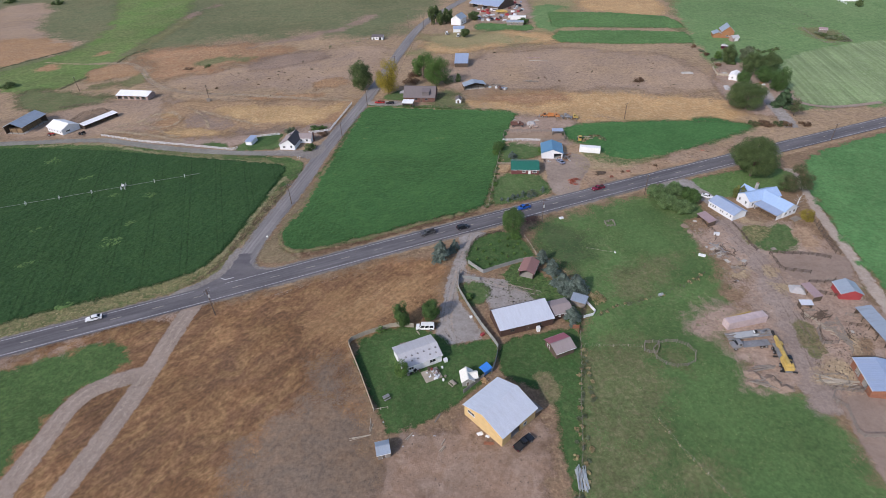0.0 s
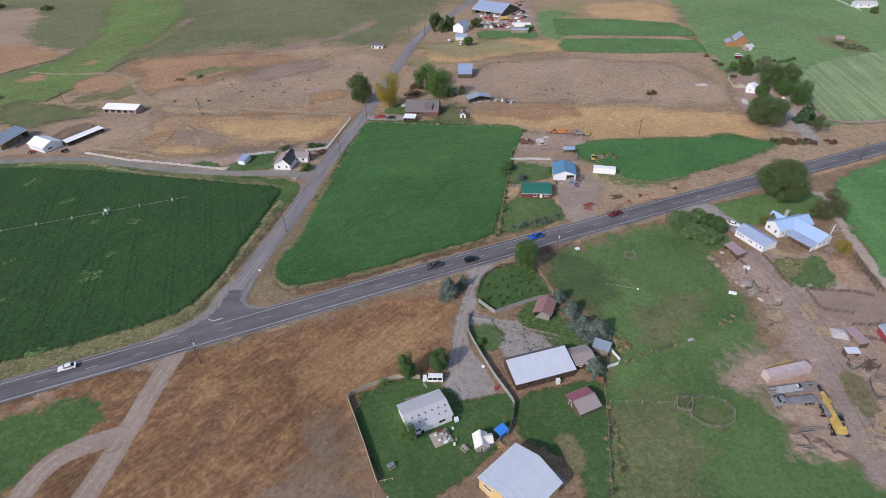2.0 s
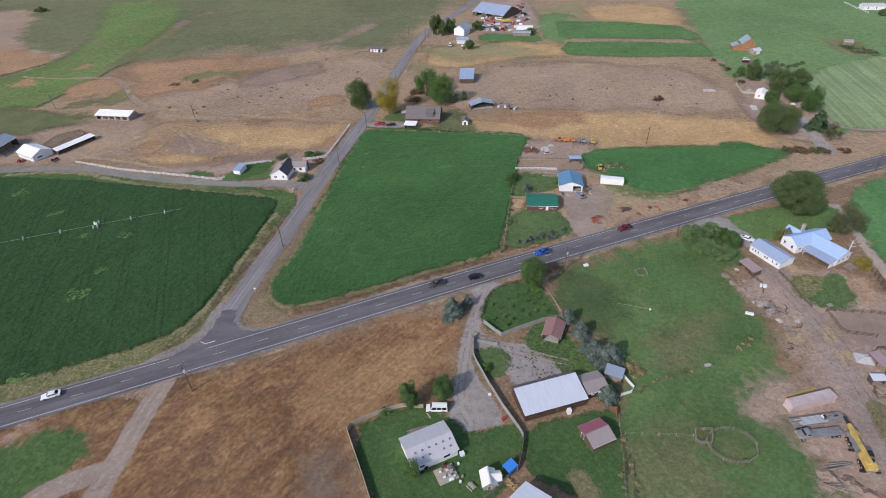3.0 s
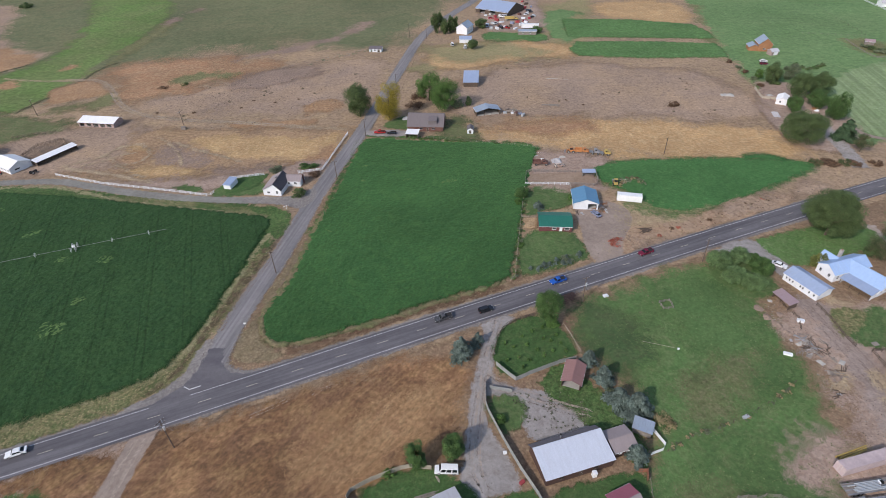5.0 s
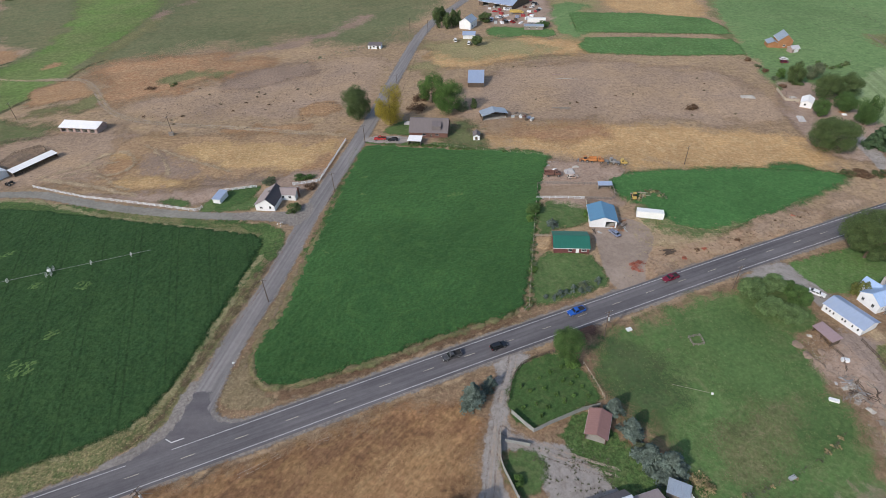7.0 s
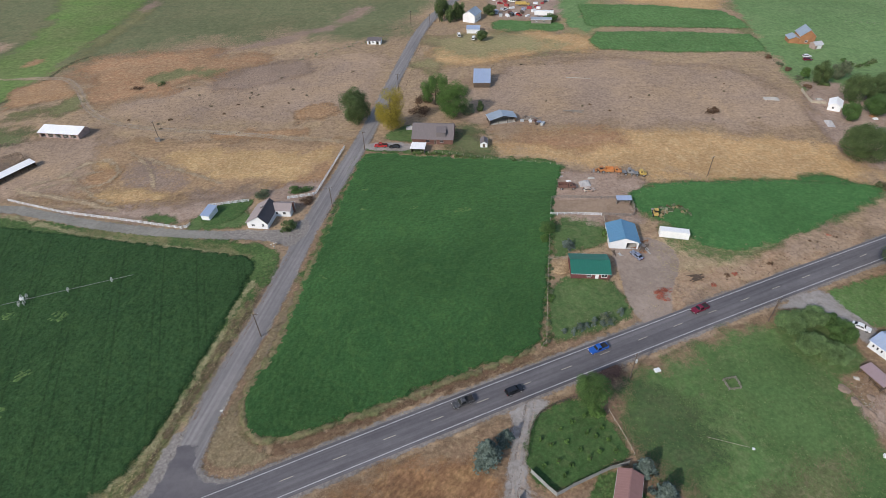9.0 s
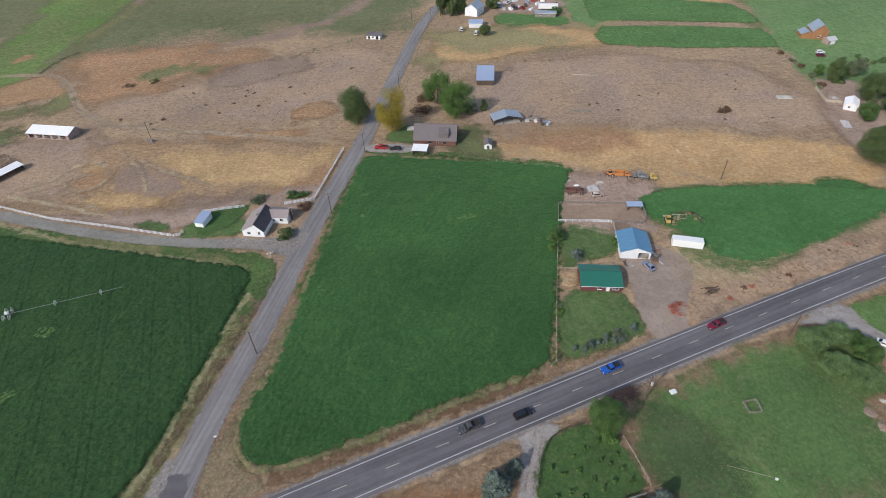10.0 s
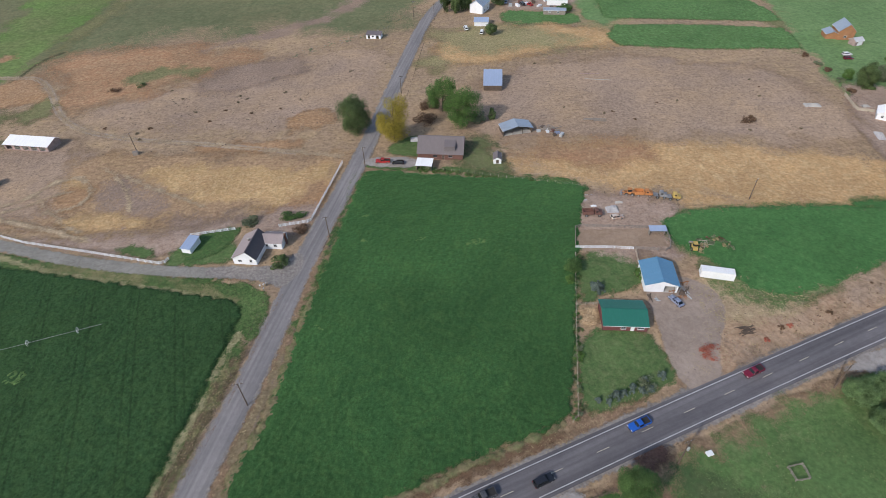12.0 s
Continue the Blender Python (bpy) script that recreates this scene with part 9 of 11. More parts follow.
wire_fence("field_fence", [(-64.0, 224.0), (-65.6, 210.9), (-68.1, 191.0), (-70.5, 174.1), (-73.8, 154.1)], "wire fence along the side road", "wood_dark", 1.1, 5.0, 23)
wire_fence("field_fence", [(37.8, 273.4), (70.6, 260.8), (100.9, 256.6), (131.0, 253.6), (153.5, 252.6)], "thin wire fence above the alfalfa", "wood_dark", 1.1, 5.0, 24)
wire_fence("road_fence", [(-27.6, 328.3), (-22.7, 359.9), (-15.2, 415.8)], "wire fence along the side road", "wood_dark", 1.1, 4.0, 25)
fence("ring_fence", [(30.7, 241.6), (39.8, 241.0), (48.5, 239.9)], "white rail fence of the riding ring", "white", 1.3, 2.4, (0.5, 0.9, 1.25), 0.12, (0.05, 0.14))
fence("ring_fence", [(48.7, 239.9), (53.6, 239.1), (59.3, 238.2), (61.0, 242.1), (61.5, 247.6)], "brown rail fence of the riding ring", "wood", 1.3, 2.4, (0.5, 0.9, 1.25))
fence("ring_fence", [(30.7, 241.9), (32.8, 252.1), (44.3, 251.0), (56.0, 249.7)], "brown rail fence of the riding ring", "wood", 1.3, 2.4, (0.5, 0.9, 1.25))
fence("garden_fence", [(26.1, 217.9), (32.7, 217.7)], "low wooden garden fence", "wood_pale", 1.1, 2.2, (0.4, 0.9))
fence("garage_fence", [(48.9, 238.8), (48.2, 234.3), (46.5, 223.1)], "pale fence beside the garage", "wood_pale", 1.2, 2.2, (0.5, 1.0))

# ---- wheel line irrigator ----
def hoop(bm, c, axis, r, thick, seg=20):
    """A round rim about an axis through c."""
    u = Vector((0, 0, 1))
    w = axis.cross(u)
    ring = [c + (u * math.cos(2 * math.pi * k / seg) + w * math.sin(2 * math.pi * k / seg)) * r for k in range(seg)]
    for a, b in zip(ring, ring[1:] + ring[:1]):
        tube(bm, a, b, thick, thick, 5)
    return bm


def irrigation_wheel(owner, c, axis, r=0.8):
    """A spoked steel wheel that the water pipe runs through."""
    rim = part("wheel", hoop(B(), c, axis, r, 0.06), M["galv"], owner, "galvanised spoked wheel")
    u = Vector((0, 0, 1))
    w = axis.cross(u)
    bm = B()
    for k in range(8):
        a = math.pi * k / 4 + 0.2
        tube(bm, c, c + (u * math.cos(a) + w * math.sin(a)) * r, 0.02, 0.02, 4)
    part("spokes", bm, M["galv"], rim)
    part("hub", tube(B(), c - axis * 0.12, c + axis * 0.12, 0.12, 0.12, 8), M["grey_steel"], rim)


def wheel_line(x, y, step, before, after, tail):
    """A side-roll line: one long pipe on wheels with a drive cart in its middle."""
    t = thing("wheel_line_irrigator", x, y, 0, "long galvanised wheel line irrigator over the alfalfa", "irrigator")
    d = Vector((*step, 0))
    axis = d.normalized()
    across = Vector((-axis.y, axis.x, 0))
    z = Vector((0, 0, 1.15))
    ends = [d * k for k in range(-before, after + 1)]
    for a, b in zip(ends, ends[1:] + [ends[-1] + axis * tail]):
        pipe = part("pipe", tube(B(), a + z, b + z, 0.055, 0.055, 8), M["grey_steel"], t)
        bm = B()
        q = (a + b) / 2 + z
        tube(bm, q, q + Vector((0, 0, 0.28)), 0.035, 0.03, 6)
        tube(bm, q + Vector((0, 0, 0.28)) - across * 0.07, q + Vector((0, 0, 0.28)) + across * 0.07, 0.03, 0.03, 6)
        part("sprinkler", bm, M["grey_steel"], pipe)
    for k, q in enumerate(ends):
        if k != before:
            irrigation_wheel(t, q + z, axis)
    # drive cart
    bm = B()
    for s in (-1, 1):
        tube(bm, axis * (0.75 * s) - across * 1.6 + z, axis * (0.75 * s) + across * 1.6 + z, 0.06, 0.06, 6)
        tube(bm, across * (1.6 * s) - axis * 0.75 + z, across * (1.6 * s) + axis * 0.75 + z, 0.05, 0.05, 6)
    part("cart_frame", bm, M["grey_steel"], t)
    for s in (-1, 1):
        for k in (-1, 1):
            irrigation_wheel(t, axis * (0.75 * s) + across * (1.6 * k) + z, axis)
    engine = part("engine", box(B(), 0, 0, 0, 1.0, 0.8, 0.7, pose(0, 0, 1.75, 0, 0, math.degrees(math.atan2(axis.y, axis.x))), 0.06), M["white_clean"], t, "white engine cover")
    part("exhaust", tube(B(), (0.2, 0.1, 2.1), (0.2, 0.1, 2.45), 0.04, 0.04, 6), M["dark"], engine)


wheel_line(-137.3, 208.3, (11.87, 3.82), 6, 2, 6.3)


def tractor(x, y, yaw, paint, label):
    """A small old farm tractor, nose along +x."""
    t = thing("tractor", x, y, yaw, label, "tractor")
    part("bonnet", box(B(), 0.75, 0, 1.0, 1.7, 0.62, 0.62, bevel=0.1), M[paint], t)
    part("axle_housing", box(B(), -0.6, 0, 0.75, 1.3, 0.55, 0.5, bevel=0.06), M[paint], t)
    part("seat", box(B(), -0.75, 0, 1.2, 0.5, 0.5, 0.14, bevel=0.05), M["dark"], t)
    part("exhaust", tube(B(), (0.9, 0.18, 1.3), (0.9, 0.18, 1.95), 0.04, 0.04, 6), M["dark"], t)
    part("steering_wheel", hoop(B(), Vector((-0.15, 0, 1.45)), Vector((0.85, 0, 0.52)), 0.2, 0.02, 12), M["dark"], t)
    for s in (-1, 1):
        part("mudguard", box(B(), -0.75, s * 0.62, 1.36, 1.0, 0.34, 0.08, bevel=0.03), M[paint], t)
        wheel(t, -0.75, s * 0.75, 0.68, 0.36, s)
        wheel(t, 1.35, s * 0.6, 0.36, 0.2, s)


def hay_stack(x, y, yaw, rows, cols, tiers, label):
    """Stacked straw bales, each a block of its own."""
    t = thing("hay_stack", x, y, yaw, label, "hay stack")
    rs = random.Random(rows * 7 + cols)
    for k in range(tiers):
        for i in range(rows):
            for j in range(cols - (1 if k == tiers - 1 and i % 2 else 0)):
                part("bale", box(B(), (i - rows / 2 + 0.5) * 2.35 + rs.uniform(-0.08, 0.08), (j - cols / 2 + 0.5) * 1.25, 0.10 + k * 1.1 + 0.55, 2.25, 1.18, 1.06, bevel=0.08), M["straw_bale"], t)


hay_stack(-222.6, 280.4, 82, 6, 6, 2, "stacked brown hay bales inside the open barn")
tractor(-202.4, 268.3, 20, "red_car", "old red tractor before the white barn")
tractor(-186.3, 268.4, 65, "dark", "dark rusty tractor beside the lane")

# ---- wide boxes and trucks ----
def container(name, x, y, yaw, L, W, H, mat, label, category="container", wheels=False, lift=0.15):
    """A corrugated box with frame, doors and, if asked, wheels."""
    t = thing(name, x, y, yaw, label, category)
    bm = B()
    n = int(L / 0.3)
    ring = []
    for i in range(n + 1):
        xx = -L / 2 + L * i / n
        k = 0.03 * (i % 2)
        ring.append([bm.verts.new(q) for q in ((xx, -W / 2 + k, lift), (xx, -W / 2 + k, lift + H), (xx, W / 2 - k, lift + H), (xx, W / 2 - k, lift))])
    for a, b in zip(ring, ring[1:]):
        for i in range(4):
            bm.faces.new((a[i], a[(i + 1) % 4], b[(i + 1) % 4], b[i]))
    bm.faces.new(ring[0][::-1])
    bm.faces.new(ring[-1])
    bmesh.ops.recalc_face_normals(bm, faces=bm.faces)
    part("body", bm, M[mat], t)
    for xx in (-L / 2, L / 2):
        for yy in (-W / 2, W / 2):
            part("corner_post", box(B(), xx, yy, lift + H / 2, 0.14, 0.14, H + 0.06), M[mat], t)
    for s in (-1, 1):
        door = part("door", box(B(), -L / 2 - 0.03, s * W / 4, lift + H / 2, 0.05, W / 2 - 0.1, H - 0.2), M[mat], t)
        part("lock_rod", tube(B(), (-L / 2 - 0.08, s * 0.3, lift + 0.1), (-L / 2 - 0.08, s * 0.3, lift + H - 0.1), 0.03, 0.03, 6), M["galv"], door)
    if wheels:
        for s in (-1, 1):
            for xx in (-L * 0.3, -L * 0.3 + 1.2):
                wheel(t, xx, s * (W / 2 - 0.15), 0.45, 0.25, s)
    else:
        for xx in (-L * 0.4, L * 0.4):
            part("sleeper", box(B(), xx, 0, lift / 2, 0.25, W - 0.1, lift), M["wood_dark"], t)
    return t


def truck(name, x, y, yaw, cab, bed, label, L=7.0, style="dump"):
    """An old lorry, nose along +x."""
    t = thing(name, x, y, yaw, label, "truck")
    W = 2.3
    for s in (-1, 1):
        part("chassis_rail", box(B(), -0.1, s * 0.45, 0.85, L - 0.6, 0.14, 0.24), M["dark"], t)
    c = profile(B(), [(L / 2 - 2.6, 0.95), (L / 2, 0.95), (L / 2, 1.55), (L / 2 - 1.1, 1.7), (L / 2 - 1.35, 2.45), (L / 2 - 2.5, 2.5), (L / 2 - 2.6, 2.3)], W - 0.2, 0.15, 1.75)
    bmesh.ops.bevel(c, geom=list(c.edges), offset=0.06, segments=2, profile=0.6, affect="EDGES")
    part("cab", c, M[cab], t)
    part("windscreen", box(B(), 0, 0, 0, 0.03, W - 0.7, 0.6, pose(L / 2 - 1.18, 0, 2.05, 0, -18, 0)), M["glass"], t)
    for s in (-1, 1):
        part("side_window", box(B(), L / 2 - 1.95, s * (W / 2 - 0.16), 2.05, 0.8, 0.03, 0.5), M["glass"], t)
        part("headlight", tube(B(), (L / 2 - 0.02, s * 0.8, 1.25), (L / 2 + 0.06, s * 0.8, 1.25), 0.14, 0.12, 8), M["lamp_clear"], t)
        part("fender", box(B(), L / 2 - 1.0, s * (W / 2 - 0.1), 1.05, 1.3, 0.3, 0.2, bevel=0.06), M[cab], t)
        wheel(t, L / 2 - 1.0, s * (W / 2 - 0.15), 0.5, 0.28, s)
        wheel(t, -L / 2 + 1.3, s * (W / 2 - 0.2), 0.5, 0.45, s)
        if L > 7.5:
            wheel(t, -L / 2 + 2.5, s * (W / 2 - 0.2), 0.5, 0.45, s)
    bl = L - 3.0
    bx = -L / 2 + bl / 2
    if style == "dump":
        part("bed_floor", box(B(), bx, 0, 1.1, bl, W, 0.12), M[bed], t)
        for s in (-1, 1):
            part("bed_side", box(B(), bx, s * (W / 2 - 0.05), 1.65, bl, 0.1, 1.0), M[bed], t)
        for xx in (bx - bl / 2 + 0.05, bx + bl / 2 - 0.05):
            part("bed_end", box(B(), xx, 0, 1.65, 0.1, W - 0.2, 1.0), M[bed], t)
    elif style == "box":
        part("cargo_box", box(B(), bx, 0, 1.95, bl, W, 1.8, bevel=0.05), M[bed], t)
    elif style == "tank":
        part("tank", tube(B(), (bx - bl / 2, 0, 1.75), (bx + bl / 2, 0, 1.75), 0.75, 0.75, 14), M[bed], t)
    else:
        for i in range(6):
            part("bed_plank", box(B(), bx, -W / 2 + (i + 0.5) * W / 6, 1.06, bl, W / 6 - 0.03, 0.08), M[bed], t)
    return t


def loader(name, x, y, yaw, paint, label):
    """A small wheel loader, bucket along +x."""
    t = thing(name, x, y, yaw, label, "loader")
    part("body", box(B(), -0.7, 0, 1.1, 2.4, 1.5, 0.9, bevel=0.12), M[paint], t)
    part("cab", box(B(), -0.3, 0, 2.0, 1.3, 1.2, 0.9, bevel=0.08), M["glass"], t)
    part("cab_roof", box(B(), -0.3, 0, 2.52, 1.5, 1.4, 0.12, bevel=0.04), M[paint], t)
    for s in (-1, 1):
        part("lift_arm", box(B(), 0, 0, 0, 2.2, 0.16, 0.25, pose(1.2, s * 0.55, 1.0, 0, 20, 0)), M[paint], t)
        for xx in (-1.3, 0.7):
            wheel(t, xx, s * 0.85, 0.62, 0.4, s)
    part("bucket", profile(B(), [(2.1, 0.1), (2.9, 0.05), (2.5, 0.5), (2.3, 1.0), (2.1, 0.9)], 2.1), M["grey_steel"], t)


def flatbed(name, x, y, yaw, L, label, load):
    """A long trailer with a plank deck and a load of pipes or sheet."""
    t = thing(name, x, y, yaw, label, "trailer")
    W = 2.5
    for i in range(8):
        part("deck_plank", box(B(), 0, -W / 2 + (i + 0.5) * W / 8, 1.12, L, W / 8 - 0.03, 0.07), M["wood" if i % 3 else "grey_steel"], t)
    for s in (-1, 1):
        part("beam", box(B(), 0, s * 0.5, 0.92, L - 0.4, 0.16, 0.32), M["grey_steel"], t)
        part("side_rail", box(B(), 0, s * (W / 2 + 0.04), 1.1, L, 0.06, 0.18), M["grey_steel"], t)
        for xx in (-L * 0.36, -L * 0.27):
            wheel(t, xx, s * (W / 2 - 0.2), 0.48, 0.4, s)
        part("landing_leg", box(B(), L * 0.3, s * 0.6, 0.4, 0.14, 0.14, 0.8), M["grey_steel"], t)
    rs = random.Random(int(L * 10))
    if load:
        for i in range(7):
            yy = -0.9 + i * 0.3
            part("pipe", tube(B(), (-L * 0.35 + rs.uniform(-1, 1), yy, 1.3), (L * 0.15 + rs.uniform(-1, 1), yy, 1.3), 0.13, 0.13, 8), M["galv"], t)
    for i in range(5):
        part("crate", box(B(), L * 0.25 + rs.uniform(-1.6, 1.6), rs.uniform(-0.7, 0.7), 1.4, rs.uniform(0.5, 1.3), rs.uniform(0.4, 0.9), 0.5, bevel=0.03), M[("grey_steel", "dark", "white", "wood")[i % 4]], t)
    return t


def crane(x, y, yaw):
    """A yellow truck crane with its boom lowered along the carrier."""
    t = thing("truck_crane", x, y, yaw, "yellow truck crane with its boom lowered", "crane")
    part("carrier", box(B(), 0, 0, 0.95, 10.5, 1.7, 0.4, bevel=0.05), M["grey_steel"], t)
    part("cab", profile(B(), [(3.6, 1.1), (5.2, 1.1), (5.2, 1.7), (4.8, 2.5), (3.6, 2.5)], 1.3, 0.1, 1.8), M["yellow_paint"], t, at=pose(0, -0.5, 0))
    part("windscreen", box(B(), 0, 0, 0, 0.03, 1.0, 0.65, pose(5.06, -0.5, 2.1, 0, -27, 0)), M["glass"], t)
    part("turret", box(B(), -2.6, 0, 1.9, 3.2, 2.3, 1.3, bevel=0.12), M["yellow_paint"], t)
    part("counterweight", box(B(), -4.6, 0, 1.8, 0.9, 2.3, 1.1, bevel=0.08), M["yellow_paint"], t)
    part("operator_cab", box(B(), -1.4, -0.95, 2.2, 1.4, 0.9, 1.4, bevel=0.08), M["glass"], t)
    part("boom", box(B(), 0, 0, 0, 10.5, 0.75, 0.8, pose(1.0, 0.35, 2.75, 0, 1.0, 0), 0.06), M["yellow_paint"], t)
    part("boom_tip", box(B(), 0, 0, 0, 2.5, 0.5, 0.55, pose(7.2, 0.35, 2.6, 0, 1.0, 0), 0.05), M["dark"], t)
    part("winch", tube(B(), (-3.2, -0.7, 2.75), (-3.2, 0.7, 2.75), 0.4, 0.4, 12), M["dark"], t)
    for s in (-1, 1):
        for xx in (-3.8, -2.4, 2.2, 3.6):
            wheel(t, xx, s * 1.05, 0.52, 0.45, s)
        for xx in (-4.9, 0.4):
            part("outrigger", box(B(), xx, s * 1.6, 0.75, 0.4, 1.2, 0.25), M["dark"], t)


# ---- east farm gear ----
container("pink_container", 87.2, 113.2, 12, 12.6, 2.5, 2.6, "pink_box", "faded pink shipping container in the yard")
log_pile("yellow_girders", 87.0, 116.4, 17, 3, 8.5, 0.22, "yellow_paint", "rusty yellow girders beside the container", 1, 0.02, category="girders")
flatbed("flatbed_trailer", 86.0, 107.9, 6, 13.6, "grey flatbed trailer loaded with pipes", True)
truck("flatbed_truck", 84.6, 104.3, 184, "grey_steel", "grey_steel", "stripped grey flatbed lorry", 11.0, "flat")
crane(90.8, 99.0, 81)
log_pile("old_logs", 84.4, 96.4, 8, 9, 6.0, 0.16, "wood", "weathered grey logs in the yard", 2, 0.08, seed=11)
log_pile("brush_pile", 82.5, 91.4, -25, 26, 4.5, 0.12, "wood", "long heap of weathered branches", 3, 0.5, category="brush pile", seed=12)
log_pile("pole_stack", 100.9, 91.2, -15, 14, 8.0, 0.13, "wood_pale", "stack of pale poles in the yard", 2, 0.25, seed=13)
log_pile("scrap_wood", 110.5, 114.9, 20, 24, 3.5, 0.12, "wood_dark", "tumbled heap of dark scrap wood", 3, 0.8, category="scrap pile", seed=14)
log_pile("scrap_wood", 111.8, 106.1, 110, 14, 4.5, 0.12, "wood", "tumbled weathered corral rails on the dirt", 2, 0.3, category="scrap pile", seed=15)
tarp_heap("tarpaulin_cover", 110.5, 127.0, -20, 5.0, 4.2, 1.7, "grey_tarp", "big heap covered by a silver-grey tarpaulin", 21)
for i, ((px, py), w) in enumerate(zip([(93.3, 149.5), (93.9, 145.4), (92.0, 151.2), (95.6, 142.9), (95.9, 147.8), (94.1, 132.5), (101.1, 142.6), (95.9, 139.4), (95.4, 151.0), (94.3, 167.3), (114.1, 148.6), (109.3, 110.4), (116.2, 108.3), (117.4, 135.3)], (1.8, 2.2, 1.2, 2.4, 1.5, 1.6, 2.6, 2.0, 1.3, 1.6, 2.6, 1.4, 1.6, 1.2))):
    tarp_heap("rubble_mound", px, py, i * 37, w, w * 0.7, 0.5, ("concrete", "wood", "grey_tarp")[i % 3], "low heap of pale rubble and scrap", 30 + i)
log_pile("scrap_wood", 97.7, 138.7, -30, 9, 3.0, 0.09, "wood", "scattered weathered boards on the dirt", 1, 0.6, category="scrap pile", seed=16)
log_pile("scrap_wood", 92.8, 147.1, 30, 12, 2.2, 0.09, "wood", "scattered weathered boards on the dirt", 2, 0.7, category="scrap pile", seed=17)
crate("old_chest", 98.4, 158.1, -20, 1.8, 1.0, 0.8, "white", "white discarded chest freezer", "freezer")
fence("corral_fence", [(136.6, 163.5), (134.5, 154.6), (133.0, 144.1)], "heavy dark corral fence", "wood_dark", 1.4, 2.4, (0.5, 0.9, 1.3), 0.14, (0.05, 0.08))
fence("corral_fence", [(137.6, 162.7), (135.7, 154.2), (134.3, 144.0)], "heavy dark corral fence", "wood_dark", 1.4, 2.4, (0.5, 0.9, 1.3), 0.14, (0.05, 0.08))
fence("corral_fence", [(111.2, 145.9), (124.5, 144.2), (129.6, 141.8)], "brown corral rails by the paddock", "wood_dark", 1.4, 2.5, (0.5, 0.9, 1.3))
fence("corral_fence", [(111.1, 145.6), (111.1, 142.0), (110.5, 136.8), (118.9, 134.6)], "brown corral rails by the paddock", "wood_dark", 1.4, 2.5, (0.5, 0.9, 1.3), lean=0.1)
fence("corral_fence", [(115.7, 130.1), (122.9, 129.5), (125.2, 131.5)], "brown corral rails by the red barn", "wood_dark", 1.4, 2.4, (0.5, 0.9, 1.3))
fence("corral_fence", [(115.5, 125.2), (121.4, 122.8), (126.0, 122.1)], "brown corral rails by the red barn", "wood_dark", 1.4, 2.4, (0.5, 0.9, 1.3))
fence("corral_fence", [(116.4, 110.8), (122.4, 109.6), (121.4, 105.6)], "brown corral rails in the yard", "wood_dark", 1.4, 2.2, (0.5, 0.9, 1.3), lean=0.1)
fence("corral_fence", [(107.6, 110.4), (105.3, 105.3), (106.0, 103.8), (107.8, 104.1)], "leaning weathered corral rails", "wood_dark", 1.4, 2.2, (0.5, 0.9, 1.3), lean=0.15)
fence("corral_fence", [(113.9, 113.3), (113.1, 108.2), (111.8, 103.5), (110.8, 100.2)], "leaning weathered corral rails", "wood", 1.4, 2.0, (0.4, 0.8, 1.2, 1.4), lean=0.15)
fence("corral_fence", [(107.6, 110.4), (112.4, 109.2)], "corral rails across the yard", "wood", 1.4, 2.2, (0.5, 0.9, 1.3))
fence("paddock_fence", [(98.1, 88.4), (107.8, 86.7)], "brown wooden paddock rails", "wood", 1.4, 2.4, (0.5, 0.9, 1.3))
fence("paddock_fence", [(98.5, 87.7), (96.0, 85.0), (98.6, 83.1), (97.6, 79.4), (96.5, 74.5), (106.8, 74.1)], "pale wooden paddock rails", "wood", 1.4, 2.4, (0.5, 0.9, 1.3))
fence("yard_fence", [(106.9, 164.6), (107.6, 158.2), (107.3, 151.6), (107.8, 147.7)], "brown board fence of the farm plot", "wood_dark", 1.2, 2.0, (0.4, 0.7, 1.0))
fence("pink_shed_pen", [(97.0, 168.9), (97.1, 163.1), (98.7, 159.8), (96.7, 154.8)], "dark rails beside the pink-roofed shed", "wood_dark", 1.2, 2.0, (0.5, 0.9))
car("white_car", 105.4, 183.4, -42, "white_clean", "white car on the farmhouse drive", "sedan")
for i, (spot, leaf) in enumerate((((85.5, 184.2, 6.0, 3.9), "leaf_cool"), ((86.6, 176.3, 6.4, 3.3), "leaf_cool"), ((91.5, 173.4, 5.5, 3.7), "leaf_cool"), ((97.4, 179.9, 5.8, 3.3), "leaf"), ((92.3, 185.8, 5.9, 3.1), "leaf_cool"), ((97.2, 184.7, 4.0, 2.2), "leaf"))):
    tree("farm_bush_tree", *spot, leaf, "spreading green shrub tree by the drive", 110 + i, 0.15, 0.05, 3000, 46, 0.30, group="shrub trees by the drive")
bush("column_shrub", 117.0, 182.4, 6.6, 2.3, "leaf_column", "tall yellow-green columnar shrub by the farmhouse", 114, 2600, 14, 0.2)
bush("gold_bush", 135.1, 165.7, 3.8, 2.4, "leaf_gold", "golden autumn shrub beside the farmhouse", 115, 1900, 20, 0.22)
tree("turning_tree", 140.3, 185.3, 11.7, 5.7, "leaf_warm", "reddish turning tree behind the farmhouse", 116, 0.25, 0.08, 3600, 30, 0.26)
bush("dark_shrub", 137.3, 186.2, 3.6, 2.6, "leaf_dark", "dark shrub behind the farmhouse", 117, 1500, 18, 0.22)


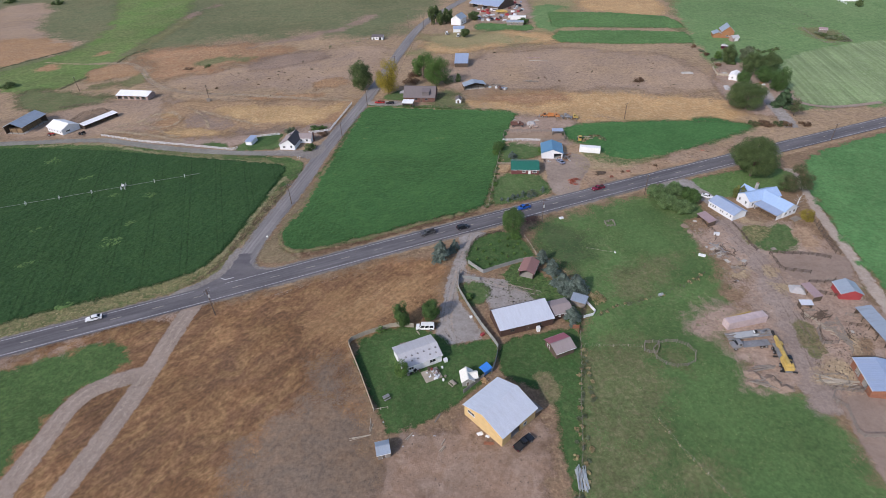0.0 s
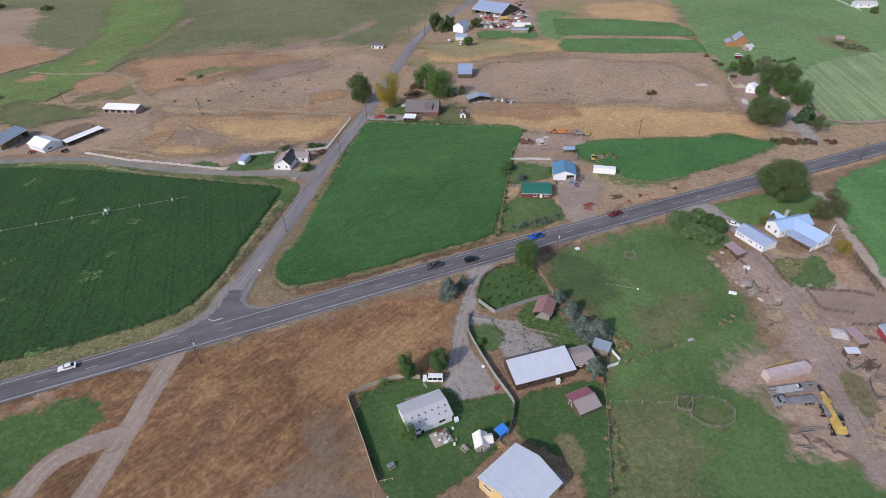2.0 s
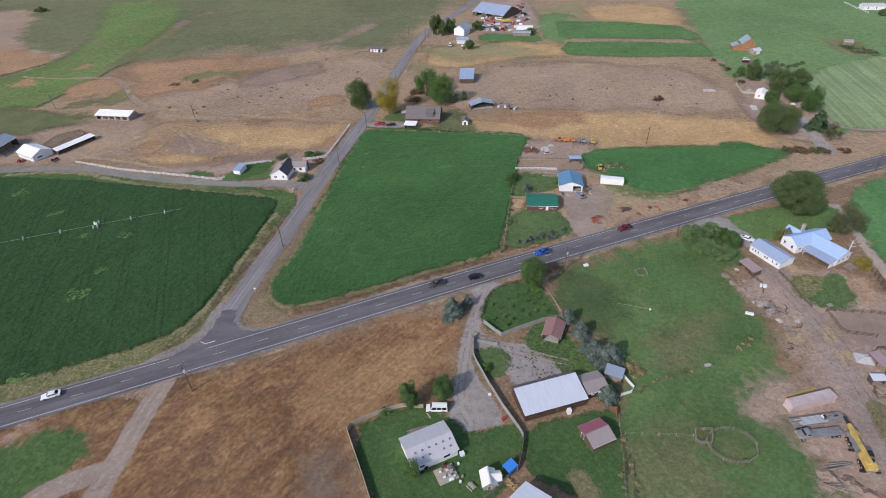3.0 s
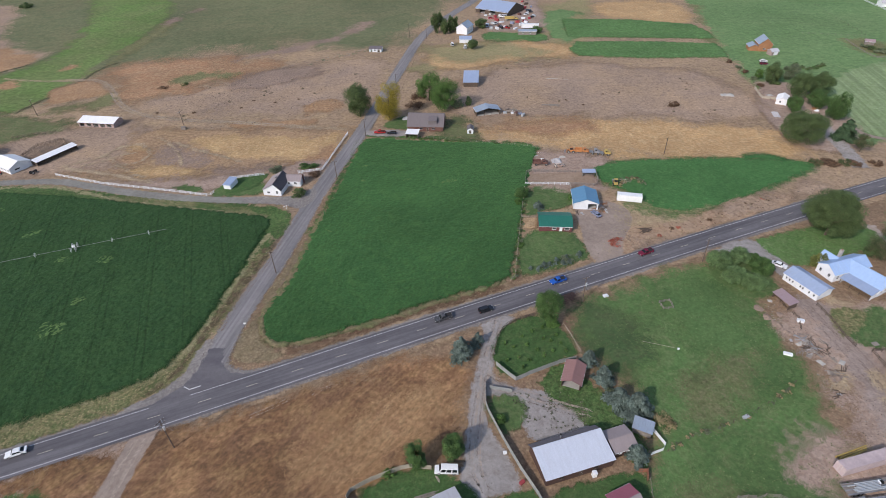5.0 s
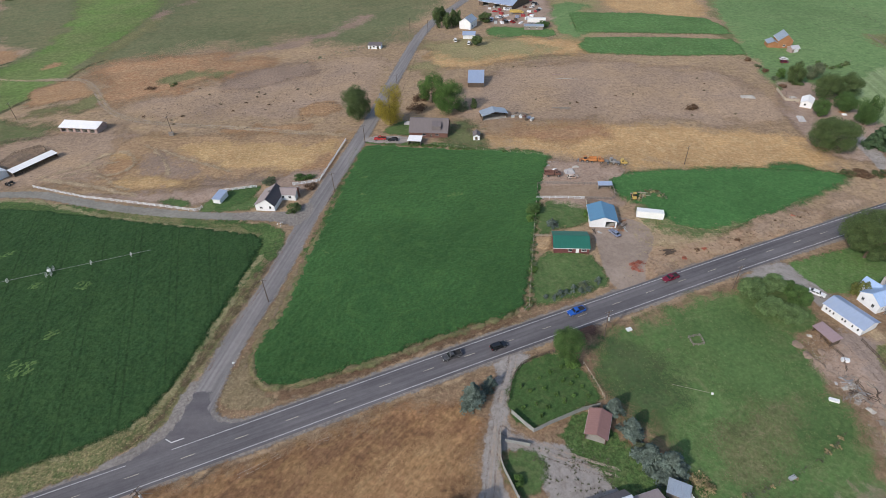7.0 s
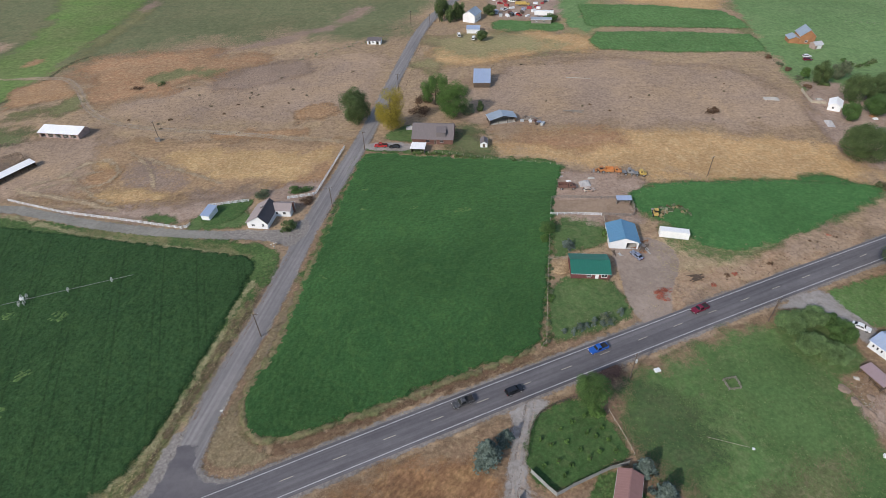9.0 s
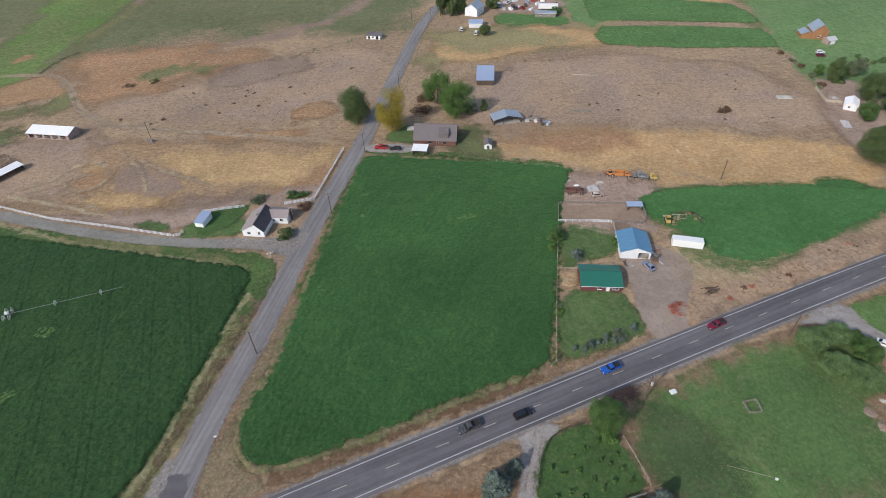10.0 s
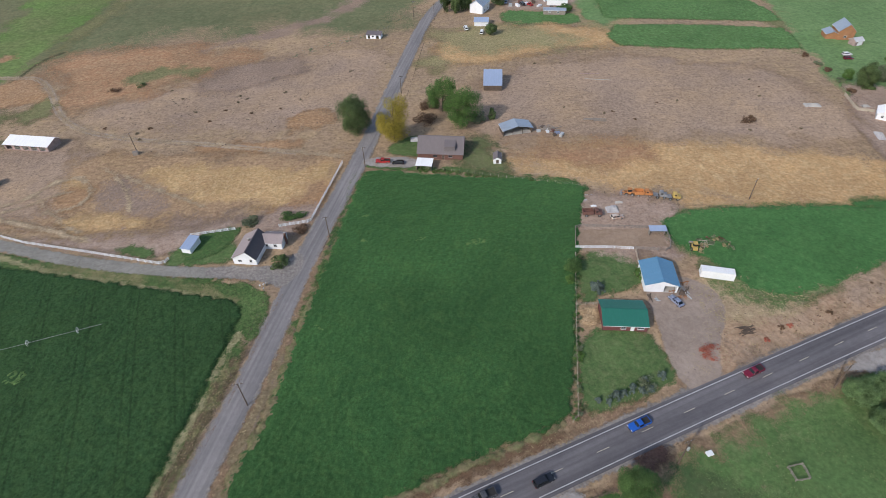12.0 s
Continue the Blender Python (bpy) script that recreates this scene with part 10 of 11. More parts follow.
def bare_birch(x, y):
    t = thing("bare_birch", x, y, 0, "pale leafless birch beside the farmhouse", "tree")
    part("trunk", tube(B(), (0, 0, -0.1), (0.3, 0.2, 4.0), 0.14, 0.07), M["white"], t)
    rs = random.Random(5)
    for i in range(9):
        z = 1.4 + i * 0.3
        a = i * 2.4
        l = 2.2 - i * 0.1
        part("branch", tube(B(), (0.3 * z / 4, 0.2 * z / 4, z), (math.cos(a) * l, math.sin(a) * l, z + 1.4), 0.05, 0.015, 5), M["white"], t)


bare_birch(136.2, 174.7)

# ---- farmstead between the fields ----
container("box_trailer", 69.1, 226.6, -15, 9.2, 2.6, 2.6, "white_clean", "white box trailer beside the alfalfa", "trailer")
car("blue_wagon", 53.8, 217.2, 115, "paleblue_car", "pale blue-grey car before the garage", "sedan")
truck("red_dump_truck", 39.8, 257.9, -3, "brick", "brick", "old rust-red dump truck in the yard", 6.6)
tarp_heap("tarpaulin_cover", 47.3, 260.2, 0, 4.6, 3.6, 1.9, "grey_tarp", "rounded heap under a grey tarpaulin", 51)
car("wrecked_car", 47.7, 255.7, 5, "rusty_white", "rust-streaked white wrecked car in the dirt yard", "wagon")
tarp_heap("rubble_mound", 50.7, 264.1, 0, 3.4, 1.4, 0.9, "concrete", "pale scrap behind the tarpaulin", 52)
tarp_heap("rubble_mound", 41.6, 262.8, 0, 2.6, 1.2, 0.7, "white", "pale scrap behind the truck", 53)
log_pile("white_boards", 40.2, 269.5, -6, 4, 6.0, 0.1, "white", "pale boards lying in the field corner", 1, 0.1, seed=18)
tarp_heap("rubble_mound", 39.5, 266.5, 0, 2.6, 1.8, 0.4, "grey_tarp", "pale sheet lying in the grass", 54)
truck("orange_dump_truck", 60.3, 268.0, -8, "orange_paint", "orange_paint", "orange highway dump truck in the yard", 6.2)
loader("orange_loader", 55.3, 268.9, 170, "orange_paint", "orange loader behind the dump truck")
truck("grey_truck_frame", 65.8, 266.6, -8, "grey_steel", "grey_steel", "stripped grey truck frame in the yard", 4.6, "flat")
truck("yellow_truck", 70.0, 265.4, -8, "yellow_paint", "grey_steel", "pale yellow truck beside the field", 4.8, "flat")
loader("yellow_loader", 67.4, 239.5, 80, "yellow_paint", "small yellow loader in the alfalfa")
log_pile("brush_pile", 71.4, 241.4, 30, 24, 3.0, 0.12, "wood_pale", "heap of pale cut branches in the alfalfa", 2, 0.9, category="brush pile", seed=19)
for i, (px, py) in enumerate([(73.0, 243.2), (75.7, 244.4), (77.5, 243.1), (78.9, 241.1), (69.7, 239.3)]):
    bush("cut_branches", px, py, 0.7, 1.2, "sage" if i % 2 else "brush", "drying heap of cut branches", 130 + i, 260, 8, 0.18, group="cut branches", category="brush")
log_pile("hay_rake", 69.0, 206.4, 30, 8, 3.2, 0.08, "wood_dark", "old rusty farm implement", 2, 0.5, category="farm implement", seed=20)
log_pile("old_lumber", 68.7, 206.1, 12, 18, 3.4, 0.13, "wood_dark", "weathered lumber heap on the dry bank", 2, 0.35, category="wood pile", seed=140)
tufts("bank_weeds", [(59.9, 226.0), (70.4, 229.6), (75.1, 222.8), (86.2, 217.8), (98.5, 217.5), (84.3, 210.1), (69.5, 206.3), (60.6, 210.4)], 1600, 0.12, "straw", "pale straw weeds below the alfalfa", 171, 4, 3.0)
tufts("bank_weeds", [(73.5, 204.9), (88.7, 211.1), (108.2, 218.7), (135.2, 228.9), (130.9, 222.4), (104.1, 211.6), (82.1, 203.4)], 160, 0.22, "brush", "dark weeds on the highway bank", 172, 5, 3.0)
for i, (px, py) in enumerate([(78.4, 206.4), (81.2, 207.0), (112.4, 220.9), (120.2, 224.2), (94.0, 210.7), (72.6, 202.6)]):
    bush("bank_brush", px, py, 0.5, 0.9, "brush_red" if i % 2 else "brush", "low dry brush on the highway bank", 173 + i, 200, 7, 0.18, group="brush on the bank")
bush("red_bush", 56.6, 199.0, 1.2, 3.0, "brush_red", "dry red bush on the bank", 140, 500, 10, 0.2)
tarp_heap("junk_mound", 57.0, 220.6, 60, 3.2, 2.2, 0.9, "wood_dark", "dark junk heap beside the garage", 55)
log_pile("junk_parts", 57.1, 221.1, 60, 10, 1.6, 0.1, "grey_steel", "grey metal junk beside the garage", 2, 0.9, category="junk pile", seed=21)
log_pile("junk_parts", 54.4, 221.3, 20, 8, 1.4, 0.1, "rust_wall", "brown junk in the garage mouth", 2, 0.9, category="junk pile", seed=22)
tree("yard_tree", 27.5, 231.8, 4.2, 2.6, "leaf", "green yard tree at the field fence", 141, 0.15, 0.08, 2400, 22, 0.24)
tree("yard_tree", 25.8, 227.1, 2.8, 1.4, "leaf_bright", "small green yard tree", 142, 0.1, 0.08, 900, 14, 0.2)
conifer("blue_spruce", 32.9, 223.9, 3.8, 2.0, "spruce", "round blue spruce on the side lawn", 143, 1900, 0.22)
for i, ((px, py), hh) in enumerate(zip([(24.2, 186.8), (26.8, 186.3), (28.8, 187.8), (30.8, 188.3), (33.1, 189.4), (35.4, 189.0), (37.6, 189.2), (37.1, 192.0), (41.7, 192.9)], (1.4, 1.6, 2.4, 1.8, 2.6, 1.8, 2.0, 1.6, 2.2))):
    conifer("young_spruce", px, py, hh * 1.25, hh * 0.55, "spruce", "young blue spruce in a planted row", 150 + i, 520, 0.16, "row of young spruces")
bush("grey_shrub", 37.0, 190.9, 1.8, 2.2, "sage", "grey-green shrub among the spruces", 160, 700)
bush("hedge_weeds", 46.4, 228.2, 2.4, 0.9, "leaf_bright", "climbing weeds at the garage wall", 161, 700, 10, 0.2, 2.6)

# ---- side road houses ----
car("red_pickup", -32.6, 296.0, 178, "red_car", "red pickup on the gravel drive", "pickup")
car("dark_trailer_car", -26.7, 294.6, 178, "black_car", "dark car behind the red pickup", "wagon")
tree("dark_tree", -44.2, 319.2, 17.0, 7.1, "leaf_dark", "dense dark green tree at the roadside", 170, 0.35, 0.06, 6500, 40, 0.36)
tree("yellow_poplar", -28.4, 311.6, 19.6, 6.6, "leaf_yellow", "tall yellow autumn tree at the roadside", 171, 0.3, 0.04, 5200, 36, 0.34)
tree("green_tree", -0.1, 321.5, 16.9, 7.6, "leaf_bright", "full green tree behind the house", 172, 0.3, 0.04, 5600, 36, 0.36)
tree("green_tree", -7.9, 335.5, 15.0, 6.7, "leaf_bright", "full green tree behind the house", 173, 0.3, 0.04, 4600, 34, 0.36)
bush("grey_thicket", 7.4, 325.2, 4.0, 3.4, "sage", "grey thicket behind the house", 174, 1200, 16, 0.3)
bush("dark_thicket", 13.1, 327.0, 5.0, 1.7, "leaf_dark", "dark narrow bush behind the house", 175, 1100, 14, 0.3)
bush("brown_thicket", -14.2, 340.5, 2.2, 4.5, "brush", "brown dry thicket behind the house", 176, 900, 16, 0.3)
bush("brown_thicket", -15.6, 327.3, 2.0, 5.5, "brush", "brown dry thicket behind the house", 177, 900, 16, 0.3)
tarp_heap("rubble_mound", -20.2, 312.1, 0, 4.0, 3.5, 1.2, "grey_tarp", "pale scrap beside the grey house", 61)
log_pile("timber_scrap", 35.7, 315.9, -15, 26, 4.5, 0.2, "wood", "dark scrap timber beside the open barn", 3, 0.7, category="scrap pile", seed=31)
log_pile("timber_scrap", 56.5, 322.5, -5, 12, 6.0, 0.14, "wood", "row of weathered old timbers", 2, 0.4, category="scrap pile", seed=32)
for i, (px, py) in enumerate([(31.2, 314.6), (33.2, 317.2), (34.8, 314.4), (36.8, 314.0), (38.6, 312.4), (40.0, 310.6), (37.2, 311.0)]):
    crate("junk_box", px, py, i * 47, 1.6 + 0.5 * (i % 3), 1.1, 0.8 + 0.25 * (i % 2), ("galv", "wood_dark", "white", "brick", "paleblue_car")[i % 5], "discarded box or machine beside the open barn", "junk")
log_pile("white_pipe", 67.5, 361.0, -12, 1, 12.0, 0.16, "concrete", "long pale pipe on the ground", 1, 0.0, category="pipe", seed=33)
log_pile("white_pipe", 65.2, 367.9, -4, 1, 9.0, 0.12, "roof_pink", "long pale pipe on the ground", 1, 0.0, category="pipe", seed=34)
bush("brown_bush", 119.3, 316.2, 2.2, 3.4, "brush", "low dark brown bush in the pasture", 178, 900, 14, 0.28, 2.2)
tarp_heap("stone_mound", 153.0, 327.3, -10, 7.0, 3.5, 0.8, "concrete", "low pale stone heap", 62)
bush("cottage_bush", -62.4, 240.2, 2.6, 3.0, "leaf_dark", "round bush before the cottage wing", 179, 1400, 18, 0.26)
bush("cottage_hedge", -62.1, 264.3, 1.6, 4.5, "leaf", "green hedge behind the white fence", 180, 1300, 18, 0.26, 2.6)
bush("cottage_hedge", -76.1, 261.6, 1.8, 3.2, "sage", "grey-green bush behind the cottage", 181, 900, 14, 0.26)
bush("cottage_hedge", -58.7, 256.7, 1.4, 2.6, "brush", "dry bush beside the cottage wing", 182, 700, 12, 0.24)
for i in range(18):
    rs = random.Random(300 + i)
    u = rs.random()
    bush("pasture_tuft", -150 + 100 * u + rs.uniform(-12, 12), 345 + 35 * u + rs.uniform(-25, 25), 0.45, rs.uniform(0.5, 1.1), "tuft_dark" if i % 3 else "brush", "dry brown tuft in the grazed pasture", 330 + i, 90, 6, 0.25, group="dry tufts in the pasture", category="tuft")
for i in range(14):
    rs = random.Random(400 + i)
    bush("pasture_tuft", rs.uniform(35, 160), rs.uniform(300, 385), 0.4, rs.uniform(0.4, 0.9), "tuft_dark" if i % 3 else "brush", "dry brown tuft in the grazed pasture", 430 + i, 80, 6, 0.25, group="dry tufts in the pasture", category="tuft")
bush("slope_bush", -273.0, 347.1, 3.0, 4.5, "leaf_dark", "dark round bush at the meadow edge", 190, 1000, 14, 0.4)
bush("slope_bush", -377.8, 594.1, 4.0, 6.0, "leaf_dark", "dark bush on the hillside", 191, 900, 14, 0.5)
bush("slope_bush", -436.6, 611.0, 4.0, 6.0, "leaf_dark", "dark bush on the hillside", 192, 900, 14, 0.5)
bush("slope_bush", -166.6, 369.3, 1.6, 3.0, "brush", "brown bush on the dry slope", 193, 500)
bush("slope_bush", -155.5, 373.9, 1.6, 2.2, "leaf_dark", "small dark bush on the dry slope", 194, 500)

# ---- far farm with old vehicles ----
for i, ((px, py), hh) in enumerate(zip([(-2.5, 462.7), (4.8, 459.9), (9.5, 464.5), (13.3, 467.6), (1.3, 469.3)], (15.0, 11.0, 12.0, 10.0, 13.0))):
    tree("far_poplar", px, py, hh, 3.0, "leaf_dark", "tall dark poplar behind the far house", 200 + i, 0.25, 0.03, 1600, 22, 0.5, group="far poplars")
tree("far_tree", 22.0, 423.4, 6.0, 3.6, "leaf_dark", "dark tree beside the far garage", 206, 0.25, 0.05, 1500, 20, 0.45)
tree("far_tree", 32.1, 472.1, 7.0, 4.5, "leaf_dark", "dark tree beside the far house", 207, 0.25, 0.05, 1500, 20, 0.5)
tree("far_tree", 70.4, 455.9, 4.0, 4.5, "leaf", "green shrubs beside the mobile home", 208, 0.2, 0.05, 1200, 20, 0.45)
container("parked_trailer", 68.0, 466.0, -10, 12.5, 2.6, 2.8, "white_clean", "white trailer parked in the far yard", "trailer", True, 0.8)
car("white_camper", 8.9, 432.6, 95, "white_clean", "white camper van before the far garage", "van")
car("white_camper", 17.5, 425.6, 80, "white_clean", "white camper van before the far garage", "van")
truck("yellow_bus", 57.5, 491.2, -5, "yellow_paint", "yellow_paint", "old yellow bus in the junk yard", 10.5, "box")
paints = ("red_car", "white_clean", "silver_car", "maroon_car", "white_clean", "paleblue_car", "black_car", "red_car", "white_clean")
for i, (px, py) in enumerate([(42.1, 497.5), (44.1, 481.6), (46.8, 470.0), (69.6, 522.7), (70.9, 505.3), (37.0, 475.1), (74.9, 513.2), (67.4, 485.8), (68.1, 531.9), (51.4, 469.3), (52.1, 500.0), (74.2, 496.6)]):
    car("old_car", px, py, (i * 53) % 360, paints[i % 9], "abandoned old car among junk", ("wagon", "pickup", "van", "sedan")[i % 4], "old cars in the junk yard")
wire_fence("lot_fence", [(32.6, 438.1), (56.6, 433.2), (76.0, 435.1)], "wire fence of the far lot", "wood_dark", 1.2, 6.0, 41)

# ---- trees and cabin in the east ----
tree("tall_tree", 160.5, 270.3, 13.6, 9.6, "leaf_dark", "huge round dark green tree over the drive", 220, 0.5, 0.04, 8500, 60, 0.36)
tree("tall_tree", 187.0, 320.6, 12.7, 5.5, "leaf_dark", "tall dark tree behind the cabin", 221, 0.45, 0.05, 4500, 40, 0.36)
tree("tall_tree", 199.0, 322.7, 11.8, 6.8, "leaf_dark", "tall dark tree behind the cabin", 232, 0.45, 0.05, 5000, 42, 0.36)
tree("tall_tree", 189.1, 291.6, 13.8, 5.1, "leaf", "broad green tree beside the hayfield", 222, 0.4, 0.05, 4500, 36, 0.36)
tree("tall_tree", 189.3, 306.6, 9.4, 5.6, "leaf", "broad paler tree by the cabin", 223, 0.35, 0.05, 3200, 32, 0.36)
tree("tall_tree", 183.2, 340.7, 12.1, 4.4, "leaf_dark", "dark tree beside the cedar house", 224, 0.35, 0.04, 3600, 32, 0.36)
tree("pale_tree", 196.7, 347.1, 9.3, 4.5, "sage", "pale yellow-green broadleaf tree", 225, 0.3, 0.05, 2200, 26, 0.36)
tree("pale_tree", 180.4, 349.2, 5.8, 2.5, "leaf_bright", "pale green shrub at the fence", 226, 0.2, 0.05, 1000, 18, 0.32)
tree("tall_tree", 174.7, 302.7, 8.3, 4.0, "leaf", "green tree beside the cabin", 227, 0.3, 0.05, 2600, 26, 0.36)
bush("green_mound", 186.4, 340.6, 2.2, 3.0, "leaf_dark", "dark green bush by the cabin", 228, 1100, 14, 0.32)
conifer("dark_spruce", 181.4, 271.3, 11.9, 4.5, "fir", "dark spruce at the end of the drive", 230, 4200, 0.36)
tree("sapling", 180.4, 258.5, 8.5, 3.6, "leaf_warm", "thin turning roadside tree", 231, 0.15, 0.2, 1100, 18, 0.3)
for i, (px, py) in enumerate([(156.0, 249.7), (160.4, 250.0), (162.6, 247.9), (168.3, 248.7), (171.2, 247.2), (180.6, 247.6)]):
    bush("bank_bush", px, py, 1.8, 2.8, "brush" if i % 3 else "leaf_warm", "dry bush on the roadside bank", 240 + i, 600, 12, 0.3, group="dry bushes on the bank")
tarp_heap("tarpaulin_cover", 165.0, 299.8, 75, 7.0, 3.5, 1.5, "grey_tarp", "long heap under pale sheeting", 71)
tarp_heap("rubble_mound", 174.2, 324.0, 0, 4.0, 2.5, 1.0, "concrete", "pale scrap by the cabin fence", 72)
tarp_heap("rubble_mound", 187.7, 305.2, 0, 3.4, 2.5, 1.0, "rust_wall", "brown scrap under the trees", 73)
tarp_heap("rubble_mound", 187.1, 302.5, 0, 2.4, 2.0, 1.0, "white", "white scrap under the trees", 74)
board_fence("cabin_fence", [(171.6, 335.2), (168.3, 321.0), (174.4, 318.7)], "pale board fence by the cabin", "wood_pale", 1.6, 3.0, 42)
car("red_suv", 195.3, 372.2, 0, "maroon_car", "dark red car before the cedar house", "suv")
car("white_suv", 197.3, 376.9, 0, "white_clean", "white car before the cedar house", "suv")
for i, (px, py) in enumerate([(274.2, 396.4), (275.0, 391.0), (274.8, 386.6), (277.6, 388.2), (277.4, 383.6), (280.4, 382.0), (281.6, 379.4)]):
    bush("field_island_bush", px, py, 2.0, 3.6, "leaf_dark" if i % 2 else "sage", "bush on the rocky island in the meadow", 250 + i, 420, 10, 0.4, group="bushes on the field island")
for i, (px, py) in enumerate([(213.2, 368.6), (214.6, 364.4), (216.2, 360.8), (220.6, 362.0), (224.4, 364.6), (228.2, 366.8)]):
    bush("meadow_shrub", px, py, 1.6, 1.7, "leaf_dark" if i % 3 else "leaf", "low dark green shrub in the meadow", 280 + i, 320, 8, 0.35, group="shrubs in the meadow")
wire_fence("meadow_fence", [(212.4, 371.0), (216.0, 359.4), (231.0, 368.6)], "pale posts round the meadow shrubs", "wood", 1.4, 3.0, 44)
wire_fence("meadow_fence", [(303.0, 504.4), (294.7, 462.6), (290.1, 422.3)], "wire fence across the far meadow", "wood_dark", 1.3, 6.0, 45)
wire_fence("meadow_fence", [(250.9, 429.9), (268.3, 423.7), (288.0, 418.8)], "wire fence across the far meadow", "wood", 1.3, 4.0, 46)
fence("island_rails", [(270.8, 413.4), (268.6, 402.0), (266.0, 386.9), (266.2, 375.6), (284.8, 377.1), (288.3, 394.1)], "weathered rails round the rocky island", "wood", 1.3, 3.0, (0.5, 1.0))
wire_fence("meadow_fence", [(177.8, 383.2), (175.1, 344.1), (171.3, 315.0)], "wire fence at the meadow edge", "wood_dark", 1.2, 5.0, 43)
for i, (px, py) in enumerate([(177.0, 378.0), (177.4, 367.6), (178.1, 360.1), (177.6, 348.4), (175.8, 337.3)]):
    bush("fence_line_bush", px, py, 1.6, 2.2, "sage" if i % 2 else "brush", "scrubby bush on the fence line", 260 + i, 380, 10, 0.35, group="scrub on the fence line")
fence("far_white_fence", [(346.7, 514.2), (344.5, 494.0), (343.9, 478.6)], "pale rails before the far farm building", "white", 1.3, 4.0, (0.5, 1.1), 0.15, (0.06, 0.2))
tree("far_round_tree", 348.8, 470.5, 5.0, 3.4, "leaf_dark", "dark tree beside the far farm building", 270, 0.25, 0.05, 900, 16, 0.5)


for i, (px, py) in enumerate([(70.5, 534.6), (72.8, 525.6), (73.6, 513.0), (65.8, 506.1), (67.2, 494.3), (76.0, 538.1), (41.0, 498.2), (46.0, 501.3), (42.5, 483.0), (46.4, 475.3), (49.6, 471.3), (54.5, 474.1), (37.6, 480.1), (61.2, 484.0), (69.6, 468.5), (75.1, 474.7)]):
    crate("junk_box", px, py, i * 41, 2.6 + 0.5 * (i % 3), 1.8, 1.1 + 0.3 * (i % 2), ("white", "red_wall", "galv", "brick", "white", "wood_dark")[i % 6], "discarded box or machine in the junk yard", "junk")
tufts("fence_line_grass", band(rounded([(45.5, 118.6), (52.4, 122.2), (59.4, 124.2), (68.0, 127.1), (80.7, 133.4), (85.8, 137.1)], 2, False), 1.0), 500, 0.15, "sage", "pale weeds along the wire fence", 31, 4)
tufts("fence_line_grass", band(rounded([(51.4, 81.4), (53.6, 74.2), (56.6, 68.3), (60.0, 61.5)], 2, False), 0.8), 250, 0.12, "straw", "pale weeds along the wire fence", 32, 4)
tufts("bank_tufts", [(60.6, 216.1), (74.6, 215.2), (88.5, 211.2), (115.9, 222.0), (111.3, 213.0), (82.4, 202.7), (61.3, 195.8), (44.5, 189.2)], 1800, 0.10, "straw", "dry tufts on the roadside bank", 35, 4, 6.0)

fence("corral_rails", [(-201.7, 284.0), (-200.0, 296.4), (-190.8, 302.6), (-186.3, 297.3), (-189.7, 281.7), (-193.8, 275.8)], "dark corral rails between the sheds", "wood_dark", 1.5, 2.5, (0.5, 0.9, 1.3), closed=True)
fence("corral_rails", [(-218.3, 305.8), (-208.2, 309.3), (-198.6, 311.4)], "dark corral rails behind the sheds", "wood_dark", 1.5, 2.5, (0.5, 0.9, 1.3))
for i, (px, py) in enumerate([(96.3, 153.1), (97.1, 151.2), (97.5, 148.6), (100.3, 149.7), (97.1, 145.9), (99.9, 146.7), (99.5, 143.3), (95.5, 148.0), (99.0, 140.1), (95.9, 137.9)]):
    log_pile("scrap_wood", px, py, i * 47, 7, 1.8 + 0.4 * (i % 3), 0.08, ("wood", "wood_dark", "wood_dark")[i % 3], "tumbled boards and poles on the dirt", 2, 0.8, category="scrap pile", seed=60 + i)
for i, (px, py) in enumerate([(108.8, 118.1), (111.2, 116.2), (108.1, 113.7), (110.2, 111.9), (106.3, 115.5), (109.8, 109.4), (113.6, 112.3), (114.1, 107.1)]):
    log_pile("scrap_wood", px, py, i * 61, 8, 2.2 + 0.4 * (i % 3), 0.1, ("wood", "wood_dark", "wood_pale")[i % 3], "tumbled broken rails beside the pens", 2, 0.8, category="scrap pile", seed=80 + i)

for i in range(34):
    rs = random.Random(900 + i)
    a, b = (30.2, 238.0), (18.7, 182.8)
    u = rs.random()
    bush("fence_weeds", a[0] + (b[0] - a[0]) * u + rs.uniform(-0.8, 0.9), a[1] + (b[1] - a[1]) * u, rs.uniform(0.5, 1.1), rs.uniform(0.6, 1.3), ("pasture_blades", "leaf_bright", "sage")[i % 3], "tangled weeds along the field fence", 950 + i, 200, 8, 0.16, group="weeds along the field fence", category="weeds")
tufts("ditch_grass", band(rounded([(-78.6, 152.0), (-76.4, 162.8), (-73.9, 173.0), (-71.1, 184.4), (-68.2, 196.2), (-66.4, 204.0), (-63.8, 214.0)], 2, False), 1.6), 500, 0.14, "tuft_dark", "dark weeds in the ditch", 41, 4, 3.0)
tufts("ditch_grass", band(rounded([(-65.2, 162.7), (-62.6, 173.3), (-59.8, 186.7), (-56.7, 202.5), (-54.4, 212.4)], 2, False), 1.6), 500, 0.12, "straw", "brown stalks at the road edge", 42, 4, 4.0)
tufts("field_edge_grass", band(rounded([(-53.2, 212.0), (-51.4, 222.7), (-48.4, 240.0), (-42.9, 289.9)], 2, False), 2.0), 700, 0.16, "pasture_blades", "green weeds at the field's edge", 43, 4, 4.0)

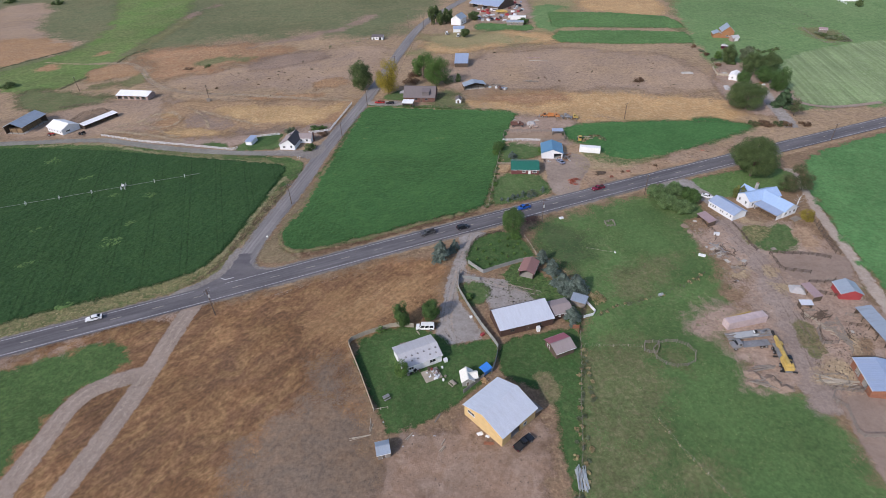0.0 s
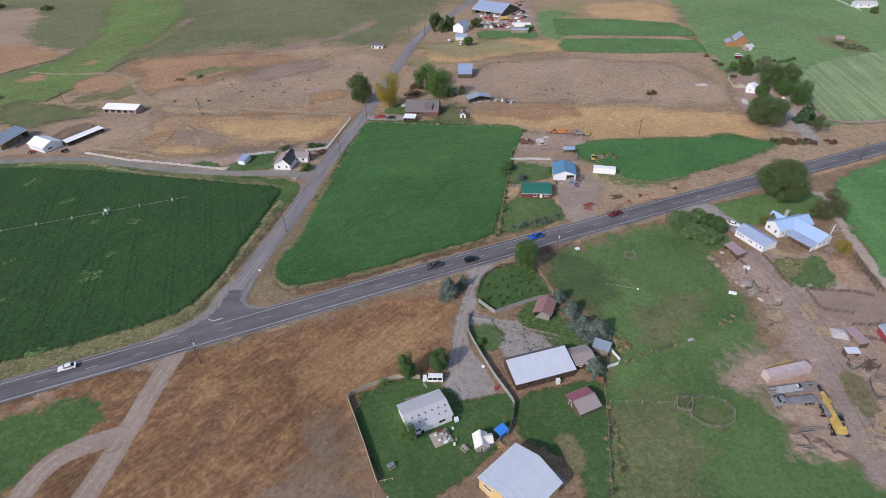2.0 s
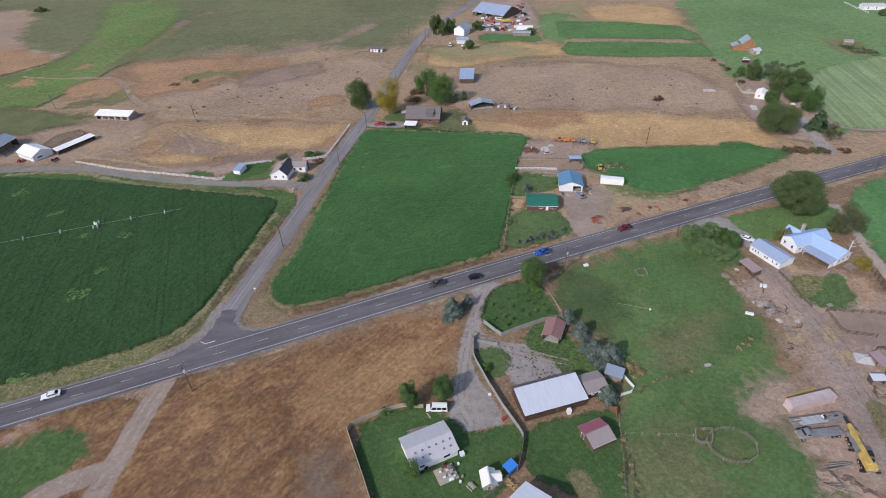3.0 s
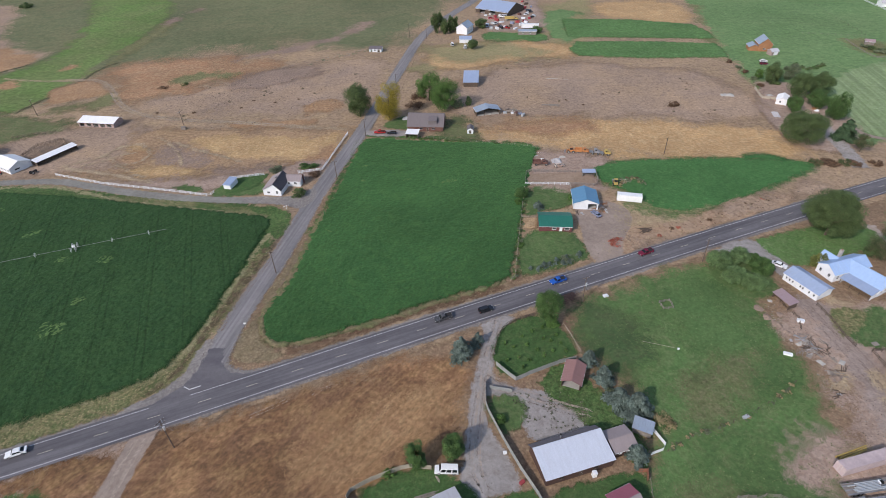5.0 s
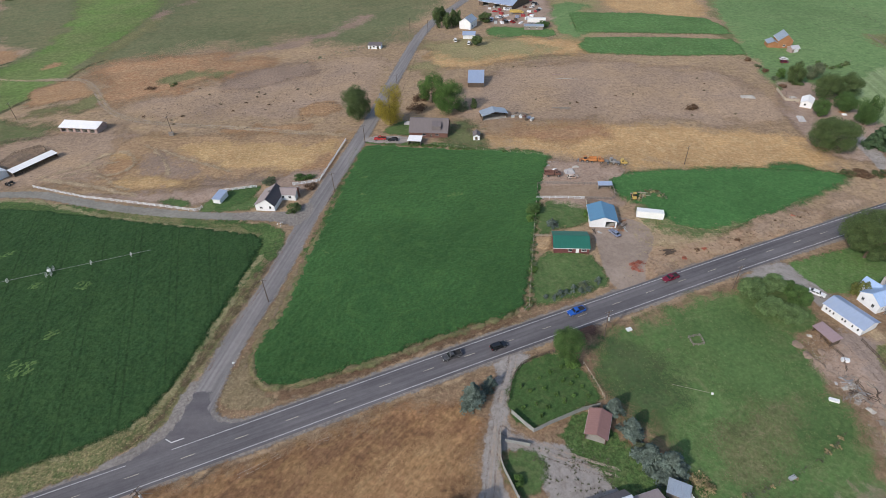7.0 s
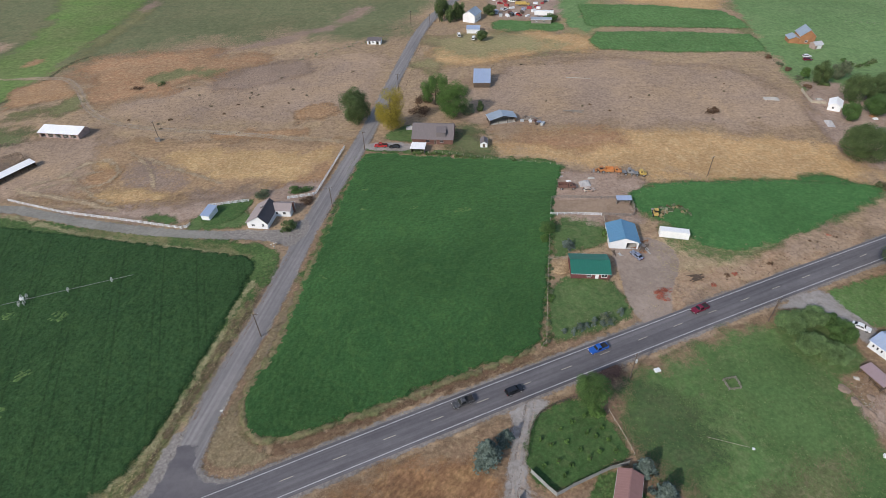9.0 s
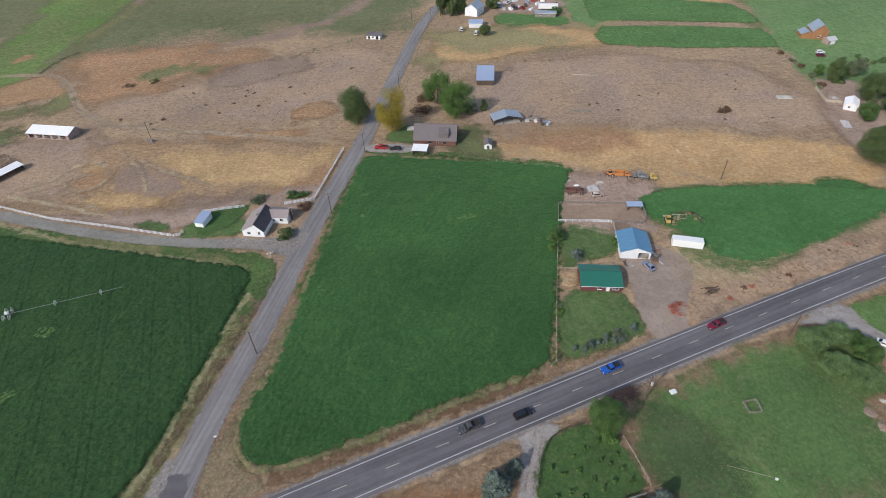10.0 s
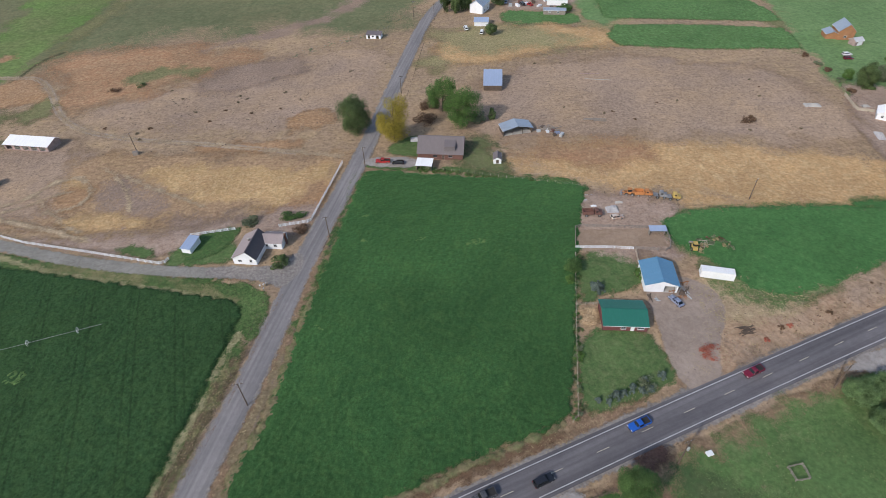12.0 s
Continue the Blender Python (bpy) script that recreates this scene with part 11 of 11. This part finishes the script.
for i, (px, py) in enumerate([(38.8, 506.3), (42.9, 509.6), (46.1, 491.7), (49.2, 485.7), (53.5, 490.6), (56.6, 481.0), (57.2, 466.8), (43.9, 468.7), (39.4, 469.3), (74.2, 547.4), (66.9, 522.3), (78.9, 551.2), (78.8, 528.9), (67.5, 483.0), (63.0, 476.5), (76.6, 500.6), (71.8, 493.6), (50.2, 504.6)]):
    crate("junk_box", px, py, i * 67, 2.2 + 0.6 * (i % 4), 1.6, 0.9 + 0.3 * (i % 3), ("white", "galv", "red_wall", "white", "wood", "paleblue_car", "white")[i % 7], "discarded box or machine in the junk yard", "junk")

log_pile("scrap_metal_stack", 29.1, 66.6, 88, 16, 5.5, 0.14, "galv", "long stack of grey scrap metal by the fence", 2, 0.12, category="scrap pile", seed=101)
for i in range(30):
    rs = random.Random(1200 + i)
    a, b = (37.0, 101.3), (27.3, 60.2)
    u = rs.random()
    bush("fence_weeds", a[0] + (b[0] - a[0]) * u + rs.uniform(-1.0, 1.4), a[1] + (b[1] - a[1]) * u, rs.uniform(0.3, 0.6), rs.uniform(0.4, 0.9), ("sage", "straw", "sage")[i % 3], "tangled weeds along the wire fence", 1250 + i, 200, 8, 0.15, group="weeds along the fence", category="weeds")
fence("corral_fence", [(106.7, 109.9), (111.8, 108.8), (109.9, 104.0), (104.4, 103.9)], "weathered square corral pen", "wood", 1.5, 2.2, (0.4, 0.8, 1.2), closed=True, lean=0.08)
fence("corral_fence", [(117.9, 115.0), (122.9, 113.3), (122.8, 107.8)], "weathered corral rails by the stock shed", "wood", 1.5, 2.2, (0.4, 0.8, 1.2), lean=0.06)
fence("corral_fence", [(97.5, 92.9), (101.8, 93.4), (104.5, 91.8), (103.5, 89.6), (98.3, 88.8), (96.3, 90.3)], "low ring of old rails in the yard", "wood", 1.0, 2.4, (0.4, 0.8), closed=True, lean=0.15)
fence("corral_fence", [(102.5, 88.6), (107.7, 87.6), (112.6, 86.3)], "weathered rails along the paddock", "wood", 1.4, 2.4, (0.5, 0.9, 1.3))
fence("corral_fence", [(121.7, 130.4), (128.7, 128.5)], "weathered rails by the red barn", "wood", 1.4, 2.4, (0.5, 0.9, 1.3))
rubble("pen_litter", [(106.5, 110.9), (117.5, 112.6), (122.6, 105.5), (114.6, 93.6), (99.7, 88.7), (97.2, 94.4)], 900, 0.14, "clod", "dark litter trodden into the pens", 9, 4.0)

for i, (px, py) in enumerate([(57.5, 223.3), (58.3, 221.9), (58.1, 219.7), (56.2, 218.9), (56.2, 222.5), (47.3, 219.5), (48.9, 218.5), (58.9, 224.6)]):
    log_pile("junk_parts", px, py, i * 53, 7, 1.2 + 0.2 * (i % 3), 0.1, ("grey_steel", "wood_dark", "galv", "rust_wall")[i % 4], "jumbled metal and wooden junk by the garage", 2, 0.9, category="junk pile", seed=120 + i)

for i, (px, py) in enumerate([(70.2, 242.5), (71.1, 240.3), (73.5, 241.8), (75.7, 242.7), (77.5, 241.8), (77.8, 239.9), (78.7, 238.7), (69.4, 237.8)]):
    bush("cut_branches", px, py, 0.9, 1.3, "straw" if i % 2 else "sage", "drying heap of pale cut branches", 1330 + i, 220, 8, 0.2, group="cut branches", category="brush")


def earth_mound(x, y, r, h, mat, label, seed):
    """A rounded, uneven heap of loose earth."""
    rs = np.random.RandomState(seed)
    na, nr = 28, 9
    A, R = np.meshgrid(np.linspace(0, 2 * math.pi, na, endpoint=False), np.linspace(0.0, 1.0, nr), indexing="ij")
    rim = 1.0 + 0.18 * np.sin(2 * A + seed) + 0.12 * np.sin(3 * A + seed * 2.1) + 0.07 * np.sin(7 * A + seed)
    X, Y = np.cos(A) * R * r * rim, np.sin(A) * R * r * 0.75 * rim
    Z = h * (0.5 + 0.5 * np.cos(np.pi * R)) * (1 + 0.25 * np.sin(X * 2.3 + seed) * np.cos(Y * 2.9)) + rs.normal(size=A.shape) * 0.05 * h * (1 - R) + 0.09
    idx = np.arange(na * nr).reshape(na, nr)
    nx = np.roll(idx, -1, 0)
    Fq = np.stack([idx[:, :-1].ravel(), idx[:, 1:].ravel(), nx[:, 1:].ravel(), nx[:, :-1].ravel()], 1)
    ob = mesh_part("earth_mound", from_arrays("earth_mound", np.stack([X.ravel(), Y.ravel(), Z.ravel()], 1), Fq), M[mat])
    ob.matrix_world = pose(x, y, 0, 0, 0, seed * 47)
    return tagged(ob, label, "mound")


for px, py, r, hgt, k in ((81.0, 93.6, 3.6, 1.1, 3), (84.6, 91.6, 3.8, 1.3, 5), (86.9, 89.4, 2.8, 0.9, 8), (79.4, 91.6, 2.2, 0.6, 4)):
    earth_mound(px, py, r, hgt, "mound", "heap of brown earth and rotted brush", k)
for i, ((px, py), w) in enumerate(zip([(89.3, 164.4), (90.0, 160.6), (91.3, 157.5), (92.5, 154.4), (96.3, 143.4), (96.4, 137.5), (94.3, 161.6)], (2.6, 2.2, 2.4, 1.8, 1.6, 2.6, 1.8))):
    earth_mound(px, py, w, 0.40 + 0.12 * (i % 3), "mound", "trampled mound of bare brown earth", 130 + i)
for i, (px, py) in enumerate([(94.6, 150.3), (95.5, 149.1), (96.4, 148.0), (94.3, 148.1), (94.9, 146.4), (96.4, 145.8), (94.7, 152.0), (93.3, 132.4)]):
    log_pile("rubble_boards", px, py, i * 57, 8, 1.6, 0.13, ("concrete", "wood", "grey_steel", "wood_dark")[i % 4], "tumbled grey rubble and boards", 2, 0.9, category="scrap pile", seed=160 + i)
for i in range(26):
    rs = random.Random(1400 + i)
    q = [(45.5, 118.6), (52.4, 122.2), (59.4, 124.2), (68.0, 127.1), (80.7, 133.4), (85.8, 137.1)]
    u = rs.uniform(0, 4.99)
    k = int(u)
    f = u - k
    bush("fence_weeds", q[k][0] * (1 - f) + q[k + 1][0] * f + rs.uniform(-0.7, 0.7), q[k][1] * (1 - f) + q[k + 1][1] * f + rs.uniform(-0.7, 0.7), rs.uniform(0.25, 0.5), rs.uniform(0.35, 0.7), "sage" if i % 2 else "straw", "pale weeds along the pasture fence", 1450 + i, 140, 7, 0.14, group="weeds along the pasture fence", category="weeds")

for i in range(26):
    rs = random.Random(1500 + i)
    q = [(-18.1, 290.1), (-2.9, 287.1), (10.7, 282.8), (39.2, 275.0)]
    u = rs.uniform(0, 2.99)
    k = int(u)
    f = u - k
    bush("fence_weeds", q[k][0] * (1 - f) + q[k + 1][0] * f, q[k][1] * (1 - f) + q[k + 1][1] * f + rs.uniform(-1.4, 0.3), rs.uniform(0.5, 0.9), rs.uniform(0.8, 1.5), "leaf_bright" if i % 2 else "pasture_blades", "green weeds along the field's end", 1550 + i, 160, 7, 0.18, group="weeds at the field's end", category="weeds")

fence("field_fence", [(30.0, 238.8), (23.2, 206.1), (18.4, 182.1)], "pale post and rail fence beside the alfalfa", "wood_pale", 1.2, 3.0, (0.6, 1.05), 0.13, (0.03, 0.06), lean=0.05, seed=45)
